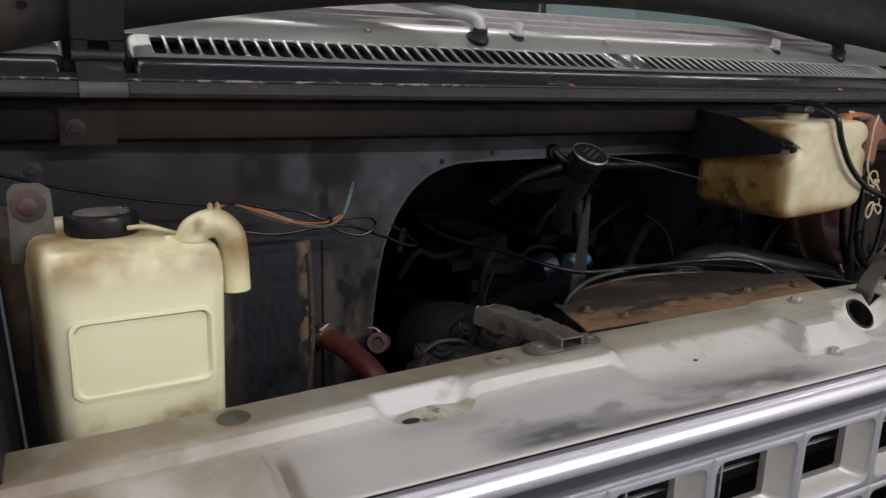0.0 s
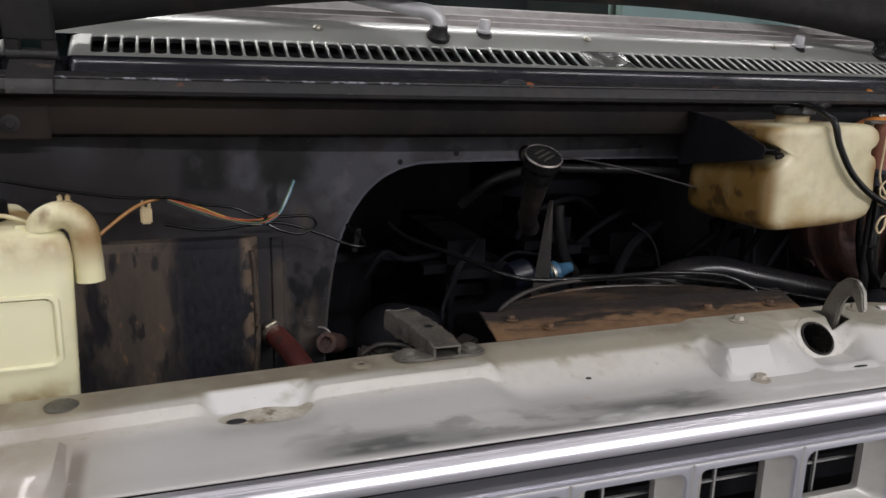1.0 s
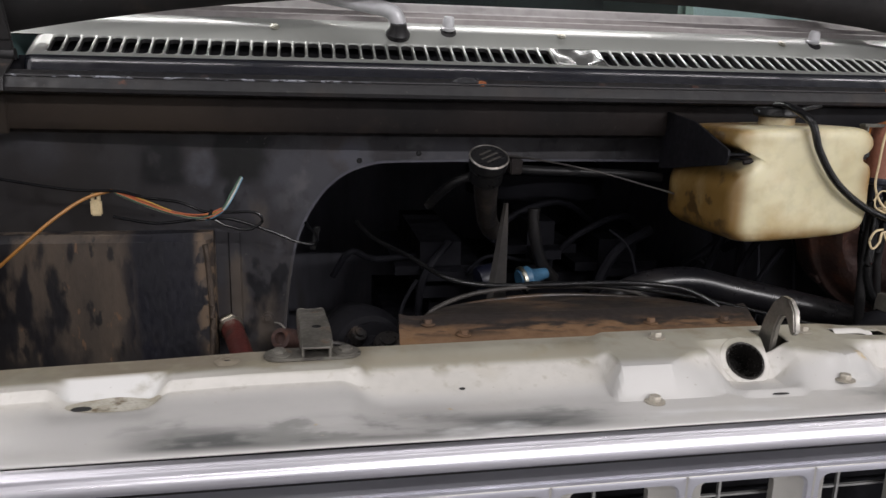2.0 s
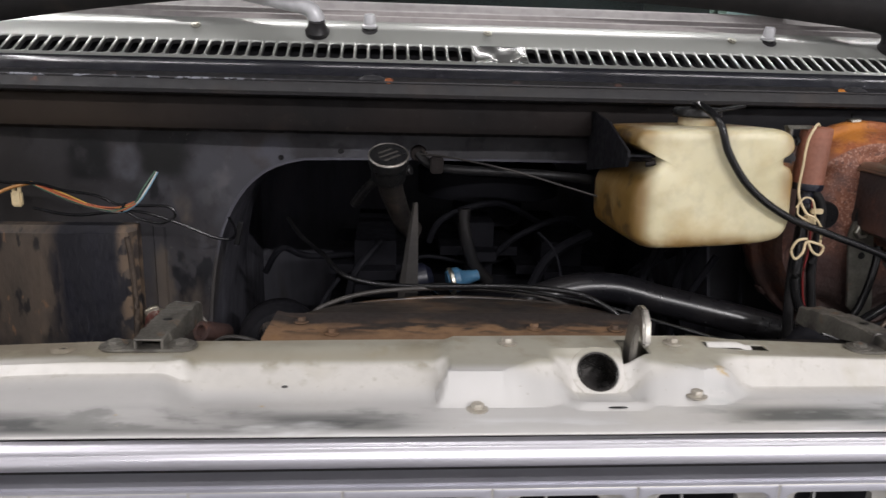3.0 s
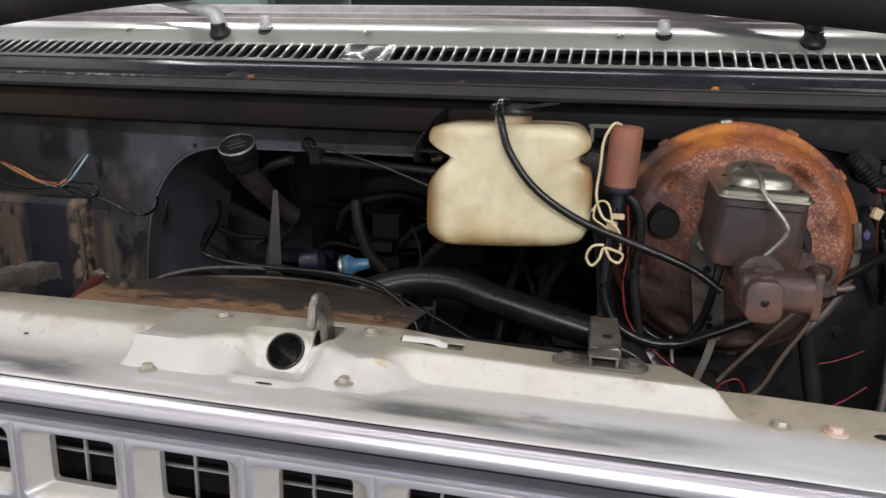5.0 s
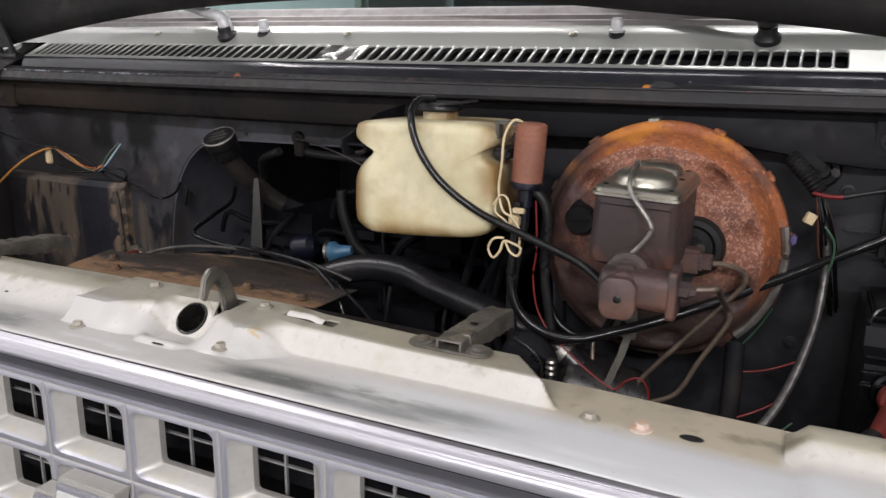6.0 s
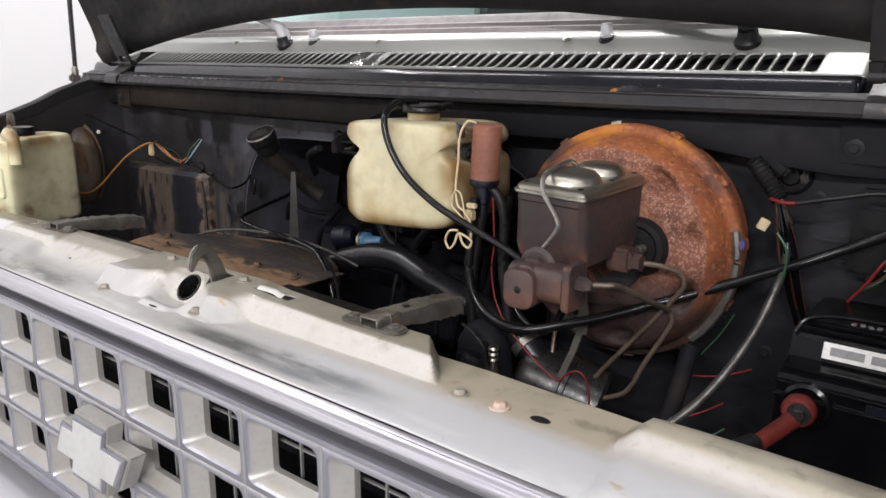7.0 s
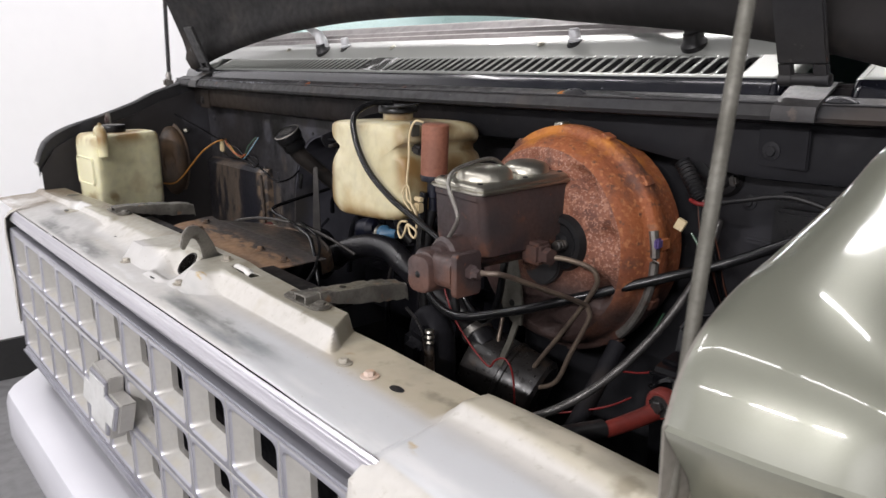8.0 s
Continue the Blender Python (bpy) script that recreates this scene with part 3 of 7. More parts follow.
for x, y, r in ((-0.064, -0.076, 0.0062), (0.132, -0.066, 0.0062), (0.134, 0.005, 0.0062), (-0.027, 0.005, 0.0062), (0.508, -0.037, 0.0060)):
    part("bolt", bolt((x, y, support_z(x, y)), r * 0.85, 0.006), BOLT, support, "steel hex bolt with a washer")
part("bolt", bolt((0.551, -0.034, support_z(0.551, -0.034)), 0.0056, 0.006), mat("rusty_pale_bolt", (0.58, 0.47, 0.40), (0.50, 0.30, 0.18), 60, (0.5, 0.7)), support, "rusty orange bolt head")
for x, y, rx, ry in ((-0.436, 0.004, 0.0036, 0.0036), (-0.547, -0.043, 0.0075, 0.0042), (0.591, -0.030, 0.009, 0.005), (-0.231, -0.041, 0.0025, 0.002), (0.058, -0.078, 0.008, 0.0016)):
    part("hole", moved(lathe([(0, 0.0006), (1, 0.0006), (1.1, 0)], 20), Matrix.Translation((x, y, support_z(x, y) + 0.0004)) @ Matrix.Diagonal((rx, ry, 1, 1))), BLACK, support, "small dark hole")
part("plug", lathe([(0, 0.001), (0.0115, 0.001), (0.013, 0)], 24, Matrix.Translation((-0.677, 0.004, support_z(-0.677, 0.004) + 0.0005))), GREY_STEEL, support, "flat grey round plug")
hexplug = merge(lathe([(0.0032, -0.001), (0.0036, 0.0016), (0.0072, 0.0018), (0.0095, 0.0008), (0.0125, 0)], 6, Matrix.Translation((-0.436, 0.004, support_z(-0.436, 0.004) + 0.0006))))
part("hex_socket", hexplug, SHELF, support, "pale hexagonal nut set into the shelf")

dirt = sheet([[(x, y, support_z(x, y) + 0.0005) for y in frange(-0.038 - 0.0135 * math.sqrt(max(0, 1 - ((x + 0.523) / 0.038) ** 2)), -0.038 + 0.0135 * math.sqrt(max(0, 1 - ((x + 0.523) / 0.038) ** 2)), 8)] for x in frange(-0.5605, -0.4855, 24)])
part("dirt_patch", dirt, mat("caked_dirt", (0.30, 0.27, 0.20), (0.47, 0.45, 0.39), 45, (0.6, 0.8), bump=0.4, spots=[((0.12, 0.09, 0.05), 70, 0.55, 0.66)]), support, "caked brown dirt in the recess")

# latch hole with its dark tube, and the hook
tilt = Vector((0, -0.72, 0.69)).normalized()
face_m = Matrix.Translation((LATCH[0], LATCH[1], 1.0650)) @ tilt.to_track_quat("Z", "Y").to_matrix().to_4x4()
part("latch_collar", lathe([(0.0190, -0.02), (0.0190, 0.0010), (0.0205, 0.0022), (0.0250, 0.0014), (0.0285, -0.004)], 36, face_m), SHELF, van, "painted collar of the latch hole")
part("latch_tube", lathe([(0.0, -0.05), (0.0188, -0.05), (0.0196, 0.0015), (0.0188, 0.0034), (0.0172, 0.0030), (0.0166, 0.0), (0.0166, -0.030), (0, -0.030)], 36, face_m), mat("dark_guide_steel", (0.030, 0.027, 0.025), (0.016, 0.015, 0.014), 40, (0.18, 0.3), 0.4, bump=0.06), van, "dark steel latch guide tube")
hook = [(-0.008, -0.02), (0.014, -0.014), (0.014, 0.012), (0.007, 0.032), (-0.003, 0.050), (-0.015, 0.060), (-0.028, 0.060), (-0.037, 0.051), (-0.042, 0.031), (-0.036, 0.026), (-0.031, 0.034), (-0.025, 0.043), (-0.018, 0.040), (-0.012, 0.028), (-0.009, 0.008)]
part("latch_hook", prism(hook, 0.007, Matrix.Translation((0.091, -0.004, 1.070)) @ pose(0, 0, 0, 90, 0, 90) @ pose(0, 0, -0.004), 0.0015), HOOK, van, "curved bare steel latch hook")
part("slot_cover", sheet([[(x, 0.0115 - 0.013 * v, 1.0812 + 0.0035 * math.sin(math.pi * v) - 0.004 * step(0.195, 0.212, x)) for v in frange(0, 1, 6)] for x in frange(0.167, 0.212, 10)], 0.0008), PANEL, van, "pale curled tab in a slot of the shelf")


# chrome strip
CHROME_PROFILE = []
for i, p in enumerate(curve([(-0.1152, 1.0478, 0), (-0.1155, 1.0489, 0), (-0.1164, 1.0494, 0), (-0.1178, 1.0489, 0), (-0.1205, 1.0475, 0), (-0.1236, 1.0450, 0), (-0.1265, 1.0415, 0), (-0.1286, 1.0369, 0), (-0.1292, 1.0325, 0), (-0.1282, 1.0299, 0), (-0.124, 1.0288, 0)], 5)):
    groove = 0.00020 * math.exp(-((p.y - 1.0462) / 0.0006) ** 2) + 0.00022 * math.exp(-((p.y - 1.0400) / 0.0007) ** 2)
    CHROME_PROFILE.append((p.x + groove, p.y - groove))
part("chrome_strip", sheet([[(x, y, z) for y, z in CHROME_PROFILE] for x in frange(-0.665, 0.690, 60)], 0.0012), CHROME, van, "polished chrome strip over the grille", 80)
part("grille_recess", sheet([[(x, y, z) for y, z in ((-0.120, 1.031), (-0.108, 1.028), (-0.108, 1.012), (-0.118, 1.008))] for x in (-0.665, 0.765)], 0.001), BLACK, van)

# side header panels
rows = []
for u in frange(0, 1, 40):
    x = 0.660 + 0.321 * u
    e, drop = step(0, 0.055, u), 0.020 * u * u
    rows.append([(x + 0.134 * max(0.0, -y - 0.024) * (1 - step(0.0, 0.3, u)), y + 0.02 * u, 1.040 + (z - 1.040) * (0.50 + 0.50 * e) - drop) for y, z in (
        (0.020, 1.000), (0.0185, 1.050), (0.016, 1.0620), (0.010, 1.0665), (0.000, 1.0675), (-0.016, 1.0685), (-0.021, 1.0682), (-0.0245, 1.0665), (-0.034, 1.0595), (-0.039, 1.0575), (-0.060, 1.0568), (-0.090, 1.0552), (-0.112, 1.0528), (-0.128, 1.046), (-0.140, 1.034), (-0.143, 0.99), (-0.143, 0.80))])
part("header_panel", sheet(rows, 0.0015), SHELF, van, "white painted steel panel over the headlamp", 50)
rows = []
for u in frange(0, 1, 24):
    x = -0.664 - 0.10 * u
    e, back = min(u / 0.08, 1), 0.10 * u ** 3
    rows.append([(x, y + back, 1.045 + (z - 1.045) * (0.6 + 0.4 * e) - 0.012 * u) for y, z in (
        (-0.046, 1.0635), (-0.050, 1.0655), (-0.075, 1.0635), (-0.110, 1.059), (-0.128, 1.049), (-0.138, 1.034), (-0.140, 0.99), (-0.135, 0.80))])
part("header_panel", sheet(rows, 0.0015), SHELF, van, "white painted steel panel over the headlamp", 28)

# hood bumper brackets on the shelf
def hood_bracket(x):
    z, x1 = support_z(x, 0.008) + 0.0004, x + 0.0035
    b = part("bracket", merge(
        prism(rounded(0.088, 0.028, 0.0135, 6), 0.0025, Matrix.Translation((x, 0.008, z)), 0.0006),
        box((x1 - 0.0120, 0.012, z + 0.0056), (0.0025, 0.033, 0.0108), 0.0008, 1), box((x1 + 0.0120, 0.012, z + 0.0056), (0.0025, 0.033, 0.0108), 0.0008, 1),
        box((x1, 0.012, z + 0.0112), (0.0268, 0.034, 0.0025), 0.001, 1)), BRACKET, van, "grimy steel bracket bolted to the shelf")
    arm = [(x1, 0.016, z + 0.0128), (x1, 0.040, z + 0.0122), (x1 - 0.001, 0.075, z + 0.0092), (x1 - 0.003, 0.110, z + 0.0052), (x1 - 0.004, 0.143, z + 0.0012), (x1 - 0.004, 0.149, z - 0.004), (x1 - 0.004, 0.150, z - 0.014)]
    rows = []
    for i, p in enumerate(curve(arm, 5)):
        skirt = 0.010 + 0.013 * math.sin(math.pi * min(1.0, i / 30))
        ragged = 0.0022 * noise.noise((i * 0.9, x * 7, 1.0))
        rows.append([(p.x + dx, p.y, p.z + dz + ragged) for dx, dz in ((-0.0150, -skirt), (-0.0154, -0.006), (-0.0142, -0.0012), (-0.011, 0.0), (-0.004, -0.0014), (0.004, -0.0014), (0.011, 0.0), (0.0142, -0.0012), (0.0154, -0.006), (0.0150, -skirt))])
    part("arm", sheet(rows, 0.002), BRACKET, b)
    part("hole", lathe([(0, 0.0006), (0.004, 0.0006), (0.0045, 0)], 14, Matrix.Translation((x1 + 0.001, 0.056, z + 0.0105)) @ pose(0, 0, 0, -5, 0, 0)), PLASTIC, b)
    for dx in (-0.03, 0.03):
        part("bolt", bolt((x + dx, 0.008, z + 0.0025), 0.0066, 0.0045), BRACKET, b)


hood_bracket(-0.361)
hood_bracket(0.356)

# grille: three rows of funnel cells
PITCH, ROW = 0.119, 0.0875
GRILLE_X, COLS, TOP_ROW = 0.003, 11, 0.968
GRILLE_Y = -0.131


def cell_mesh():
    outer = rounded(PITCH, ROW, 0.0004, 4)
    rings = [(outer, 0.012), (outer, 0.001), (rounded(PITCH - 0.002, ROW - 0.002, 0.001, 4), 0.0), (rounded(PITCH - 0.0110, ROW - 0.0140, 0.010, 4), 0.0),
             (rounded(PITCH - 0.0145, ROW - 0.0175, 0.009, 4), 0.003), (rounded(0.073, 0.053, 0.005, 4), 0.018), (rounded(0.070, 0.050, 0.004, 4), 0.0185), (rounded(0.070, 0.050, 0.004, 4), 0.026)]
    bm = loft([[(x, y, z) for x, z in o] for o, y in rings], cap=False)
    bm.faces.ensure_lookup_table()
    k = len(outer)
    for i, fc in enumerate(bm.faces):
        fc.material_index = 1 if i // k in (2, 3) else 0
    return mesh_of("cell", bm, [GRILLE, GRILLE_EDGE])


GRILLE_W = PITCH * COLS
grille = part("grille", merge(
    box((GRILLE_X, GRILLE_Y + 0.010, 1.0148), (GRILLE_W + 0.016, 0.024, 0.006), 0.002),
    box((GRILLE_X, GRILLE_Y + 0.008, TOP_ROW - 2.5 * ROW - 0.007), (GRILLE_W + 0.03, 0.030, 0.014), 0.005),
    box((GRILLE_X - GRILLE_W / 2 - 0.005, GRILLE_Y + 0.010, 0.882), (0.010, 0.024, 0.262), 0.003),
    box((GRILLE_X + GRILLE_W / 2 + 0.005, GRILLE_Y + 0.010, 0.882), (0.010, 0.024, 0.262), 0.003)), GRILLE_EDGE, van, "silver-grey plastic egg-crate grille")
cells = cell_mesh()
for r in range(3):
    for c in range(COLS):
        ob = part("cell", cells, None, grille)
        ob.location = (GRILLE_X + (c - 5) * PITCH, GRILLE_Y, TOP_ROW - r * ROW)
guard = merge(*[box((GRILLE_X + (c - 5) * PITCH - 0.008, GRILLE_Y + 0.034, 0.882), (0.0024, 0.003, 0.25), 0) for c in range(COLS)],
              *[box((GRILLE_X, GRILLE_Y + 0.0355, TOP_ROW - r * ROW + dz), (GRILLE_W, 0.003, 0.002), 0) for r in range(3) for dz in (0.001,)])
part("guard", guard, mat("dull_guard_bars", (0.30, 0.30, 0.29), (0.22, 0.22, 0.215), 30, (0.4, 0.55), 0.3), grille, "thin grey bars behind the openings")
part("radiator_screen", box((MID, -0.022, 0.85), (1.42, 0.01, 0.36), 0), DIM_BLACK, van)

# emblem: a plain slanted cross shape on a plinth
tie = [(-0.096, -0.027), (-0.045, -0.027), (-0.052, -0.052), (0.030, -0.052), (0.036, -0.027), (0.070, -0.027), (0.100, 0.027), (0.045, 0.027), (0.052, 0.052), (-0.030, 0.052), (-0.036, 0.027), (-0.070, 0.027)]
emblem_m = Matrix.Translation((0.010, GRILLE_Y - 0.001, 0.868)) @ pose(0, 0, 0, 90, 0, 0)
emblem = part("emblem", prism(tie, 0.022, emblem_m, 0.0015), GRILLE, grille, "raised white cross-shaped emblem, yellowed at the ends")
part("rim", prism([(x * 0.94, y * 0.89) for x, y in tie], 0.005, emblem_m @ Matrix.Translation((0, 0, 0.0215)), 0.0015), GRILLE_EDGE, emblem)
part("inlay", prism([(x * 0.87, y * 0.76) for x, y in tie], 0.002, emblem_m @ Matrix.Translation((0, 0, 0.0258)), 0.0006), mat("worn_pale_inlay", (0.56, 0.56, 0.55), (0.50, 0.50, 0.485), 12, (0.4, 0.55), bump=0.04, grain=0.12, spots=[((0.46, 0.42, 0.31), 14, 0.66, 0.76)]), emblem, "worn pale grey inlay")

# bumper and valance
rows = []
for u in frange(-1, 1, 48):
    x = MID + 0.93 * u
    back = 0.14 * step(0.78, 1.0, abs(u))
    rows.append([(x, y + back, z) for y, z in ((-0.055, 0.640), (-0.085, 0.655), (-0.16, 0.652), (-0.178, 0.642), (-0.184, 0.62), (-0.184, 0.54), (-0.172, 0.52), (-0.13, 0.51))])
part("bumper", sheet(rows, 0.003), BUMPER, van, "white painted front bumper")
part("valance", sheet([[(x, y, z) for y, z in ((-0.112, 0.745), (-0.108, 0.73), (-0.075, 0.69), (-0.055, 0.60))] for x in frange(MID - 0.78, MID + 0.78, 12)], 0.002), BLACK, van, "black panel between grille and bumper")

# fenders
DUSTY_PAINT = mat("dusty_inner_flange", (0.21, 0.195, 0.17), (0.15, 0.138, 0.12), 14, (0.5, 0.7), bump=0.08, spots=[((0.11, 0.085, 0.06), 20, 0.58, 0.70)])
FENDER_TOP = [(-0.060, 1.00), (-0.040, 1.06), (-0.030, 1.105), (-0.018, 1.145), (0.003, 1.180), (0.05, 1.208), (0.126, 1.232), (0.213, 1.262), (0.277, 1.290), (0.42, 1.330), (0.62, 1.36)]
FENDER_LINE = [(p.x, p.y) for p in curve([(y, z, 0) for y, z in FENDER_TOP], 8)]
for side in (-1, 1):
    inner = 0.88 if side > 0 else -0.845
    rows = []
    for y in frange(-0.024, 0.62, 60):
        zt = lerp(FENDER_LINE, y)
        row = [(inner + side * 0.002, y, zt - 0.035 - (0.15 * (1 - step(-0.03, 0.06, y)) if side > 0 else 0)), (inner, y, zt - 0.004)]
        for v in frange(0, 1, 14):
            a = radians(90 * v)
            lean = 0.08 * v * v * max(0.0, 1 - (y + 0.024) / 0.25)
            row.append((inner + side * (0.004 + 0.15 * math.sin(a)), y + lean, zt - (0.015 + 0.135 * step(-0.05, 0.16, y)) * (1 - math.cos(a))))
        row.append((inner + side * 0.156, y + 0.08 * max(0.0, 1 - (y + 0.024) / 0.25), 0.70))
        rows.append(row)
    fb = sheet(rows, 0.0015)
    for f in fb.faces:
        if side < 0 and f.calc_center_median().x > inner - 0.062:
            f.material_index = 1
        if side > 0 and f.calc_center_median().x < inner + 0.0035:
            f.material_index = 2
    fender = part("fender", fb, [BODY, BLACK, DUSTY_PAINT], van, "glossy grey-green metallic fender", 50)
    front = []
    for v in frange(0, 1, 14):
        a = radians(90 * v)
        x, y, z = inner + side * (0.004 + 0.15 * math.sin(a)), -0.024 + 0.08 * v * v, lerp(FENDER_LINE, -0.024) - (0.015 + 0.135 * step(-0.05, 0.16, -0.024)) * (1 - math.cos(a))
        front.append([(x, y, z), (x, y - 0.003, z - 0.003), (x, y - 0.001, z - 0.008), (x, y + 0.030, z - 0.05), (x, y + 0.055, z - 0.12), (x, y + 0.05, 0.72)])
    part("nose", sheet(front, 0.0015), BODY, van, "glossy grey-green front corner of the fender", 50)
    # inner wall of the engine bay
    part("inner_fender", sheet([[(inner - side * d, y, z) for d, z in ((0.004, min(lerp(FENDER_TOP, y) - (0.028 if side < 0 else 0.014), 1.355)), (0.012, 1.05), (0.03, 0.95), (0.05, 0.6))] for y in frange(0.03 if side > 0 else -0.02, 0.45, 14)], 0.002), FIREWALL, van, "dark dusty inner fender wall", 60)


# cowl: gutter, dark face, top with two rows of vent slots
def along(profile, xs):
    return [[(x, y + bow(x), z) for y, z in profile] for x in xs]


COWL_X = frange(-0.90, 0.95, 60)
NOTCH = 0.033


def pressed(profile, x0, x1, open_left, open_right, r=0.011):
    """A stretch of the cowl whose ends turn back round a corner into a hinge notch."""
    rows = []

    def corner(xe, sgn):
        out = [[(xe, y + bow(xe) + 0.04, z) for y, z in profile]]
        for a in frange(90, 0, 6):
            s, c = math.sin(radians(a)), math.cos(radians(a))
            out.append([(xe - sgn * r * (1 - s), y + bow(xe) + r * (1 - c), z - 0.0035 * (1 - c)) for y, z in profile])
        return out
    if open_left:
        rows += corner(x0, -1)
    rows += along(profile, frange(x0 + (r if open_left else 0), x1 - (r if open_right else 0), max(2, int(40 * (x1 - x0)))))
    if open_right:
        rows += corner(x1, 1)[::-1]
    return sheet(rows, 0.001)


HINGES = (-0.728, 0.765)
STRETCHES = ((-0.90, HINGES[0] - NOTCH, False, True), (HINGES[0] + NOTCH, HINGES[1] - NOTCH, True, True), (HINGES[1] + NOTCH, 0.95, True, False))
part("cowl_gutter", sheet(along([(0.335, 1.296), (0.302, 1.296), (0.296, 1.2985), (0.2945, 1.303), (0.297, 1.3075), (0.300, 1.312), (0.303, 1.3165), (0.318, 1.3205), (0.321, 1.3225), (0.328, 1.3225)], COWL_X), 0.0015), BLACK, van, "black steel gutter lip under the cowl")
CHIPPED = mat("chipped_black_paint", (0.015, 0.015, 0.017), (0.020, 0.019, 0.020), 20, (0.35, 0.5), stretch=(0.7, 1, 1), spots=[((0.16, 0.05, 0.025), 26, 0.68, 0.72)])
stains(CHIPPED, [((0.20, 0.21, 0.235), (-1.0, -0.72, -0.36, -0.26), 110, (0.53, 0.58), (0.7, 1, 1), 2.0, "X"), ((0.24, 0.24, 0.25), (-0.3, -0.2, 2, 3), 300, (0.70, 0.73), (1, 1, 1), 5.0, "X")])
part("chipped_edge", tube([(x, 0.3022 + bow(x), 1.3163) for x in COWL_X], 0.0016, 8, 0), CHIPPED, van, "chipped paint along the gutter edge")
part("cowl_face", merge(*[pressed([(0.3225, 1.3195), (0.3245, 1.3215), (0.328, 1.3225), (0.331, 1.330), (0.334, 1.3365), (0.3375, 1.3405)], *st) for st in STRETCHES]), DARK_BODY, van, "glossy dark front face of the cowl")
cowl = part("cowl_top", merge(
    *[pressed([(0.3372, 1.3405), (0.3395, 1.3425), (0.3430, 1.3440)], *st) for st in STRETCHES],
    sheet(along([(0.3870, 1.3655), (0.390, 1.368), (0.4045, 1.3815), (0.4075, 1.3850), (0.418, 1.3895), (0.4255, 1.3945), (0.4285, 1.3950), (0.431, 1.3925)], COWL_X), 0.001),
    *[pressed([(0.3430, 1.3440), (0.3650, 1.3549), (0.3870, 1.3655)], *st) for st in ((-0.90, HINGES[0] - NOTCH, False, True), (HINGES[0] + NOTCH, -0.672, True, False), (0.683, HINGES[1] - NOTCH, False, True), (HINGES[1] + NOTCH, 0.95, True, False))]), COWL, van, "grey-green metallic cowl top", 50)
SLOTS, SLOT_W = 37, 0.642 / 37


# cowl paint darkened: the slots' shade is put into the colour
SLOT_SHADE = mat("shaded_slot_wall", (0.020, 0.020, 0.022), (0.035, 0.034, 0.034), 60, (0.25, 0.4), 0.2)


def slot_mesh():
    """A piece of the cowl plate round one vent slot with rounded ends."""
    outer = rounded(SLOT_W, 0.0492, 0.0003, 5)
    rings = [(outer, 0.0), (rounded(0.0158, 0.0470, 0.0056, 5), -0.0002), (rounded(0.0146, 0.0456, 0.0056, 5), -0.0009), (rounded(0.0138, 0.0448, 0.0054, 5), -0.0022), (rounded(0.0135, 0.0444, 0.0052, 5), -0.0075)]
    bm = loft([[(x, y, z) for x, y in o] for o, z in rings], cap=False)
    bm.faces.ensure_lookup_table()
    for i, fc in enumerate(bm.faces):
        fc.material_index = 1 if i // len(outer) >= 3 else 0
    return mesh_of("vent_slot", moved(bm, pose(0, 0, 0, 26, 0, 0)), [COWL, SLOT_SHADE])


vent = slot_mesh()
for a in (-0.672, 0.041):
    for i in range(SLOTS):
        x = a + SLOT_W * (i + 0.5)
        ob = part("vent_slot", vent, None, cowl)
        ob.location = (x, 0.3650 + bow(x), 1.3549)
rows = []
for x in frange(-0.031, 0.041, 24):
    sag = math.sin(math.pi * (x + 0.031) / 0.072)
    rows.append([(x, y + bow(x), z - sag * d * (0.7 + 0.9 * noise.noise((x * 60, y * 60, 1.0)))) for y, z, d in ((0.341, 1.3432, 0.0), (0.347, 1.3455, 0.003), (0.356, 1.3502, 0.007), (0.366, 1.3552, 0.008), (0.376, 1.3600, 0.006), (0.384, 1.3640, 0.002), (0.388, 1.3660, 0.0))])
part("drain_panel", sheet(rows, 0.001), mat("dull_grey_paint", (0.16, 0.162, 0.155), (0.10, 0.10, 0.096), 25, (0.15, 0.25), 0.6, bump=0.1, fine=3), van, "dented sunken panel between the vents")
# black sheet standing in for the shade under the slots
part("plenum", sheet(along([(0.339, 1.339), (0.345, 1.322), (0.40, 1.322), (0.412, 1.383)], frange(-0.70, 0.72, 20)), 0.001), DIM_BLACK, van, "black sheet for the shade under the vent slots")
for x in (-0.481, 0.153, 0.02):
    part("bolt", bolt((x, 0.306 + bow(x), 1.318), 0.0028, 0.002, (0, -0.5, 0.85)), IRON, van)
for x in (-0.162, 0.484, 0.80):
    part("dimple", moved(lathe([(0, 0.006), (0.5, 0.0052), (0.85, 0.002), (1, 0)], 20), Matrix.Translation((x, 0.311 + bow(x), 1.3185)) @ Matrix.Diagonal((0.019, 0.012, 1.1, 1))), mat("scuffed_dimple_steel", (0.060, 0.060, 0.064), (0.035, 0.035, 0.038), 40, (0.25, 0.4), 0.3, spots=[((0.15, 0.15, 0.16), 60, 0.62, 0.70)]), van, "raised round dimple in the gutter")
    part("bolt", bolt((x - 0.018 if x > 0 else x + 0.020, 0.306 + bow(x), 1.3175), 0.0034, 0.0022, (0, -0.5, 0.85)), RUST, van, "rusty bolt head")
for x in (-0.40, -0.007, 0.345):
    part("screw", bolt((x, 0.405 + bow(x), 1.383), 0.0035, 0.003, (0, -0.6, 0.8)), ZINC, van)

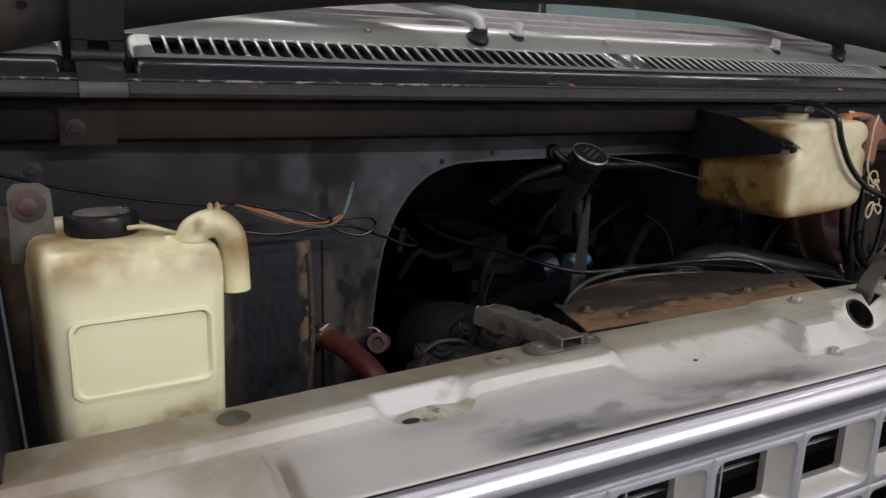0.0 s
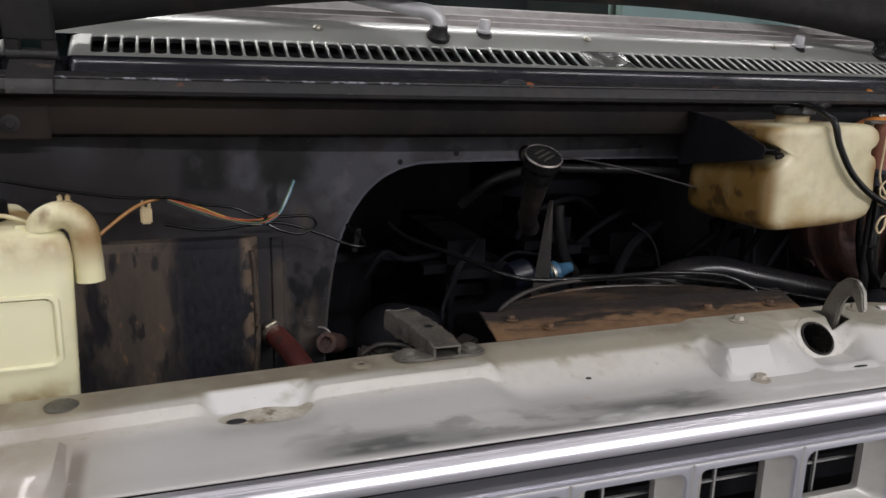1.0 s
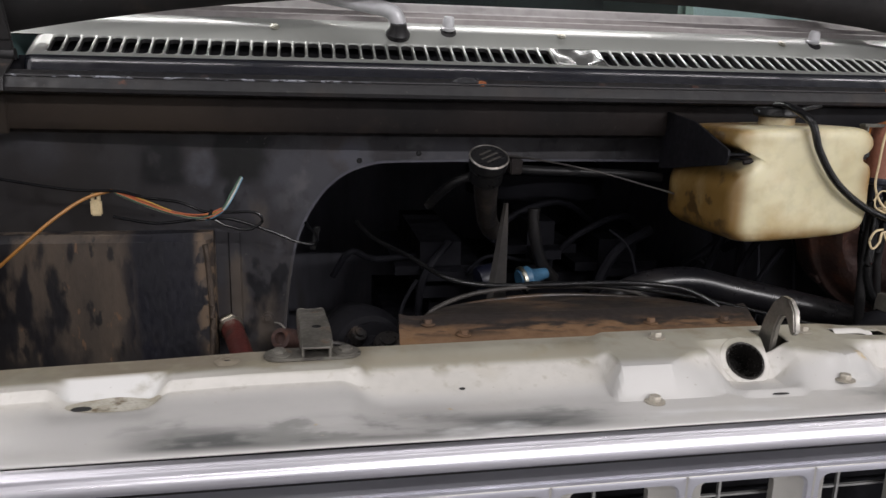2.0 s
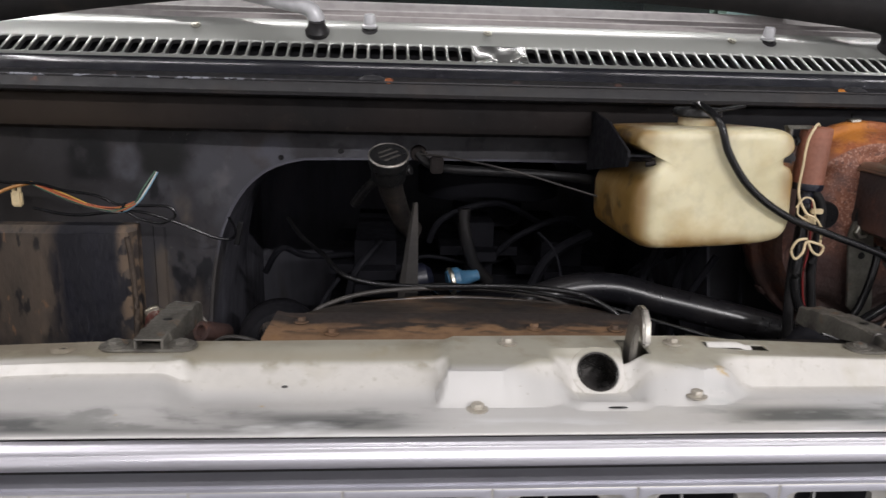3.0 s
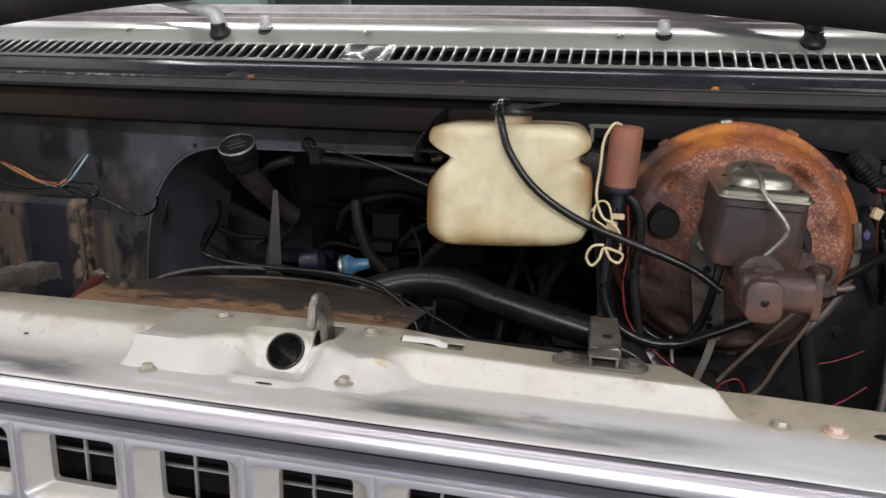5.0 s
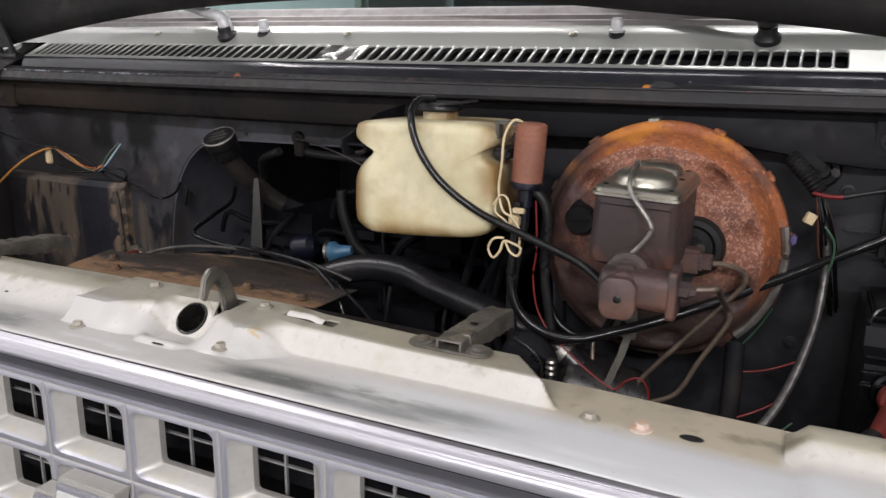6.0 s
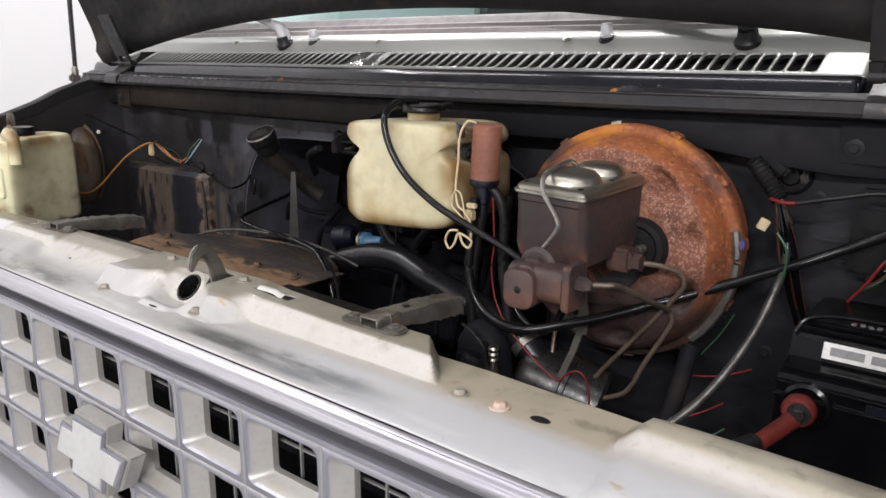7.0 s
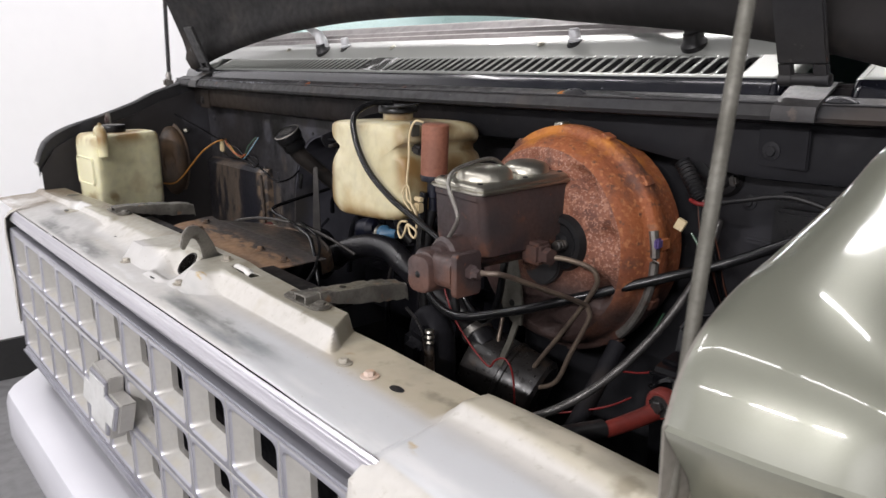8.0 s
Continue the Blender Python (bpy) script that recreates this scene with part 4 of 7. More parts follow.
# washer nozzles
for x in (-0.168, 0.402):
    at = Vector((x, 0.410 + bow(x), 1.386))
    nz = part("washer_nozzle", lathe([(0, 0), (0.0095, 0), (0.0105, 0.003), (0.0082, 0.005), (0.0080, 0.014), (0.0066, 0.0180), (0, 0.0185)], 16, Matrix.Translation(at) @ pose(0, 0, 0, 12, 0, 0)), ARM, van, "small grey washer nozzle")
    part("grommet", lathe([(0.005, 0.002), (0.009, 0.002), (0.012, 0)], 16, Matrix.Translation(at - Vector((0, 0.002, 0.002))) @ pose(0, 0, 0, 40, 0, 0)), RUBBER, nz)

# wiper arms
def wiper(x, left):
    y = 0.402 + bow(x)
    w = part("wiper_arm", merge(
        tube([(x, y, 1.380), (x - 0.002, y - 0.004, 1.398), (x - 0.014, y - 0.002, 1.409), (x - 0.05, y + 0.012, 1.416), (x - 0.16, y + 0.05, 1.436), (x - 0.42, y + 0.11, 1.475)], (0.0125, 0.007), 12, 6)), ARM if left else BLACK, van, "painted steel wiper arm")
    part("pivot", merge(lathe([(0, 0), (0.016, 0), (0.0165, 0.006), (0.012, 0.012), (0.0105, 0.02), (0, 0.021)], 20, Matrix.Translation((x, y, 1.375)) @ pose(0, 0, 0, 28, 0, 0))), RUBBER, w, "black rubber pivot boot")


wiper(-0.238, True)
wiper(0.589, False)

# windscreen and its seal, dashboard behind it
part("windscreen_seal", sheet(along([(0.429, 1.392), (0.436, 1.402), (0.444, 1.404), (0.447, 1.410), (0.455, 1.413), (0.460, 1.420), (0.47, 1.424)], COWL_X), 0.002), mat("grey_brown_seal", (0.40, 0.37, 0.36), (0.30, 0.275, 0.265), 10, (0.4, 0.6)), van, "brownish grey windscreen seal")
glass = part("windscreen", sheet(along([(0.468, 1.422), (0.60, 1.54), (0.80, 1.73), (1.0, 1.92)], COWL_X), 0.004), GLASS, van, "green-tinted windscreen")
glass.visible_shadow = False
part("dashboard", sheet(along([(0.475, 1.405), (0.60, 1.415), (0.80, 1.42), (0.85, 1.38), (0.85, 1.28)], COWL_X), 0.002), mat("teal_dash", (0.26, 0.42, 0.41), (0.22, 0.36, 0.35), 8, (0.5, 0.7)), van, "dark teal dashboard top")
for x in (-0.93, 0.98):
    part("cab_side", box((x, 1.6, 0.98), (0.06, 2.3, 0.86), 0.02), BODY, van, "grey-green cab side")
    part("windscreen_pillar", tube([(x, 0.50, 1.40), (x * 0.97, 0.78, 1.66), (x * 0.94, 1.02, 1.92)], 0.028, 10, 4), BODY, van, "grey-green windscreen pillar")
    part("rear_pillar", box((x, 2.35, 1.66), (0.06, 0.8, 0.54), 0.02), BODY, van, "grey-green cab side behind the door window")
part("roof", box((MID, 1.95, 1.94), (1.9, 1.9, 0.05), 0.02), BODY, van, "grey-green cab roof")
part("cab_back", box((MID, 2.7, 1.2), (1.85, 0.04, 1.4), 0), BLACK, van)

# drooping flare of the ledge above the booster
rows = []
for x in frange(0.50, 0.93, 30):
    zb = lerp([(0.50, 1.256), (0.56, 1.2525), (0.62, 1.243), (0.68, 1.234), (0.72, 1.230), (0.93, 1.230)], x)
    yb, out = bow(x), 0.006 * step(0.50, 0.64, x)
    rows.append([(x, 0.3290 + yb, 1.288), (x, 0.3280 + yb - 0.5 * out, 1.272), (x, 0.3280 + yb - out, zb + 0.010), (x, 0.3300 + yb - out, zb + 0.003), (x, 0.338 + yb, zb), (x, 0.39 + yb, zb + 0.004)])
part("ledge_flare", sheet(rows, 0.0015), LEDGE, van, "dark curved flare of the ledge above the booster")

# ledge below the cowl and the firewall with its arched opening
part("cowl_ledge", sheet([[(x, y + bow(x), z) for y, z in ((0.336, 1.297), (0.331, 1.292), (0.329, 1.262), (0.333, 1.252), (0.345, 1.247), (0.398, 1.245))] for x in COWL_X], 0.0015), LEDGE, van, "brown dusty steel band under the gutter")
for x in (-0.744, 0.746):
    hb = part("reinforcement", box((x, (0.327 if x < 0 else 0.3215) + bow(x), 1.268), (0.056, 0.004, 0.044), 0.0015), LEDGE, van, "dark bolted reinforcement plate")
    part("bolt", bolt((x - 0.012, (0.325 if x < 0 else 0.3195) + bow(x), 1.264), 0.0058, 0.004, (0, -1, 0)), FIREWALL, hb)

arch = [(-0.405, 0.70), (-0.400, 0.943), (-0.387, 1.064), (-0.369, 1.123), (-0.347, 1.160), (-0.328, 1.180), (-0.306, 1.195), (-0.274, 1.206), (-0.226, 1.210), (0.0, 1.212), (0.20, 1.210), (0.27, 1.200), (0.315, 1.165), (0.335, 1.10), (0.35, 0.95), (0.355, 0.70)]
fw = bmesh.new()
arch_line = [(p.x, p.y) for p in curve([(x, z, 0) for x, z in arch], 3)]
for line in ([(x, 0.70) for x in frange(-0.92, arch_line[0][0], 8)], arch_line, [(x, 0.70) for x in frange(arch_line[-1][0], 0.93, 8)]):
    low, high = [fw.verts.new((x, 0.402, z)) for x, z in line], [fw.verts.new((x, 0.402, 1.248)) for x, z in line]
    for i in range(len(line) - 1):
        if line[i + 1][0] - line[i][0] > 1e-5:
            fw.faces.new((low[i], low[i + 1], high[i + 1], high[i]))
bmesh.ops.remove_doubles(fw, verts=fw.verts[:], dist=1e-5)
bmesh.ops.recalc_face_normals(fw, faces=fw.faces[:])
bmesh.ops.solidify(fw, geom=fw.faces[:], thickness=0.004)
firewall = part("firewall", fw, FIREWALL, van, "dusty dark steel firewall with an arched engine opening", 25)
part("arch_rim", sheet([[(x, y, z) for y in (0.400, 0.408, 0.66)] for x, z in [(p.x, p.y) for p in curve([(x, z, 0) for x, z in arch], 3)]], 0.004), COVER, van, "black rolled rim of the engine opening", 60)
for x, z in ((-0.290, 1.2085), (-0.207, 1.219)):
    part("hole", lathe([(0, 0.0007), (0.0035, 0.0007), (0.004, 0)], 12, Matrix.Translation((x, 0.3972, z)) @ pose(0, 0, 0, 90, 0, 0)), PLASTIC, firewall)
part("rib", sheet([[(x, y, z) for x, y in ((-0.472, 0.401), (-0.468, 0.394), (-0.455, 0.394), (-0.451, 0.401))] for z in (0.75, 1.11)], 0.001), FIREWALL, firewall, "upright pressed rib")
# the engine cover: a black box behind the opening, and a sheet closing the bay below
for c, s in (((-0.43, 0.72, 0.95), (0.02, 0.62, 0.6)), ((0.40, 0.72, 0.95), (0.02, 0.62, 0.6))):
    part("cover_side", box(c, s, 0), COVER, van, "black side of the engine cover")
part("cover_top", box((-0.015, 0.72, 1.24), (0.81, 0.62, 0.02), 0), COVER, van, "black top of the engine cover")
part("cover_back", box((-0.015, 1.02, 0.94), (0.81, 0.02, 0.58), 0), COVER, van, "black back of the engine cover")
# added sheet that hides the lit garage floor below the bay
part("bay_closing_sheet", box((0.0, 0.53, 0.70), (1.75, 1.12, 0.01), 0), DIM_BLACK, van, "black sheet added to close the bay from below")
part("radiator", box((-0.05, 0.07, 0.85), (0.62, 0.05, 0.30), 0.008), DIM_BLACK, van, "black radiator below the shelf")
part("support_back", box((-0.05, 0.026, 0.89), (1.70, 0.004, 0.30), 0), DIM_BLACK, van)

# fittings on the firewall beside the booster
grommet = part("grommet", lathe([(0, 0.010), (0.010, 0.010), (0.013, 0.006), (0.020, 0.005), (0.024, 0.0)], 24, pose(0.668, 0.396, 1.226, 90, 0, 0)), RUBBER, firewall, "black rubber grommet")
part("clip", merge(box((0.655, 0.386, 1.238), (0.016, 0.010, 0.007), 0.002, 2, (0, 20, 0)), box((0.684, 0.388, 1.224), (0.009, 0.010, 0.012), 0.002, 2, (0, -15, 0))), OILY, firewall, "small dirty steel clip")
for x, z in ((0.70, 1.20), (0.83, 1.215), (0.60, 1.03), (0.66, 1.00), (-0.80, 1.215), (-0.42, 0.985)):
    part("bolt", bolt((x, 0.3975, z), 0.0052, 0.004, (0, -1, 0)), FIREWALL, firewall)
for x0, x1, z in ((0.70, 0.90, 1.155), (0.72, 0.90, 1.128)):
    part("rib", box(((x0 + x1) / 2, 0.397, z), (x1 - x0, 0.008, 0.010), 0.003, 2), FIREWALL, firewall, "pressed rib of the firewall")

# hood, raised, seen from below
HOOD_DIR = Vector((0, -0.42, 0.907))


def hood_edge(x):
    u = (x - 0.0) / 0.84
    return Vector((x, 0.368 + 0.03 * (1 - u * u), 1.338 + 0.098 * (1 - abs(u) ** 2.2) + 0.016 * step(0.40, 0.80, x)))


hood_in = Vector((0, 0.907, 0.42))
rows = []
for x in frange(-0.83, 0.86, 44):
    p = hood_edge(x)
    row = [p + hood_in * 0.030 + HOOD_DIR * 0.004, p + hood_in * 0.010, p, p - hood_in * 0.004 + HOOD_DIR * 0.006, p - hood_in * 0.004 + HOOD_DIR * 0.03, p + hood_in * 0.008 + HOOD_DIR * 0.045]
    row += [p + hood_in * (0.012 + 0.02 * math.sin(3.1 * s)) + HOOD_DIR * (0.045 + 0.75 * s) for s in frange(0.04, 1, 12)]
    rows.append([Vector((v.x * (1 + 0.06 * i / len(row)), v.y, v.z)) for i, v in enumerate(row)])
hood = part("hood", sheet(rows, 0.003), HOODPAINT, van, "raised hood with a dull dark underside", 50)
for x in (0.81,):
    p = hood_edge(x) + HOOD_DIR * 0.10
    q = hood_edge(x) + HOOD_DIR * 0.45
    part("brace", sheet([[(v.x + dx, v.y - dy, v.z) for dx, dy in ((-0.03, 0.0), (-0.022, 0.014), (0.022, 0.014), (0.03, 0.0))] for v in (p, (p + q) / 2, q)], 0.002), HOODPAINT, hood)
for dx, s in ((0.035, 0.045), (0.06, 0.085)):
    p = hood_edge(-0.83 + dx) + HOOD_DIR * s - hood_in * 0.0055
    part("hole", lathe([(0, 0.0008), (0.0045, 0.0008), (0.005, 0)], 14, Matrix.Translation(p) @ (-hood_in).to_track_quat("Z", "Y").to_matrix().to_4x4()), PLASTIC, hood)

# hinges
def hinge(x):
    y = 0.336 + bow(x)
    leaf = [[(x + dx, yy + bow(x), zz) for yy, zz in ((0.345, 1.3375), (0.334, 1.3365), (0.322, 1.3300), (0.304, 1.3205), (0.2935, 1.3140), (0.2905, 1.3050), (0.2910, 1.2985))] for dx in (-0.023, 0.0, 0.023)]
    h = part("hinge", sheet(leaf, 0.003), mat("scuffed_hinge_leaf", (0.046, 0.044, 0.044), (0.030, 0.029, 0.029), 26, (0.28, 0.42), 0.3, bump=0.08, spots=[((0.13, 0.10, 0.08), 40, 0.62, 0.72)]), van, "dark grey steel hood hinge on the cowl")
    strap = merge(box((0, 0, 0.062), (0.052, 0.006, 0.092), 0.002), box((-0.018, 0, 0.010), (0.016, 0.006, 0.016), 0.002), box((0.018, 0, 0.010), (0.016, 0.006, 0.016), 0.002), box((0, 0.001, 0.001), (0.052, 0.008, 0.008), 0.002))
    part("strap", moved(strap, Matrix.Translation((x, min(y - 0.004, 0.362), 1.341)) @ pose(0, 0, 0, 22, 0, 0)), BLACK, h, "black painted hinge strap with a window")
    part("pin", lathe([(0, -0.026), (0.0068, -0.026), (0.0068, -0.012), (0.0058, -0.012), (0.0058, 0.012), (0.0068, 0.012), (0.0068, 0.026), (0, 0.026)], 14, Matrix.Translation((x, min(y - 0.003, 0.363), 1.340)) @ pose(0, 0, 0, 0, 90, 0)), BLACK, h)
    # dark box fills the notch in place of its shade
    part("notch", box((x, 0.375 + bow(x), 1.326), (0.10, 0.066, 0.018), 0.004, 2), DIM_BLACK, h, "dark box for the shade in the hinge notch")


for hx in HINGES:
    hinge(hx)

# hood props
part("prop_rod", merge(tube([(0.881, -0.011, 1.06), (0.872, 0.018, 1.20), (0.8628, 0.066, 1.40), (0.856, 0.13, 1.68)], 0.0054, 12, 4)), GREY_STEEL, van, "dull steel hood prop rod")
strut = part("gas_strut", tube([(-0.882, 0.318, 1.325), (-0.884, 0.32, 1.37), (-0.887, 0.325, 1.50), (-0.888, 0.33, 1.66)], 0.0052, 10, 3), BLACK, van, "thin black hood strut")
part("mount", merge(box((-0.882, 0.315, 1.306), (0.016, 0.024, 0.02), 0.004), lathe([(0, 0), (0.007, 0), (0.008, 0.012), (0.005, 0.02), (0, 0.021)], 12, Matrix.Translation((-0.882, 0.317, 1.312)))), STEEL, strut)


# front wheels under the fenders
for side in (-1, 1):
    wm = Matrix.Translation((0.018 + side * 0.86, 0.30, 0.36)) @ pose(0, 0, 0, 0, 90 * side, 0)
    wheel = part("wheel", lathe([(0.0, 0.05), (0.05, 0.05), (0.06, 0.03), (0.15, 0.02), (0.18, 0.06), (0.19, 0.08), (0.19, -0.08)], 40, wm), GREY_STEEL, van, "steel front wheel")
    part("tyre", lathe([(0.19, 0.08), (0.21, 0.10), (0.30, 0.105), (0.345, 0.09), (0.36, 0.06), (0.36, -0.06), (0.345, -0.09), (0.30, -0.105), (0.21, -0.10), (0.19, -0.08)], 48, wm), RUBBER, wheel, "black tyre")
    part("axle", lathe([(0.04, -0.5), (0.04, 0.02)], 16, wm), DIM_BLACK, wheel)


# ---- the fan shroud ----
shroud = thing("fan_shroud", (-0.05, 0.11, 1.03), "rusty steel fan shroud with scuffed black paint behind the shelf", "fan shroud")
PLATE = [(0.056, 1.030), (0.060, 1.042), (0.066, 1.050), (0.074, 1.0545), (0.085, 1.0570), (0.100, 1.0585), (0.116, 1.0600), (0.132, 1.0625), (0.152, 1.0640)]
rows = []
for u in frange(0, 1, 44):
    row = []
    for y, z in PLATE:
        k = (y - 0.056) / 0.096
        x0, x1 = -0.274 + 0.010 * k, 0.130 + 0.030 * k
        curl = 0.0018 * step(0.94, 1.0, u) + 0.003 * (1 - step(0.0, 0.03, u))
        row.append((x0 + (x1 - x0) * u, y, z + curl * step(0.0, 0.4, k) + 0.0011 * noise.noise((9 * u, 14 * k, 2.0))))
    rows.append(row)
part("front_plate", sheet(rows, 0.0018), SHROUD, shroud, "rust-brown front plate", 60)
rows = []
for x in frange(-0.235, 0.125, 40):
    u = (x + 0.055) / 0.181
    c = math.sqrt(max(0.0, 1 - u * u))
    rows.append([(x, 0.140, 1.0610), (x, 0.150, 1.0630), (x, 0.152 + 0.03 * c, 1.0625 + 0.001 * c), (x, 0.154 + 0.06 * c, 1.0585 + 0.003 * c), (x, 0.155 + 0.082 * c, 1.052 + 0.004 * c), (x, 0.157 + 0.085 * c, 1.03)])
part("ring", sheet(rows, 0.0018), BLACK_SHROUD, shroud, "black scuffed shroud ring")
part("lip", tube([(-0.236, 0.150, 1.056), (-0.19, 0.205, 1.0555), (-0.055, 0.239, 1.0560), (0.08, 0.205, 1.0555), (0.126, 0.150, 1.056)], 0.003, 8, 8), BLACK_SHROUD, shroud)
for x, y, z in ((-0.20, 0.100, 1.0585), (0.109, 0.108, 1.060), (0.02, 0.112, 1.0597), (-0.235, 0.128, 1.062)):
    part("bolt", bolt((x, y, z), 0.0048, 0.006), SHROUD, shroud)
part("cross_bar", box((-0.28, 0.050, 1.058), (0.18, 0.046, 0.004), 0.001), LEDGE, shroud, "dark flat bar under the shroud")
part("bar", box((0.245, 0.052, 1.060), (0.23, 0.046, 0.004), 0.001, 1, (0, 0, -2)), LEDGE, shroud, "brown flat bar beside the shroud")


# ---- bottles ----
def scaled(outline, s, c):
    return [(c[0] + (x - c[0]) * s[0], c[1] + (z - c[1]) * s[1]) for x, z in outline]


washer = thing("washer_bottle", (0.24, 0.25, 1.135), "yellowed translucent plastic washer bottle with brown stains", "washer bottle")
front = [(0.150, 1.142), (0.1425, 1.152), (0.1415, 1.185), (0.1425, 1.202), (0.148, 1.215), (0.158, 1.2265), (0.1665, 1.2345), (0.1675, 1.2410), (0.160, 1.2470), (0.148, 1.2515), (0.1425, 1.257), (0.1435, 1.266), (0.153, 1.2735),
         (0.20, 1.2765), (0.27, 1.278), (0.308, 1.2775), (0.323, 1.272), (0.3285, 1.262), (0.3265, 1.2535), (0.3190, 1.2490), (0.3165, 1.2430), (0.3185, 1.2370), (0.3265, 1.2330), (0.3320, 1.2230), (0.3330, 1.205), (0.3325, 1.175), (0.328, 1.157), (0.314, 1.146), (0.27, 1.140), (0.20, 1.136), (0.165, 1.135)]
dense = [(p.x, p.y) for p in curve([(x, z, 0) for x, z in front], 3, True)]
secs = []
for y, s in ((0.1705, 0.04), (0.1705, 0.25), (0.1706, 0.45), (0.1707, 0.65), (0.171, 0.80), (0.1715, 0.90), (0.174, 0.955), (0.179, 0.985), (0.188, 1.0), (0.25, 1.0), (0.31, 0.985), (0.325, 0.95), (0.330, 0.85)):
    drop = -0.10 * (y - 0.171)
    secs.append([(x - 0.07 * (y - 0.171), y + 0.003 * noise.noise((x * 22, z * 22, 0)) * (y < 0.2) + (0.004 * ((x - 0.24) / 0.1) ** 2 if y < 0.2 else 0), z + (0.0 if z < 1.2 else drop * 0.2)) for x, z in scaled(dense, (s, s), (0.243, 1.207))])
part("body", loft(secs), TANK, washer, sharp=60)
part("neck", lathe([(0.022, 0.0), (0.022, 0.010), (0.020, 0.012)], 28, Matrix.Translation((0.232, 0.24, 1.276))), TANK, washer)
part("cap", merge(lathe([(0, 0.013), (0.026, 0.013), (0.0285, 0.010), (0.029, 0.004), (0.027, 0.002)], 32, Matrix.Translation((0.232, 0.24, 1.284))), box((0.262, 0.225, 1.297), (0.05, 0.012, 0.003), 0.001, 1, (0, -8, 20))), PLASTIC, washer, "black plastic cap with a tab")
part("strap", merge(tube([(0.135, 0.215, 1.243), (0.16, 0.176, 1.238), (0.15, 0.172, 1.235)], 0.003, 6, 4), box((0.1545, 0.26, 1.238), (0.03, 0.12, 0.006), 0.001)), LEDGE, washer, "rusty steel strap in the side notch")
wb = [(0.345, 1.286), (0.256, 1.277), (0.172, 1.2500), (0.170, 1.2435), (0.176, 1.232), (0.345, 1.205)]
part("bracket", merge(prism(wb, 0.003, Matrix.Translation((0.128, 0, 0)) @ pose(0, 0, 0, 90, 0, 90), 0.0), box((0.146, 0.26, 1.238), (0.036, 0.16, 0.003), 0.001, 1, (-4, 0, 0))), DIM_BLACK, washer, "black triangular mounting bracket")
part("side_bracket", merge(box((0.330, 0.22, 1.243), (0.020, 0.05, 0.012), 0.003, 2, (0, 8, 0)), box((0.345, 0.212, 1.262), (0.012, 0.02, 0.010), 0.003)), BLACK, washer, "dark bracket in the right-hand notch")
part("drain_hose", tube([(0.225, 0.235, 1.300), (0.222, 0.20, 1.300), (0.229, 0.166, 1.284), (0.241, 0.160, 1.250), (0.270, 0.160, 1.212), (0.317, 0.163, 1.180), (0.375, 0.163, 1.158), (0.44, 0.160, 1.135), (0.475, 0.150, 1.115)], 0.0045, 10, 8), GLOSS_RUBBER, washer, "black rubber hose from the cap")

pump = thing("washer_pump", (0.36, 0.205, 1.15), "brown cylindrical pump motor with a navy blue base", "pump")
tilt = Matrix.Translation((0.361, 0.203, 1.213)) @ pose(0, 0, 0, 0, 3, 0)
part("motor", lathe([(0, 0.067), (0.015, 0.067), (0.0178, 0.065), (0.018, 0.060), (0.018, 0.0), (0.0165, -0.001), (0, -0.001)], 28, tilt), PUMP, pump)
part("base", lathe([(0, 0), (0.0185, 0), (0.019, -0.003), (0.0175, -0.008), (0.009, -0.010), (0.0085, -0.03), (0.0065, -0.032), (0.0065, -0.05), (0, -0.05)], 24, tilt), NAVY, pump, "navy blue plastic base")
part("top_clip", merge(box((0.338, 0.198, 1.279), (0.03, 0.012, 0.004), 0.001), box((0.327, 0.198, 1.270), (0.004, 0.014, 0.018), 0.001)), GREY_STEEL, pump)
part("wire", tube([(0.358, 0.188, 1.282), (0.350, 0.180, 1.283), (0.341, 0.178, 1.265), (0.339, 0.178, 1.235), (0.337, 0.176, 1.205), (0.345, 0.170, 1.183), (0.357, 0.168, 1.176), (0.366, 0.168, 1.163), (0.367, 0.168, 1.145)], 0.0015, 8, 8), WIRE["cream"], pump, "cream coated wire")
part("wire", tube([(0.337, 0.172, 1.195), (0.336, 0.170, 1.181), (0.346, 0.168, 1.174), (0.357, 0.168, 1.168), (0.352, 0.168, 1.195), (0.342, 0.170, 1.20), (0.333, 0.170, 1.188)], 0.0011, 6, 8), WIRE["cream"], pump)
part("bow", tube([(0.349, 0.166, 1.152), (0.337, 0.164, 1.150), (0.331, 0.164, 1.138), (0.337, 0.164, 1.128), (0.345, 0.164, 1.136), (0.349, 0.166, 1.148), (0.360, 0.165, 1.147), (0.370, 0.165, 1.142), (0.366, 0.165, 1.133), (0.357, 0.165, 1.137), (0.351, 0.166, 1.148)], 0.0015, 8, 8), WIRE["cream"], pump, "cream wire tied in a bow")
part("connector", merge(box((0.356, 0.180, 1.170), (0.012, 0.012, 0.014), 0.002), box((0.362, 0.176, 1.183), (0.014, 0.006, 0.006), 0.001)), WIRE["cream"], pump)
part("outlet_hose", tube([(0.36, 0.20, 1.165), (0.354, 0.195, 1.12), (0.352, 0.19, 1.06), (0.36, 0.19, 0.98)], 0.0065, 10, 6), RUBBER, pump, "black outlet hose")
part("suction_hose", tube([(0.366, 0.205, 1.205), (0.382, 0.206, 1.19), (0.388, 0.208, 1.16), (0.386, 0.21, 1.10), (0.40, 0.21, 1.02)], 0.0058, 10, 6), RUBBER, pump)

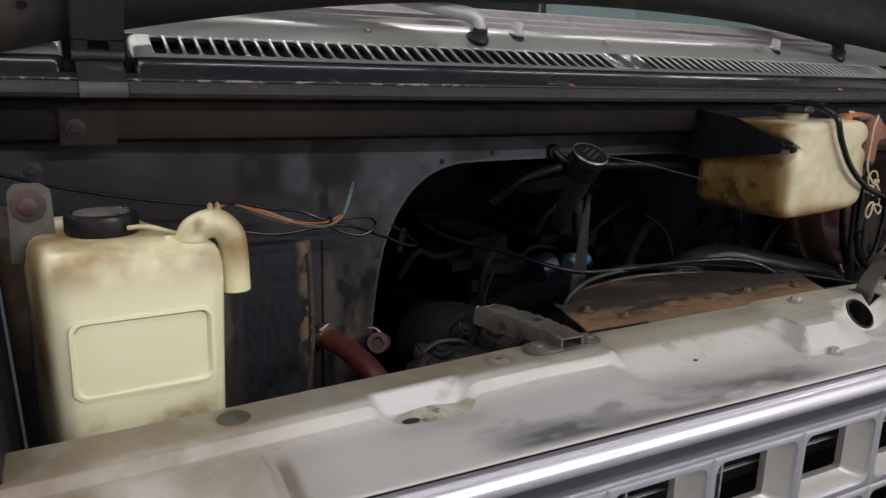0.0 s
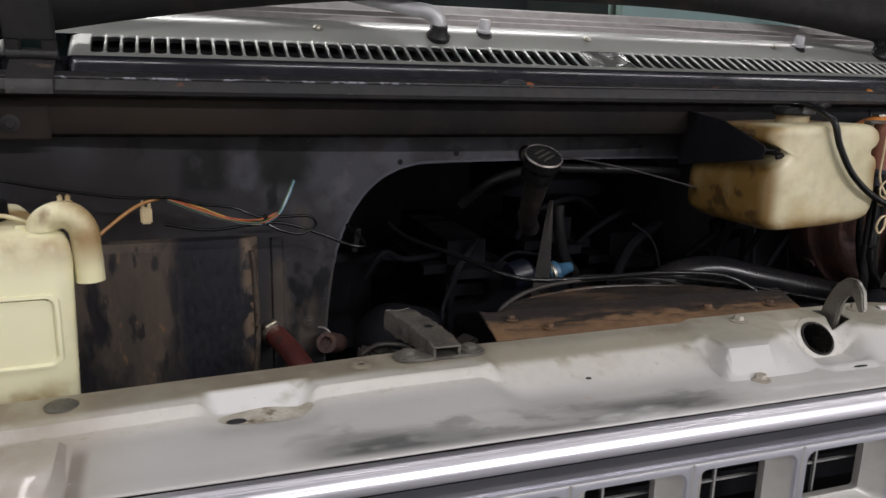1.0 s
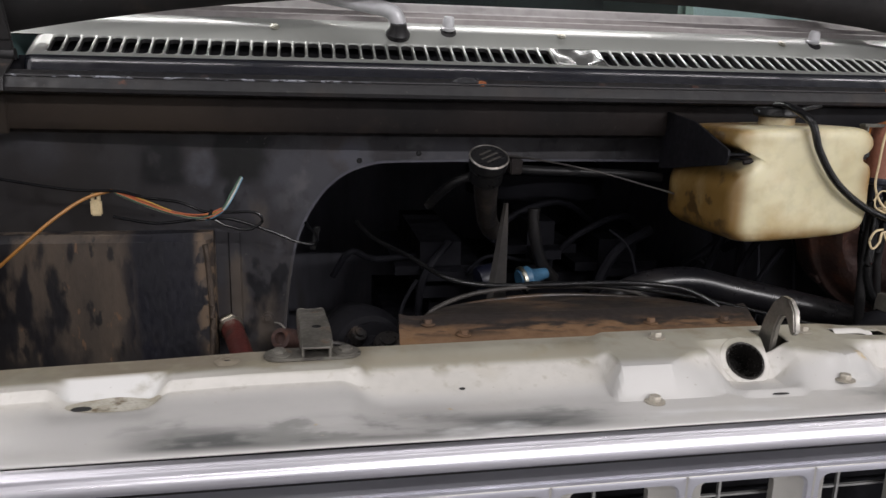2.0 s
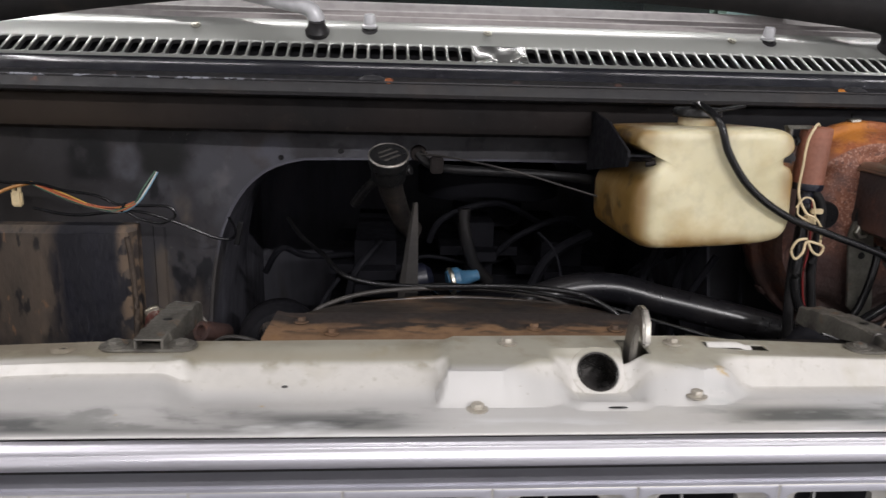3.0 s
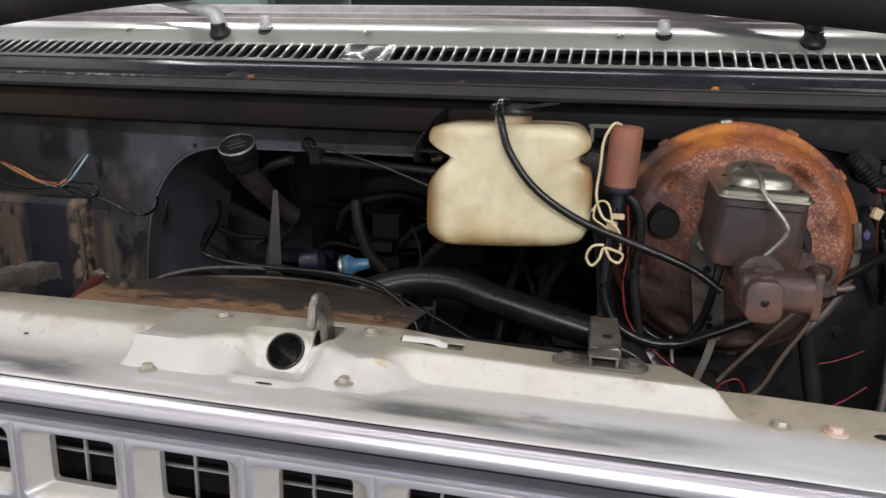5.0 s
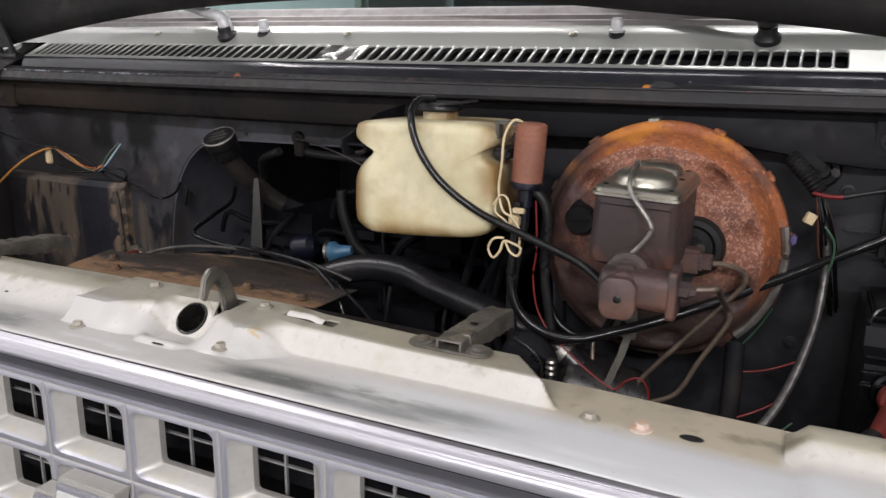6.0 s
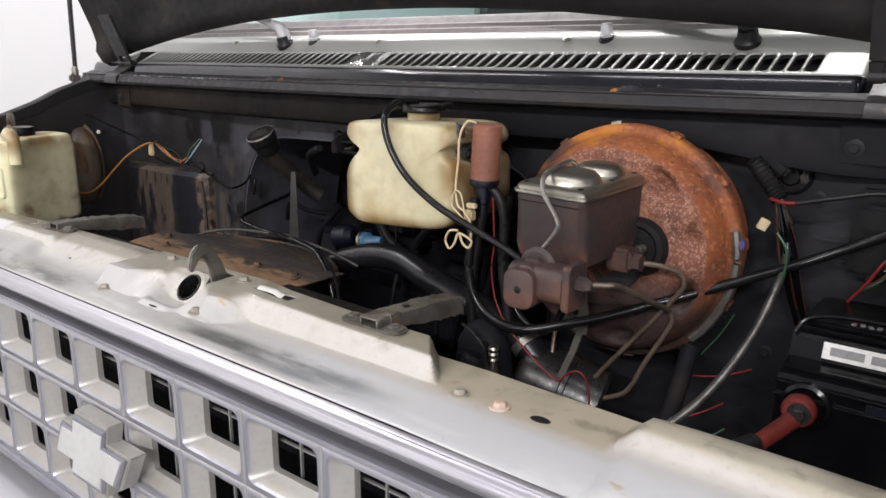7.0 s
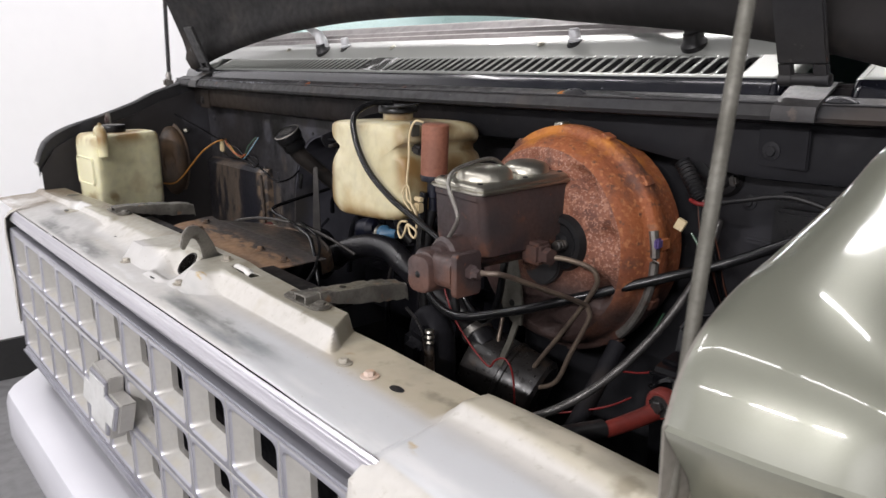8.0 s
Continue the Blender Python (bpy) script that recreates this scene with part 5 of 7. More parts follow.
part("side_baffle", sheet([[(-0.822 - 0.0012 * k * k + 0.05 * (1.045 - z), 0.072 + 0.006 * k, z) for k in range(5)] for z in (0.90, 1.00, 1.06, 1.12, 1.175)] , 0.002), mat("blue_grey_side_paint", (0.060, 0.064, 0.078), (0.042, 0.044, 0.052), 10, (0.4, 0.55), bump=0.08, spots=[((0.10, 0.10, 0.105), 16, 0.60, 0.72)]), van, "blue-grey painted side wall beside the bottle")

bottle = thing("coolant_bottle", (-0.74, 0.13, 1.06), "pale yellow plastic coolant bottle with a black screw cap", "coolant bottle")


def bottle_ring(z, s=1.0, f=0.0):
    """Outline of the bottle at a height: front corners, then the narrower back."""
    k = (z - 1.05) / 0.16
    fl, fr = -0.800 - 0.005 * k, -0.672 + 0.004 * k
    pts = [(fl, 0.072), (fl + 0.012, 0.052), (fl + 0.03, 0.048), ((fl + fr) / 2, 0.050), (fr - 0.022, 0.053), (fr - 0.006, 0.058), (fr, 0.073), (-0.700, 0.14), (-0.722, 0.205), (-0.735, 0.225), (-0.76, 0.228), (-0.800, 0.222), (-0.812, 0.21), (-0.811, 0.14)]
    c = Vector((-0.75, 0.135, 0))
    return [(c.x + (p.x - c.x) * s, c.y + (p.y - c.y) * s, z) for p in curve([(x, y, 0) for x, y in pts], 4, True)]


part("body", loft([bottle_ring(1.018, 0.94), bottle_ring(1.022, 0.985), bottle_ring(1.030), bottle_ring(1.12), bottle_ring(1.168), bottle_ring(1.179, 0.993), bottle_ring(1.187, 0.972), bottle_ring(1.193, 0.935), bottle_ring(1.1965, 0.87), bottle_ring(1.198, 0.75)]), TANK_PALE, bottle, sharp=60)
fm = Matrix.Translation((-0.7325, 0.0515, 1.1155)) @ pose(0, 0, 0, 90, 0, 2.5)
ring = [(rounded(0.108, 0.066, 0.010), -0.002), (rounded(0.106, 0.064, 0.009), 0.003), (rounded(0.101, 0.059, 0.008), 0.0035), (rounded(0.097, 0.055, 0.007), 0.001), (rounded(0.096, 0.054, 0.007), -0.002)]
part("label_frame", moved(loft([[(x, y, z) for x, y in o] for o, z in ring], cap=False), fm), TANK_PALE, bottle, "raised blank label frame")
part("neck", lathe([(0.0275, -0.006), (0.0262, 0.000), (0.0248, 0.002), (0.0248, 0.006)], 32, Matrix.Translation((-0.752, 0.125, 1.195))), TANK_PALE, bottle)
def cap_ring(r, z, rib=0.0):
    return [(-0.752 + (r + rib * (k % 2)) * math.cos(math.pi * k / 36), 0.125 + (r + rib * (k % 2)) * math.sin(math.pi * k / 36), 1.197 + z) for k in range(72)]


part("cap", loft([cap_ring(0.0245, 0.0), cap_ring(0.0275, 0.0), cap_ring(0.0280, 0.002), cap_ring(0.0280, 0.0035, 0.0008), cap_ring(0.0278, 0.0145, 0.0008), cap_ring(0.0268, 0.0175), cap_ring(0.0235, 0.0185), cap_ring(0.0220, 0.0172), cap_ring(0.012, 0.0170), cap_ring(0.002, 0.0176)]), PLASTIC, bottle, "black ribbed screw cap with a dusty top", 30)
edge = [(x, y, 0.0016) for x, y in rounded(0.099, 0.057, 0.008, 5)]
part("grime_line", moved(tube(edge[3:11], 0.0006, 6, 0), fm), GRIME, bottle, "dark grime along the label frame")
part("grime_line", moved(tube([(p[0], p[1], 0.0012) for p in edge[12:17]], 0.0006, 6, 0), fm), GRIME, bottle)
part("cap_top", lathe([(0, 0.0008), (0.0205, 0.0006), (0.0215, 0)], 32, Matrix.Translation((-0.752, 0.125, 1.2146))), mat("dusty_cap_top", (0.055, 0.050, 0.045), (0.095, 0.085, 0.072), 30, (0.5, 0.7), bump=0.15, spots=[((0.02, 0.02, 0.02), 60, 0.58, 0.66)]), bottle, "dusty embossed cap top")
part("spout_clip", merge(box((-0.6745, 0.074, 1.2225), (0.0035, 0.006, 0.008), 0.0012), box((-0.6685, 0.074, 1.2225), (0.0035, 0.006, 0.008), 0.0012), box((-0.6715, 0.074, 1.2195), (0.012, 0.008, 0.004), 0.001)), TANK_PALE, bottle)
part("spout", tube([(-0.688, 0.075, 1.180), (-0.690, 0.075, 1.200), (-0.680, 0.074, 1.2085), (-0.668, 0.073, 1.2085), (-0.659, 0.073, 1.198), (-0.657, 0.073, 1.180), (-0.656, 0.073, 1.152)], 0.0118, 14, 6), TANK_PALE, bottle, "curved overflow spout")
part("spout_web", box((-0.700, 0.078, 1.190), (0.03, 0.012, 0.022), 0.005, 3), TANK_PALE, bottle)
part("cap_leash", tube([(-0.735, 0.10, 1.205), (-0.72, 0.095, 1.206), (-0.70, 0.09, 1.200)], 0.002, 6, 4), TANK_PALE, bottle)
tab = [(-0.017, -0.03), (0.017, -0.03), (0.0155, 0.028), (0.008, 0.034), (-0.010, 0.034), (-0.0155, 0.028)]
bt = part("mounting_tab", prism(tab, 0.0025, Matrix.Translation((-0.803, 0.133, 1.206)) @ pose(0, 0, 0, 90, 0, 4), 0.0006), GREY_STEEL, bottle, "grimy steel mounting tab with a rusty bolt")
part("bolt", bolt((-0.804, 0.130, 1.222), 0.0075, 0.005, (0, -1, 0)), IRON, bt)

# ---- brake booster and master cylinder ----
booster = thing("brake_booster", (0.5, 0.40, 0.99), "large round brake booster covered in orange rust", "brake booster")
BM = Matrix.Translation((0.498, 0.315, 1.134)) @ pose(0, 0, 0, 90, 0, 0)


def dents(r, a):
    if not 0.045 < r < 0.1345:
        return 0
    d = 0.0
    for a0, w, depth in ((54, 11, 0.030), (100, 9, 0.012), (14, 6, 0.016), (-22, 8, 0.026), (138, 10, 0.028), (196, 9, 0.020), (240, 9, 0.020), (284, 9, 0.020)):
        off = (math.degrees(a) - a0 + 180) % 360 - 180
        d -= depth * math.exp(-(off / w) ** 2) * math.exp(-((r - 0.108) / 0.009) ** 2)
    return d


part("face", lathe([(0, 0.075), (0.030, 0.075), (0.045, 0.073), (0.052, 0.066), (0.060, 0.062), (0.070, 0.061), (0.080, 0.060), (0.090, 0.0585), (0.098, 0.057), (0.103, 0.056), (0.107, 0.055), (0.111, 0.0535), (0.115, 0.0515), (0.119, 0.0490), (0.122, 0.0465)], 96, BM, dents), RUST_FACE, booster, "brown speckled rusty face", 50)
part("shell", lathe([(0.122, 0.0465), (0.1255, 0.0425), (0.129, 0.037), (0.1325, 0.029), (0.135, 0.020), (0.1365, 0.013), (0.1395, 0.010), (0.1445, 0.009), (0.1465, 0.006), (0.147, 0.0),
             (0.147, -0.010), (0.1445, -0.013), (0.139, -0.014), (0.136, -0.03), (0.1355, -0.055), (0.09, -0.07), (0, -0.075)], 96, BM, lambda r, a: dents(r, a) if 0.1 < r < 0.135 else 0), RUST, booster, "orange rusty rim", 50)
for k in range(12):
    a = radians(97 + 30 * k)
    part("crimp", box((0.498 + 0.1475 * math.cos(a), 0.318, 1.134 + 0.1475 * math.sin(a)), (0.014, 0.016, 0.006), 0.0015, 1, (0, -math.degrees(a) + 90, 0)), ZINC if k == 0 else RUST, booster)
part("bare_rim", tube([(0.498 + 0.1435 * math.cos(radians(a)), 0.3045, 1.134 + 0.1435 * math.sin(radians(a))) for a in frange(-46, 14, 12)], 0.0056, 8, 2), STEEL, booster, "bare grey patch of the rim")
part("check_valve", merge(lathe([(0, 0.026), (0.016, 0.026), (0.018, 0.023), (0.018, 0.010), (0.022, 0.004), (0.024, 0)], 28, Matrix.Translation((0.415, 0.268, 1.165)) @ pose(0, 0, 0, 90, 0, 0)), box((0.415, 0.241, 1.165), (0.022, 0.004, 0.004), 0.001)), PLASTIC, booster, "black check valve in a rubber grommet")
up = Vector((-0.13, 0.0, 0.99)).normalized()
across = (Vector((1, 0.05, 0)) - up * up.x).normalized()
plate_m = Matrix.Translation((0.4755, 0.243, 1.0555)) @ Matrix((across, up, across.cross(up))).transposed().to_4x4()
plate = part("side_plate", prism([(-0.018, -0.008), (-0.004, -0.026), (0.012, -0.030), (0.017, -0.010), (0.017, 0.090), (0.006, 0.105), (-0.012, 0.105), (-0.018, 0.090)], 0.004, plate_m, 0.0008), GREY_STEEL, booster, "drilled grey steel plate beside the booster")
for v in (0.0, -0.0105, 0.059):
    part("hole", lathe([(0, 0.0006), (0.0042, 0.0006), (0.0047, 0)], 14, plate_m @ Matrix.Translation((0.0, v, 0.0042))), PLASTIC, plate)
part("nut", lathe([(0.0045, 0.002), (0.0045, 0.0065), (0.0085, 0.0065), (0.0100, 0.005), (0.0100, 0.0)], 6, plate_m @ Matrix.Translation((-0.003, 0.092, 0.004))), ZINC, plate, "bright hex nut")
part("strap", sheet([[(x + dx, y, z) for dx in (-0.0045, 0.0045)] for x, y, z in ((0.4830, 0.242, 1.030), (0.4770, 0.238, 1.005), (0.4700, 0.234, 0.985), (0.4620, 0.231, 0.960))], 0.003), GREY_STEEL, plate, "narrow grey steel strap")
part("flange", prism([(p[0], p[1]) for p in rounded(0.062, 0.115, 0.028, 6)], 0.012, Matrix.Translation((0.503, 0.252, 1.142)) @ pose(0, 0, 0, 90, 0, 0) @ pose(0, 0, 0, 0, 0, 42), 0.002), BLACK, booster, "black mounting flange")
rubber_m = Matrix.Translation((0.545, 0.2585, 1.146)) @ pose(0, 0, 0, 90, 0, 0)
boot = part("rubber_boot", lathe([(0.0, 0.016), (0.010, 0.016), (0.013, 0.010), (0.022, 0.009), (0.026, 0.013), (0.032, 0.012), (0.036, 0.004), (0.037, -0.004)], 32, rubber_m), RUBBER, booster, "black ringed rubber boot behind the master cylinder")
part("stud", merge(*[lathe([(0, 0.0), (0.0065, 0.0), (0.0065, 0.003), (0.005, 0.0045), (0, 0.0045)], 12, rubber_m @ Matrix.Translation((0.008, 0.0, 0.012 + 0.005 * k))) for k in range(3)]), OILY, boot, "threaded steel stud")
part("purple_clip", box((0.648, 0.300, 1.156), (0.006, 0.012, 0.012), 0.002), mat("purple_plastic", (0.10, 0.07, 0.2), None, 40, (0.4, 0.5)), booster)

mc = thing("master_cylinder", (0.503, 0.18, 1.12), "rusty cast iron brake master cylinder with a plated lid", "master cylinder")
LZ = 1.2185
slant = Matrix.Translation((0.502, 0.192, LZ)) @ pose(0, 0, 0, 1.0, 2.0, 0)


def rr(w, h, r, z):
    return [(x, y, z) for x, y in rounded(w, h, r, 5)]


part("reservoir", moved(loft([rr(0.078, 0.11, 0.012, -0.074), rr(0.087, 0.125, 0.012, -0.070), rr(0.089, 0.132, 0.010, -0.058), rr(0.084, 0.141, 0.009, -0.008), rr(0.083, 0.145, 0.009, -0.006), rr(0.083, 0.145, 0.009, 0.0)]), slant), IRON, mc)
part("bore", merge(lathe([(0, 0), (0.018, 0), (0.022, 0.004), (0.024, 0.16), (0, 0.16)], 28, Matrix.Translation((0.503, 0.098, 1.146)) @ pose(0, 0, 0, -90, 0, 0)),
                   lathe([(0, 0), (0.014, 0), (0.015, 0.002), (0.015, 0.012), (0, 0.012)], 6, Matrix.Translation((0.503, 0.090, 1.146)) @ pose(0, 0, 0, -90, 0, 0))), IRON, mc)
lid = part("lid", moved(merge(loft([rr(0.086, 0.148, 0.010, 0.0005), rr(0.090, 0.152, 0.011, 0.002), rr(0.090, 0.152, 0.011, 0.0045), rr(0.084, 0.146, 0.009, 0.0055), rr(0.084, 0.146, 0.009, 0.0085), rr(0.078, 0.140, 0.008, 0.0115), rr(0.074, 0.136, 0.008, 0.0118)]),
    lathe([(0.033, 0.011), (0.031, 0.018), (0.026, 0.0225), (0.016, 0.025), (0, 0.0255)], 36, Matrix.Translation((0, -0.028, 0)) @ Matrix.Diagonal((1, 1.05, 1, 1))),
    lathe([(0.028, 0.011), (0.0265, 0.018), (0.022, 0.022), (0.013, 0.0243), (0, 0.0247)], 36, Matrix.Translation((0, 0.040, 0)))), slant), ZINC, mc, "zinc plated lid with two domes")
for dx, dy in ((-0.032, -0.064), (0.032, -0.064), (0.032, 0.006), (-0.032, 0.006), (0.03, 0.066)):
    part("rivet", moved(lathe([(0.003, 0), (0.003, 0.0012), (0, 0.0018)], 10, Matrix.Translation((dx, dy, 0.0116))), slant), PLASTIC, lid)
part("bail_wire", tube([(0.488, 0.205, 1.238), (0.489, 0.19, 1.2465), (0.492, 0.165, 1.2475), (0.495, 0.125, 1.240), (0.500, 0.111, 1.225), (0.520, 0.106, 1.200), (0.521, 0.106, 1.188), (0.508, 0.107, 1.170), (0.500, 0.108, 1.162)], 0.0025, 8, 6), STEEL, mc, "bent steel bail wire over the lid")
def block(w, h, r, at, turn):
    return [tuple(turn @ Vector((x, y, at))) for x, y in rounded(w, h, r, 6)]


along_x = Matrix.Translation((0.515, 0.094, 1.1365)) @ Matrix(((0, 0, 1), (1, 0, 0), (0, 1, 0))).to_4x4()
along_y = Matrix.Translation((0.5000, 0.094, 1.1310)) @ pose(0, 0, 0, 90, 0, 5)
valve = part("valve_block", merge(
    loft([block(0.034, 0.030, 0.012, -0.034, along_x), block(0.040, 0.036, 0.012, -0.031, along_x), block(0.041, 0.037, 0.012, 0.030, along_x), block(0.041, 0.037, 0.012, 0.032, along_x)]),
    loft([block(0.036, 0.046, 0.005, 0.031, along_x), block(0.038, 0.049, 0.006, 0.0325, along_x), block(0.038, 0.049, 0.006, 0.038, along_x), block(0.035, 0.046, 0.005, 0.0395, along_x)]),
    loft([block(0.036, 0.044, 0.013, -0.006, along_y), block(0.035, 0.042, 0.012, 0.026, along_y), block(0.033, 0.040, 0.011, 0.0285, along_y), block(0.029, 0.036, 0.010, 0.0295, along_y)]),
    lathe([(0, 0.010), (0.0105, 0.010), (0.0125, 0.008), (0.0135, 0)], 24, along_y @ Matrix.Translation((0.003, 0.0115, 0.011))),
    lathe([(0, 0), (0.0085, 0), (0.0085, 0.009), (0.006, 0.011), (0.005, 0.016), (0, 0.016)], 6, Matrix.Translation((0.554, 0.096, 1.1395)) @ pose(0, 0, 0, 0, 90, 0))), IRON, mc, "rusty brake valve block", 30)
part("port", lathe([(0, 0.0006), (0.0032, 0.0006), (0.0040, 0)], 16, along_y @ Matrix.Translation((0, 0, 0.0296))), PLASTIC, valve)
part("port_boss", merge(box((0.548, 0.205, 1.143), (0.03, 0.024, 0.026), 0.004), lathe([(0, 0), (0.010, 0), (0.010, 0.012), (0, 0.013)], 6, Matrix.Translation((0.56, 0.205, 1.141)) @ pose(0, 0, 0, 0, 90, 0))), IRON, mc)


def pipe(name, label, pts, r, material, category, n=8):
    return solo(name, tube(pts, r, 10, n), material, label, category)


PIPE = mat("oily_brake_pipe", (0.23, 0.18, 0.135), (0.13, 0.10, 0.08), 30, (0.35, 0.5), 0.5)
pipe("brake_pipe", "bent steel brake pipe from the valve block", [(0.560, 0.097, 1.140), (0.580, 0.102, 1.1415), (0.588, 0.115, 1.139), (0.588, 0.180, 1.110), (0.590, 0.240, 1.083), (0.592, 0.250, 1.073), (0.590, 0.253, 1.058), (0.563, 0.254, 1.006), (0.550, 0.254, 0.976), (0.536, 0.254, 0.958), (0.505, 0.256, 0.942), (0.47, 0.26, 0.93)], 0.0031, PIPE, "brake pipe")
pipe("brake_pipe", "bent steel brake pipe from the master cylinder", [(0.565, 0.206, 1.140), (0.582, 0.222, 1.137), (0.600, 0.240, 1.128), (0.605, 0.247, 1.116), (0.598, 0.252, 1.100), (0.570, 0.258, 1.063), (0.535, 0.262, 1.018), (0.500, 0.262, 0.972), (0.491, 0.262, 0.952), (0.492, 0.262, 0.90)], 0.0031, PIPE, "brake pipe")
pipe("brake_pipe", "thin oily brake pipe below the booster", [(0.436, 0.262, 1.02), (0.440, 0.25, 0.99), (0.446, 0.24, 0.96), (0.448, 0.24, 0.92)], 0.0028, PIPE, "brake pipe")

# ---- battery ----
battery = thing("battery", (0.81, 0.29, 0.80), "black car battery with a white label and side terminals", "battery")
case = [(0.190, 0.82), (0.190, 1.052), (0.195, 1.060), (0.228, 1.068), (0.232, 1.088), (0.238, 1.094), (0.36, 1.096), (0.37, 1.09), (0.37, 0.82)]
part("case", loft([[(x + (0.004 if i in (0, 3) else 0) * (1 if x < 0.8 else -1), y, z) for y, z in case] for i, x in enumerate((0.722, 0.727, 0.884, 0.888))]), NEAR_BLACK, battery, sharp=25)
part("lid_rib", merge(box((0.807, 0.30, 1.098), (0.15, 0.10, 0.006), 0.003), box((0.807, 0.236, 1.0965), (0.15, 0.006, 0.004), 0.001), box((0.806, 0.189, 1.054), (0.166, 0.006, 0.005), 0.002), box((0.806, 0.189, 1.040), (0.166, 0.006, 0.004), 0.0015), box((0.806, 0.206, 1.064), (0.160, 0.005, 0.004), 0.0015)), NEAR_BLACK, battery)
part("blue_band", box((0.84, 0.1885, 1.047), (0.07, 0.003, 0.010), 0.001), NAVY, battery, "dark blue plastic band")
lab = part("label", box((0.789, 0.2285, 1.0800), (0.066, 0.0012, 0.0165), 0.0004, 1, (-17, 0, 0)), LABEL, battery, "white printed sticker")
for i, (dx, w) in enumerate(((-0.022, 0.030), (0.008, 0.018))):
    part("print", box((0.80 + dx, 0.2275, 1.0805), (w, 0.0008, 0.008), 0, 1, (-17, 0, 0)), GREY_INK, lab)
for k in range(7):
    part("lettering", box((0.775 + 0.0075 * k, 0.262 + 0.002 * (k % 2), 1.1014), (0.0042, 0.008, 0.0005), 0, 1, (0, 0, 12 * (k % 3))), GREY_INK, battery)
clamp = part("terminal_clamp", merge(lathe([(0.007, 0.0), (0.014, 0.0), (0.0155, 0.004), (0.0155, 0.012), (0.013, 0.016), (0.008, 0.016)], 28, Matrix.Translation((0.754, 0.176, 1.037)) @ pose(0, 0, 0, 90, 0, 0)),
    tube([(0.752, 0.166, 1.030), (0.744, 0.14, 1.025), (0.736, 0.11, 1.022), (0.731, 0.095, 1.022)], (0.0088, 0.0075), 12, 5)), RED, battery, "red rubber terminal cover")
part("bolt", bolt((0.756, 0.160, 1.037), 0.0062, 0.006, (0, -1, 0)), OIL_BLACK, clamp)
part("boot", tube([(0.733, 0.105, 1.022), (0.722, 0.066, 1.024), (0.712, 0.052, 1.018)], 0.0098, 12, 4), RUBBER, clamp, "grey rubber boot")
part("seal", lathe([(0.018, 0), (0.0225, 0.001), (0.0225, 0.008), (0.019, 0.010)], 28, Matrix.Translation((0.756, 0.1885, 1.037)) @ pose(0, 0, 0, 90, 0, 0)), NEAR_BLACK, battery)
part("hold_down", tube([(0.728, 0.232, 1.092), (0.738, 0.238, 1.106), (0.77, 0.243, 1.112), (0.84, 0.246, 1.112)], 0.0022, 6, 5), NEAR_BLACK, battery)

# ---- engine parts behind the opening ----
engine = thing("engine", (-0.02, 0.6, 0.80), "black oily engine deep behind the arched opening", "engine")
part("block", box((-0.02, 0.64, 0.90), (0.44, 0.40, 0.22), 0.07, 6), DEEP, engine)
for x, y in ((-0.16, 0.60), (0.13, 0.60)):
    part("valve_cover", box((x, y, 1.03), (0.14, 0.34, 0.09), 0.038, 6), DEEP, engine)
part("intake", merge(box((0.0, 0.56, 1.06), (0.12, 0.26, 0.09), 0.038, 6), lathe([(0, 0.05), (0.11, 0.05), (0.12, 0.04), (0.12, 0.0), (0.06, -0.01), (0.06, -0.05)], 40, Matrix.Translation((0.03, 0.62, 1.13)))), DEEP, engine)
part("alternator", merge(lathe([(0, -0.06), (0.05, -0.06), (0.058, -0.05), (0.06, -0.01), (0.06, 0.02), (0.05, 0.04), (0, 0.045)], 28, Matrix.Translation((-0.29, 0.36, 0.950)) @ pose(0, 0, 0, 80, 0, 12)),
    lathe([(0.012, 0.045), (0.038, 0.047), (0.038, 0.055), (0.020, 0.052), (0.012, 0.062), (0, 0.062)], 28, Matrix.Translation((-0.29, 0.36, 0.955)) @ pose(0, 0, 0, 80, 0, 12))), DIM_BLACK, engine, "dull black alternator")
part("stub_pipe", lathe([(0, 0.004), (0.006, 0.004), (0.0065, 0.010), (0.0105, 0.010), (0.0115, 0.006), (0.010, -0.03)], 20, Matrix.Translation((-0.396, 0.372, 0.962)) @ Matrix.Scale(1.35, 4) @ pose(0, 0, 0, 70, 0, -30)), IRON, engine, "rusty open pipe stub")
part("clip", tube([(-0.410, 0.378, 0.984), (-0.402, 0.372, 0.984), (-0.394, 0.368, 0.976), (-0.385, 0.366, 0.960)], 0.0017, 6, 5), STEEL, engine, "bright spring clip")
part("clip", box((-0.272, 0.375, 0.985), (0.006, 0.014, 0.016), 0.002), OILY, engine, "small steel clip")
part("bent_pipe", tube([(-0.37, 0.285, 0.975), (-0.35, 0.28, 0.988), (-0.32, 0.28, 0.985), (-0.30, 0.285, 0.972)], 0.003, 8, 4), OILY, engine)
filler = part("filler_tube", merge(tube([(-0.141, 0.266, 1.212), (-0.138, 0.280, 1.188), (-0.131, 0.306, 1.163), (-0.122, 0.332, 1.138), (-0.111, 0.354, 1.121)], (0.0165, 0.0125), 16, 6),
    tube([(-0.124, 0.330, 1.142), (-0.114, 0.346, 1.124), (-0.106, 0.356, 1.116)], 0.0138, 14, 4)), mat("grimy_filler_tube", (0.042, 0.036, 0.032), (0.020, 0.018, 0.017), 24, (0.28, 0.5), 0.35, bump=0.15, spots=[((0.085, 0.066, 0.050), 30, 0.58, 0.70)]), engine, "grimy steel oil filler tube")
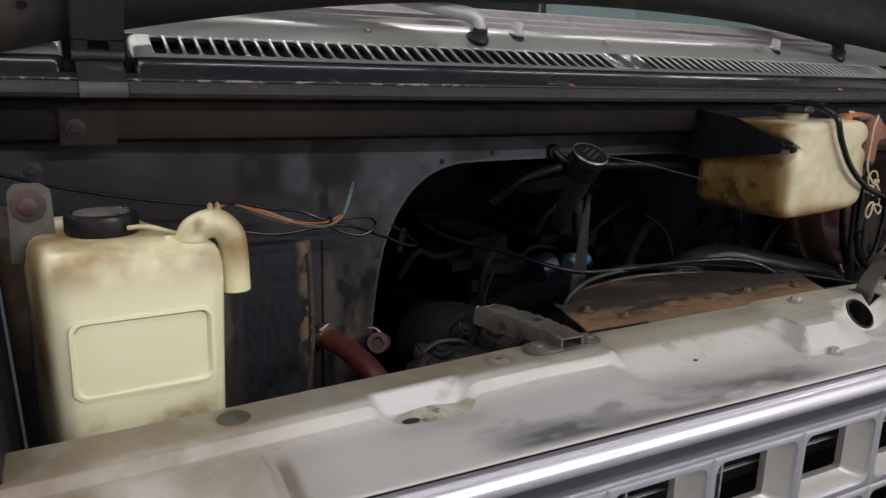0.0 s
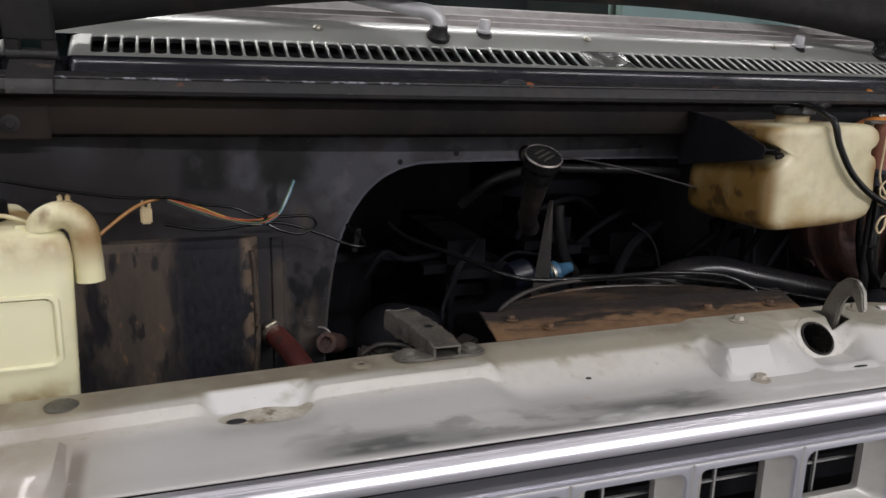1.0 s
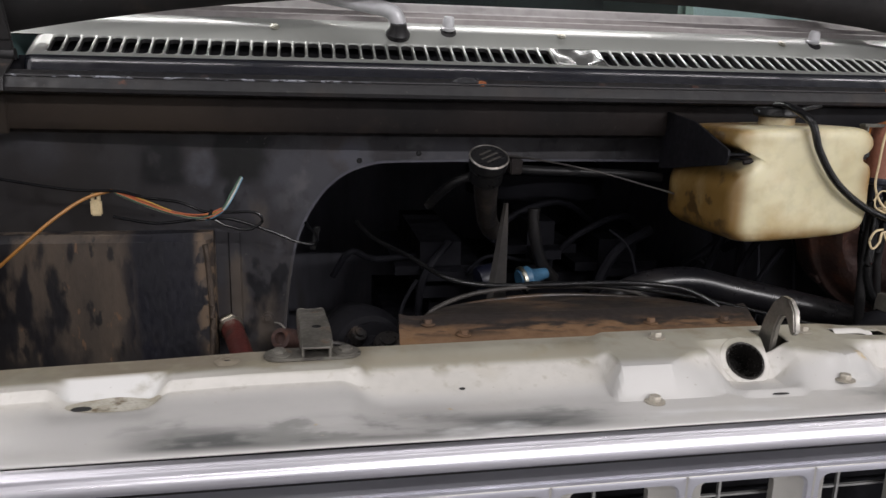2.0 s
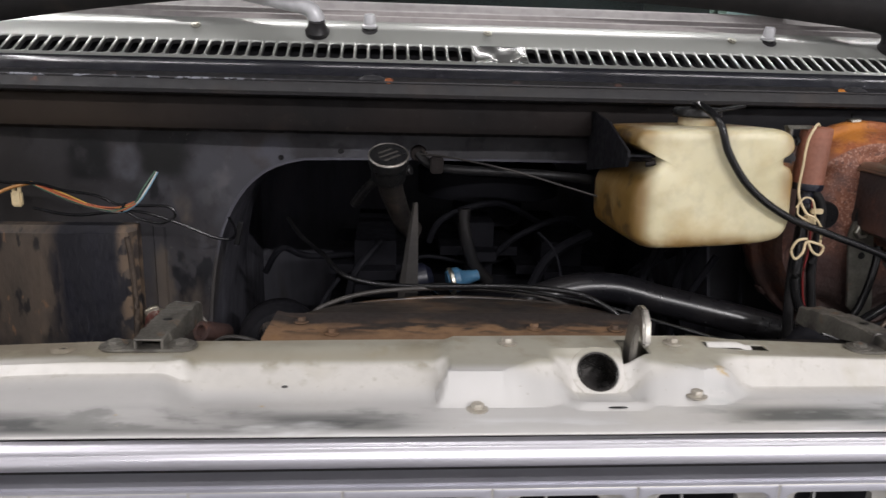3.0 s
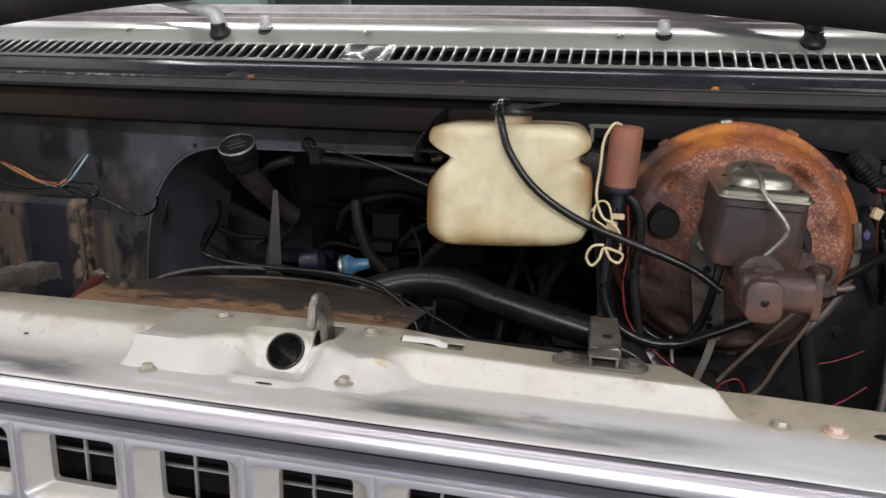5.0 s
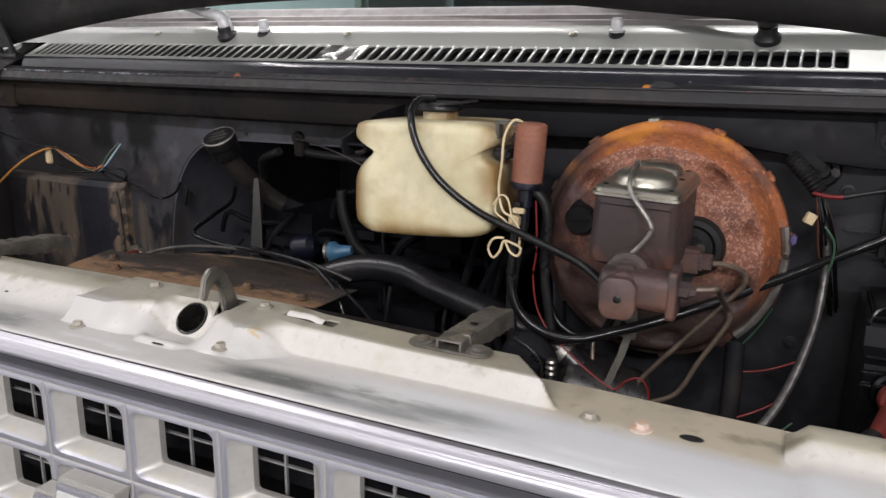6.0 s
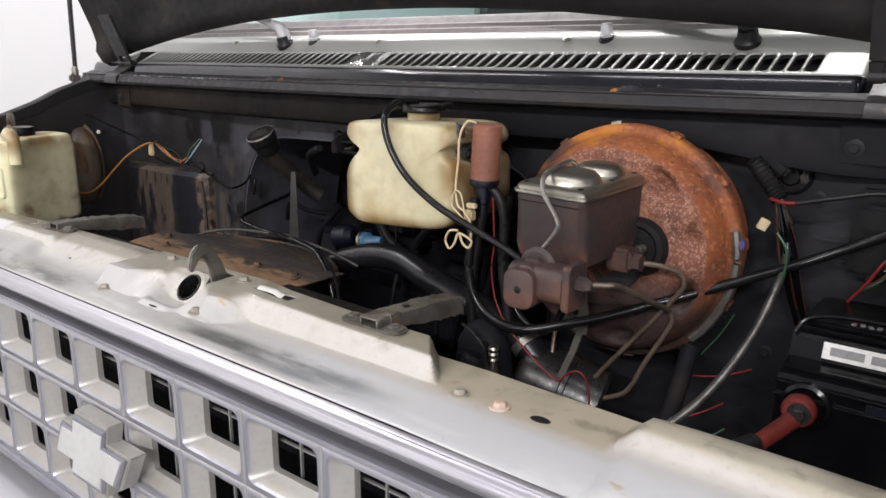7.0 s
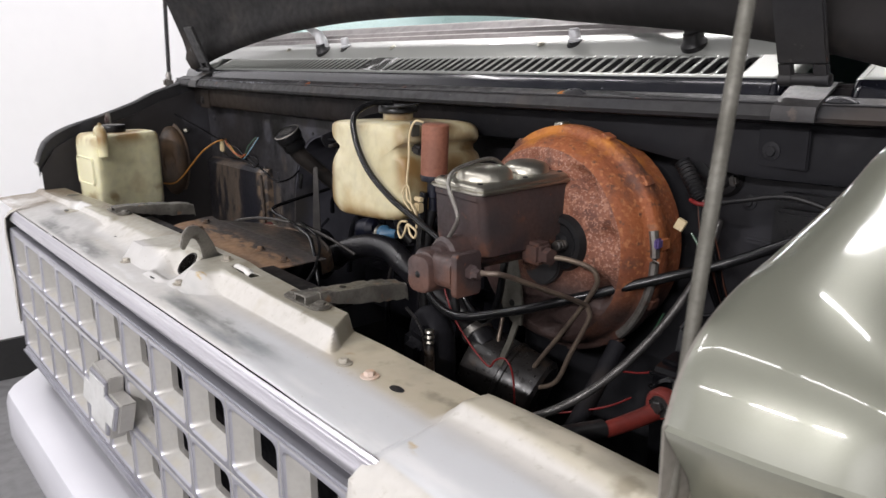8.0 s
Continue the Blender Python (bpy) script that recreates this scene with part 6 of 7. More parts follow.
cm = Matrix.Translation((-0.141, 0.259, 1.226)) @ Vector((0, -0.50, 0.86)).to_track_quat("Z", "Y").to_matrix().to_4x4()
fc = part("filler_cap", lathe([(0.020, -0.030), (0.0215, -0.028), (0.0215, -0.012), (0.0235, -0.010), (0.0245, -0.004), (0.0245, 0.004), (0.0225, 0.0065), (0.0, 0.007)], 36, cm), PLASTIC, engine, "black oil filler cap")
for k, w in enumerate((0.018, 0.026, 0.022)):
    part("mark", moved(box((0, 0.008 - 0.008 * k, 0.0072), (w, 0.0028, 0.0006), 0, 1, (0, 0, 0)), cm @ pose(0, 0, 0, 0, 0, 32)), OILY, fc)
part("ring", lathe([(0.0242, 0.0045), (0.0252, 0.006), (0.0235, 0.0075)], 36, cm), STEEL, fc)
part("brace", sheet([[(x0 + dx, y, z) for dx, y in ((-w, 0.296), (-w * 0.4, 0.290), (w, 0.296))] for x0, z, w in ((-0.106, 1.166, 0.003), (-0.108, 1.135, 0.006), (-0.113, 1.06, 0.012), (-0.116, 1.00, 0.015))], 0.002), mat("dark_grimy_brace", (0.055, 0.050, 0.046), (0.030, 0.028, 0.027), 26, (0.4, 0.6), 0.2, bump=0.12), engine, "grimy steel brace")
part("breather", merge(tube([(-0.10, 0.394, 1.218), (-0.085, 0.385, 1.205), (-0.06, 0.37, 1.20), (0.0, 0.365, 1.198), (0.08, 0.36, 1.195), (0.14, 0.36, 1.19)], 0.0065, 12, 6)), RUBBER, engine, "black breather hose")
part("spring_hose", tube([(-0.11, 0.36, 1.20), (-0.16, 0.38, 1.18), (-0.19, 0.42, 1.14)], 0.006, 10, 14, 0.0012), RUBBER, engine, "ribbed black hose")
part("clip", merge(box((-0.075, 0.372, 1.205), (0.018, 0.02, 0.022), 0.002), lathe([(0, 0.006), (0.010, 0.006), (0.012, 0)], 18, Matrix.Translation((-0.099, 0.398, 1.218)) @ pose(0, 0, 0, 90, 0, 0))), LEDGE, engine, "rusty hose clip on the firewall")
part("cable", tube([(-0.099, 0.388, 1.218), (-0.05, 0.37, 1.215), (0.03, 0.34, 1.202), (0.11, 0.31, 1.182), (0.15, 0.30, 1.172)], 0.0014, 6, 6), OILY, engine)
part("vacuum_hose", tube([(-0.03, 0.416, 1.136), (-0.028, 0.415, 1.10), (-0.012, 0.42, 1.05), (0.012, 0.43, 1.022)], 0.0095, 10, 6), RUBBER, engine, "black vacuum hose")
part("valve", merge(lathe([(0, 0), (0.017, 0), (0.021, 0.006), (0.021, 0.020), (0.013, 0.030), (0.009, 0.055), (0, 0.056)], 24, Matrix.Translation((-0.053, 0.40, 1.030)) @ pose(0, 0, 0, 0, 80, 10) @ Matrix.Scale(0.86, 4))), BLUE, engine, "small blue plastic valve")
part("valve", lathe([(0, 0), (0.02, 0), (0.022, 0.006), (0.022, 0.03), (0.012, 0.04), (0, 0.04)], 24, Matrix.Translation((-0.115, 0.40, 1.030)) @ pose(0, 0, 0, 0, 80, 10)), NAVY, engine, "dark blue plastic valve")
part("valve_ring", lathe([(0.0205, 0.002), (0.023, 0.004), (0.023, 0.009), (0.0205, 0.011)], 24, Matrix.Translation((-0.053, 0.40, 1.030)) @ pose(0, 0, 0, 0, 80, 10) @ Matrix.Scale(0.86, 4)), ZINC, engine)
for pts, r in (([(-0.24, 0.34, 0.93), (-0.235, 0.36, 1.00), (-0.21, 0.38, 1.04)], 0.003), ([(-0.2, 0.42, 0.92), (-0.195, 0.43, 1.02), (-0.15, 0.45, 1.08)], 0.006), ([(0.05, 0.40, 0.95), (0.09, 0.40, 1.06), (0.16, 0.42, 1.10)], 0.008), ([(0.2, 0.36, 0.92), (0.215, 0.36, 1.02), (0.25, 0.35, 1.12)], 0.006), ([(0.27, 0.34, 0.9), (0.265, 0.34, 1.04), (0.30, 0.33, 1.12)], 0.005), ([(0.235, 0.30, 0.93), (0.26, 0.30, 1.02), (0.30, 0.29, 1.10)], 0.005)):
    part("hose", tube(pts, r, 8, 6), DEEP, engine)

rng = random.Random(7)
for k in range(6):
    x, y = rng.uniform(0.10, 0.44), rng.uniform(0.27, 0.38)
    lean, z1 = rng.uniform(-0.07, 0.07), rng.uniform(1.03, 1.13)
    pts = [(x, y, 0.86), (x + 0.3 * lean, y + rng.uniform(-0.02, 0.02), 0.94), (x + 0.7 * lean + rng.uniform(-0.02, 0.02), y, 1.00), (x + lean, y + 0.02, z1), (x + 1.6 * lean, y + 0.05, z1 + rng.uniform(-0.02, 0.03))]
    part("hose", tube(pts, rng.choice((0.0018, 0.003, 0.0045, 0.007)), 8, 6), rng.choice((DIM_BLACK, DIM_BLACK, DEEP, DEEP)), engine)
for k in range(5):
    x, z = rng.uniform(-0.34, 0.28), rng.uniform(1.02, 1.12)
    pts = [(x, 0.46, z - 0.04), (x + rng.uniform(0.02, 0.06), 0.45, z), (x + rng.uniform(0.06, 0.14), 0.47, z + rng.uniform(-0.02, 0.03)), (x + 0.18, 0.52, z - 0.02)]
    part("hose", tube(pts, rng.choice((0.003, 0.005, 0.009)), 8, 6), DEEP, engine)
for x, y, z, r in ((-0.345, 0.285, 0.972, 0.017), (-0.30, 0.31, 0.985, 0.012), (-0.26, 0.29, 0.978, 0.020), (-0.37, 0.27, 0.955, 0.022)):
    part("fitting", lathe([(0, 0.012), (r * 0.5, 0.012), (r * 0.55, 0.008), (r * 0.9, 0.008), (r, 0.004), (r, -0.02), (0, -0.02)], 18, Matrix.Translation((x, y, z)) @ pose(0, 0, 0, rng.uniform(20, 80), 0, rng.uniform(-40, 40))), OIL_BLACK, engine)
part("accessory_bracket", merge(box((-0.315, 0.285, 0.955), (0.12, 0.05, 0.02), 0.004, 2, (10, 8, -12)), box((-0.24, 0.27, 0.97), (0.05, 0.03, 0.03), 0.004, 2, (0, -20, 20))), OILY, engine, "oily bracket on the engine front")

# ---- hoses, cables and wires ----
rad_hose = thing("radiator_hose", (0.12, 0.25, 1.0), "thick black rubber radiator hose over the shroud", "hose")
HOSE = [(0.000, 0.248, 1.012), (0.045, 0.265, 1.040), (0.100, 0.276, 1.056), (0.159, 0.275, 1.058), (0.215, 0.265, 1.046), (0.280, 0.257, 1.032), (0.354, 0.250, 1.015), (0.392, 0.245, 1.003), (0.425, 0.243, 0.978)]
part("hose", tube(HOSE, 0.0198, 20, 8), mat("dusty_hose_rubber", (0.008, 0.008, 0.010), (0.014, 0.013, 0.014), 22, (0.27, 0.30), spec=0.5, grain=0.0, spots=[((0.026, 0.025, 0.024), 14, 0.58, 0.76)]), rad_hose)
for a, b in ((HOSE[0], HOSE[1]), (HOSE[7], HOSE[8])):
    d = Vector(b) - Vector(a)
    part("clamp", lathe([(0.0212, -0.006), (0.0222, -0.005), (0.0222, 0.005), (0.0212, 0.006)], 24, Matrix.Translation(Vector(a) + d * 0.35) @ d.to_track_quat("Z", "Y").to_matrix().to_4x4()), STEEL, rad_hose, "steel hose clamp")
pipe("throttle_cable", "black throttle cable looping over the fan shroud", [(-0.290, 0.46, 1.11), (-0.267, 0.42, 1.093), (-0.227, 0.325, 1.088), (-0.193, 0.246, 1.081), (-0.143, 0.238, 1.072), (-0.07, 0.222, 1.075), (0.012, 0.185, 1.086), (0.078, 0.170, 1.083), (0.110, 0.158, 1.072), (0.132, 0.149, 1.056), (0.146, 0.144, 1.030), (0.152, 0.142, 1.005)], 0.0034, GLOSS_RUBBER, "cable")
pipe("bonnet_cable", "thin black cable over the fan shroud", [(-0.06, 0.30, 1.03), (-0.09, 0.25, 1.068), (-0.03, 0.225, 1.074), (0.04, 0.205, 1.072), (0.11, 0.17, 1.068), (0.18, 0.12, 1.060), (0.24, 0.07, 1.055), (0.30, 0.04, 1.052)], 0.0024, GLOSS_RUBBER, "cable")
pipe("overflow_tube", "thin grey overflow tube over the shroud", [(-0.235, 0.17, 1.048), (-0.215, 0.185, 1.062), (-0.16, 0.21, 1.071), (-0.07, 0.232, 1.070), (0.03, 0.235, 1.063), (0.09, 0.25, 1.042)], 0.0028, OILY, "tube")
pipe("battery_cable", "thick black battery cable across the bay", [(0.356, 0.19, 1.19), (0.354, 0.186, 1.138), (0.353, 0.185, 1.088), (0.368, 0.185, 1.056), (0.398, 0.185, 1.039), (0.434, 0.187, 1.037), (0.472, 0.205, 1.046), (0.52, 0.225, 1.062), (0.57, 0.250, 1.082), (0.615, 0.278, 1.10), (0.66, 0.31, 1.118), (0.705, 0.345, 1.136), (0.76, 0.36, 1.165), (0.82, 0.36, 1.20), (0.87, 0.37, 1.23)], 0.0060, GLOSS_RUBBER, "cable")
pipe("ground_cable", "black ground cable under the booster", [(0.378, 0.232, 1.19), (0.376, 0.231, 1.125), (0.383, 0.229, 1.075), (0.396, 0.228, 1.044), (0.416, 0.226, 1.029), (0.437, 0.224, 1.025), (0.456, 0.222, 1.037), (0.468, 0.222, 1.062), (0.476, 0.222, 1.10), (0.48, 0.225, 1.13)], 0.0050, GLOSS_RUBBER, "cable")
solo("speedometer_cable", tube([(0.672, 0.385, 1.175), (0.684, 0.345, 1.14), (0.685, 0.315, 1.11), (0.679, 0.262, 1.066), (0.662, 0.20, 1.022), (0.64, 0.14, 0.996), (0.61, 0.09, 0.985)], 0.0044, 10, 70, 0.0005), mat("grey_wound_cable", (0.13, 0.125, 0.12), (0.06, 0.058, 0.056), 60, (0.28, 0.4), 0.6, bump=0.1), "grey wound speedometer cable down to the shelf", "cable")
pipe("steering_shaft", "dark steel shaft below the booster", [(0.60, 0.30, 1.02), (0.605, 0.22, 0.94), (0.61, 0.12, 0.86)], 0.011, DIM_BLACK, "shaft", 4)

blower = thing("steering_pump", (0.43, 0.15, 0.90), "dark oily steering pump under the master cylinder", "pump")
pump_m = Matrix.Translation((0.440, 0.262, 0.938)) @ pose(0, 0, 0, 70, 0, -70)
part("body", merge(lathe([(0, -0.06), (0.045, -0.06), (0.05, -0.055), (0.05, 0.04), (0.045, 0.05), (0.03, 0.055), (0, 0.055)], 32, pump_m), lathe([(0.0495, -0.012), (0.052, -0.010), (0.052, -0.004), (0.0495, -0.002)], 32, pump_m)), OIL_BLACK, blower)
part("housing", merge(tube([(0.362, 0.182, 0.990), (0.366, 0.182, 1.006), (0.376, 0.182, 1.016), (0.388, 0.182, 1.008), (0.395, 0.180, 0.985), (0.396, 0.178, 0.93)], (0.020, 0.026), 18, 6), box((0.376, 0.168, 0.985), (0.045, 0.05, 0.05), 0.014, 3, (10, 15, 8)), box((0.398, 0.160, 1.012), (0.020, 0.018, 0.012), 0.004, 2, (0, 35, 10))), DIM_BLACK, blower, "rounded oily black elbow housing")
part("stem", lathe([(0.0065, -0.06), (0.0065, 0.0), (0.004, 0.004), (0.004, 0.02)], 12, Matrix.Translation((0.4174, 0.1485, 1.0))), OIL_BLACK, blower)
part("bracket", tube([(0.372, 0.146, 1.042), (0.392, 0.144, 1.034), (0.405, 0.146, 1.018), (0.408, 0.150, 0.99)], 0.0022, 8, 5), OIL_BLACK, blower)
part("fitting", merge(*[lathe([(0, 0), (0.0056, 0), (0.0066, 0.002), (0.0056, 0.005), (0, 0.005)], 16, Matrix.Translation((0.4174, 0.1485, 1.004 + 0.007 * k))) for k in range(3)]), ZINC, blower, "bright banjo fitting")

# heater box and blower duct at the far end of the firewall
hbox = thing("heater_box", (-0.60, 0.38, 0.80), "dark heater box with rusty brown runs and a black stain", "heater box")
outline = [(-0.80, 0.410), (-0.80, 0.378), (-0.79, 0.368), (-0.60, 0.364), (-0.515, 0.366), (-0.497, 0.372), (-0.488, 0.384), (-0.486, 0.410)]
HEATER = mat("rust_run_black_box", (0.098, 0.074, 0.056), (0.056, 0.045, 0.037), 9, (0.4, 0.6), bump=0.2, fine=14, spots=[((0.125, 0.094, 0.068), 13, 0.55, 0.70), ((0.022, 0.019, 0.019), 12, 0.54, 0.66), ((0.018, 0.016, 0.016), 45, 0.60, 0.66), ((0.14, 0.085, 0.052), 70, 0.66, 0.72)], stretch=(1.4, 1, 0.55))
stains(HEATER, [((0.008, 0.008, 0.013), (-0.605, -0.580, -0.515, -0.496), 18, (0.20, 0.26), (1, 1, 0.35), 0.5, "X"), ((0.008, 0.008, 0.012), (-0.62, -0.585, -0.505, -0.47), 26, (0.50, 0.54), (1, 1, 0.30), 4.5, "X"),
                ((0.012, 0.011, 0.013), (-0.80, -0.79, -0.660, -0.640), 22, (0.46, 0.54), (1, 1, 0.30), 7.5, "X"), ((0.135, 0.095, 0.064), (-0.515, -0.502, -0.486, -0.478), 60, (0.46, 0.54), (1, 1, 0.7), 2.5, "X"),
                ((0.018, 0.016, 0.016), (0.7, 0.75, 0.93, 1.0), 30, (0.46, 0.58), (1, 1, 0.5), 5.5, "Z")])
part("body", loft([[(x, y, z) for x, y in outline] for z in (0.80, 1.105)] + [[(x * 0.995 - 0.003, 0.386 + (y - 0.386) * 0.75 + 0.006, 1.114) for x, y in outline]]), HEATER, hbox, sharp=30)
part("seam", tube([(-0.497, 0.3705, 1.10), (-0.494, 0.3725, 1.06), (-0.492, 0.3725, 0.98), (-0.50, 0.370, 0.90)], 0.004, 8, 5), mat("crumbling_sealant", (0.075, 0.055, 0.04), (0.045, 0.033, 0.026), 60, (0.6, 0.8), bump=0.4), hbox, "crumbling brown sealant along the edge")
duct = thing("blower_duct", (-0.80, 0.30, 1.08), "dark rust-brown blower duct behind the coolant bottle", "duct")
DUCT = mat("rust_brown_housing", (0.11, 0.072, 0.046), (0.040, 0.029, 0.022), 16, (0.45, 0.65), bump=0.2, spots=[((0.19, 0.115, 0.06), 14, 0.58, 0.72), ((0.020, 0.016, 0.014), 11, 0.56, 0.66)], stretch=(1, 1, 0.5))
part("disc", lathe([(0, 0.020), (0.012, 0.020), (0.016, 0.024), (0.028, 0.024), (0.036, 0.020), (0.041, 0.012), (0.043, 0.0), (0.047, -0.002), (0.047, -0.006), (0, -0.006)], 40, Matrix.Translation((-0.842, 0.290, 1.105)) @ pose(0, 0, 0, 90, 0, 58) @ Matrix.Diagonal((1, 2.2, 1, 1))), DUCT, duct)
part("stud", lathe([(0, 0.012), (0.004, 0.012), (0.0055, 0.009), (0.0055, 0)], 12, Matrix.Translation((-0.838, 0.336, 1.185)) @ pose(0, 0, 0, 90, 0, 55)), ZINC, duct)

red_hose = thing("heater_hose", (-0.44, 0.33, 0.95), "faded red heater hose with a bright clamp", "hose")
part("hose", tube([(-0.470, 0.388, 0.978), (-0.461, 0.35, 0.976), (-0.451, 0.31, 0.970), (-0.442, 0.272, 0.957), (-0.434, 0.245, 0.93)], 0.0145, 14, 5), mat("faded_red_hose", (0.115, 0.020, 0.014), (0.060, 0.013, 0.011), 24, (0.45, 0.6), bump=0.08, spots=[((0.04, 0.020, 0.016), 40, 0.56, 0.70)]), red_hose)
part("clamp", merge(lathe([(0.0155, -0.006), (0.0168, -0.005), (0.0168, 0.005), (0.0155, 0.006)], 24, Matrix.Translation((-0.469, 0.384, 0.9765)) @ Vector((-0.25, 0.90, 0.30)).to_track_quat("Z", "Y").to_matrix().to_4x4()), box((-0.474, 0.380, 0.992), (0.02, 0.010, 0.009), 0.002, 2, (0, -20, 20))), ZINC, red_hose, "bright steel worm clamp")

loom = thing("wiring_loom", (-0.53, 0.33, 1.15), "loose bundle of coloured wires hanging on the firewall", "wiring")
base = [(-0.595, 0.335, 1.176), (-0.56, 0.332, 1.162), (-0.525, 0.328, 1.150), (-0.49, 0.325, 1.146), (-0.468, 0.326, 1.155), (-0.455, 0.333, 1.175), (-0.444, 0.345, 1.195)]
for k, col in enumerate(("orange", "red", "white", "green", "orange", "blue", "orange", "yellow", "brown")):
    off = Vector((0.0012 * math.cos(k), 0.002 * (k % 3) - 0.003, 0.0022 * math.sin(2.1 * k)))
    last = base[:-2] if col in ("orange", "yellow", "red", "brown") else base
    part("wire", tube([Vector(p) + off * (1 + 0.8 * (i % 2)) for i, p in enumerate(last)], 0.0011, 6, 6), WIRE[col], loom)
part("wire", tube([(-0.86, 0.30, 1.235), (-0.768, 0.33, 1.203), (-0.654, 0.332, 1.181), (-0.593, 0.332, 1.178), (-0.56, 0.33, 1.170), (-0.52, 0.33, 1.164), (-0.49, 0.329, 1.152), (-0.46, 0.329, 1.151), (-0.428, 0.33, 1.150), (-0.420, 0.331, 1.138), (-0.438, 0.330, 1.128), (-0.465, 0.329, 1.134), (-0.485, 0.329, 1.146)], 0.0019, 8, 8), WIRE["black"], loom, "long black wire with a loop")
part("wire", tube([(-0.60, 0.332, 1.146), (-0.55, 0.328, 1.138), (-0.50, 0.328, 1.142), (-0.46, 0.330, 1.142), (-0.41, 0.336, 1.124), (-0.375, 0.340, 1.108), (-0.352, 0.346, 1.104), (-0.352, 0.375, 1.110), (-0.365, 0.400, 1.122)], 0.0021, 8, 8), WIRE["black"], loom)
part("wire", tube([(-0.60, 0.338, 1.178), (-0.63, 0.325, 1.170), (-0.665, 0.305, 1.146), (-0.705, 0.29, 1.11), (-0.74, 0.278, 1.078), (-0.772, 0.265, 1.058), (-0.80, 0.24, 1.060), (-0.82, 0.225, 1.068)], 0.0021, 8, 6), WIRE["amber"], loom, "orange wire towards the bottle")
part("tie", box((-0.484, 0.327, 1.149), (0.005, 0.010, 0.012), 0.001, 1, (0, 30, 0)), WIRE["black"], loom)
part("connector", merge(box((-0.620, 0.336, 1.157), (0.013, 0.008, 0.020), 0.002), box((-0.6235, 0.336, 1.170), (0.004, 0.005, 0.010), 0.001), box((-0.6165, 0.336, 1.170), (0.004, 0.005, 0.010), 0.001)), WIRE["cream"], loom, "small white plug")
part("clip", box((-0.352, 0.398, 1.10), (0.008, 0.006, 0.034), 0.001, 1, (0, 12, 0)), PLASTIC, loom)

harness = thing("fuse_harness", (0.70, 0.36, 1.12), "dark wiring harness with split conduit beside the booster", "wiring")
part("conduit", tube([(0.655, 0.36, 1.225), (0.675, 0.352, 1.205), (0.692, 0.348, 1.185)], 0.0085, 12, 12, 0.0018), RUBBER, harness, "ribbed black conduit")
part("plug", merge(box((0.678, 0.37, 1.222), (0.034, 0.014, 0.018), 0.004, 2, (0, 35, 0))), PLASTIC, harness)
for k, col in enumerate(("black", "brown", "black", "black", "brown", "black", "black", "black", "brown", "black")):
    ox, oz = 0.006 * math.cos(2.4 * k), 0.006 * math.sin(2.4 * k)
    part("wire", tube([(0.690 + 0.4 * ox, 0.347, 1.188 + 0.4 * oz), (0.699 + ox, 0.346 + 0.5 * oz, 1.158 + oz), (0.706 + 1.5 * ox, 0.350 + oz, 1.125 + 1.3 * oz), (0.713 + 1.2 * ox, 0.356 + oz, 1.090 + 1.6 * oz), (0.722 + ox, 0.372, 1.045 + 2.0 * oz)], 0.0017, 6, 6), WIRE[col], harness)
part("red_lead", tube([(0.685, 0.335, 1.187), (0.70, 0.325, 1.186), (0.715, 0.322, 1.187)], 0.0024, 8, 4), WIRE["red"], harness)
part("wire", tube([(0.715, 0.322, 1.187), (0.75, 0.325, 1.196), (0.80, 0.335, 1.205), (0.85, 0.35, 1.190)], 0.0026, 8, 6), RUBBER, harness)
part("white_plug", box((0.684, 0.320, 1.160), (0.011, 0.008, 0.013), 0.001, 1, (0, 25, 20)), WIRE["cream"], harness, "small white plug")
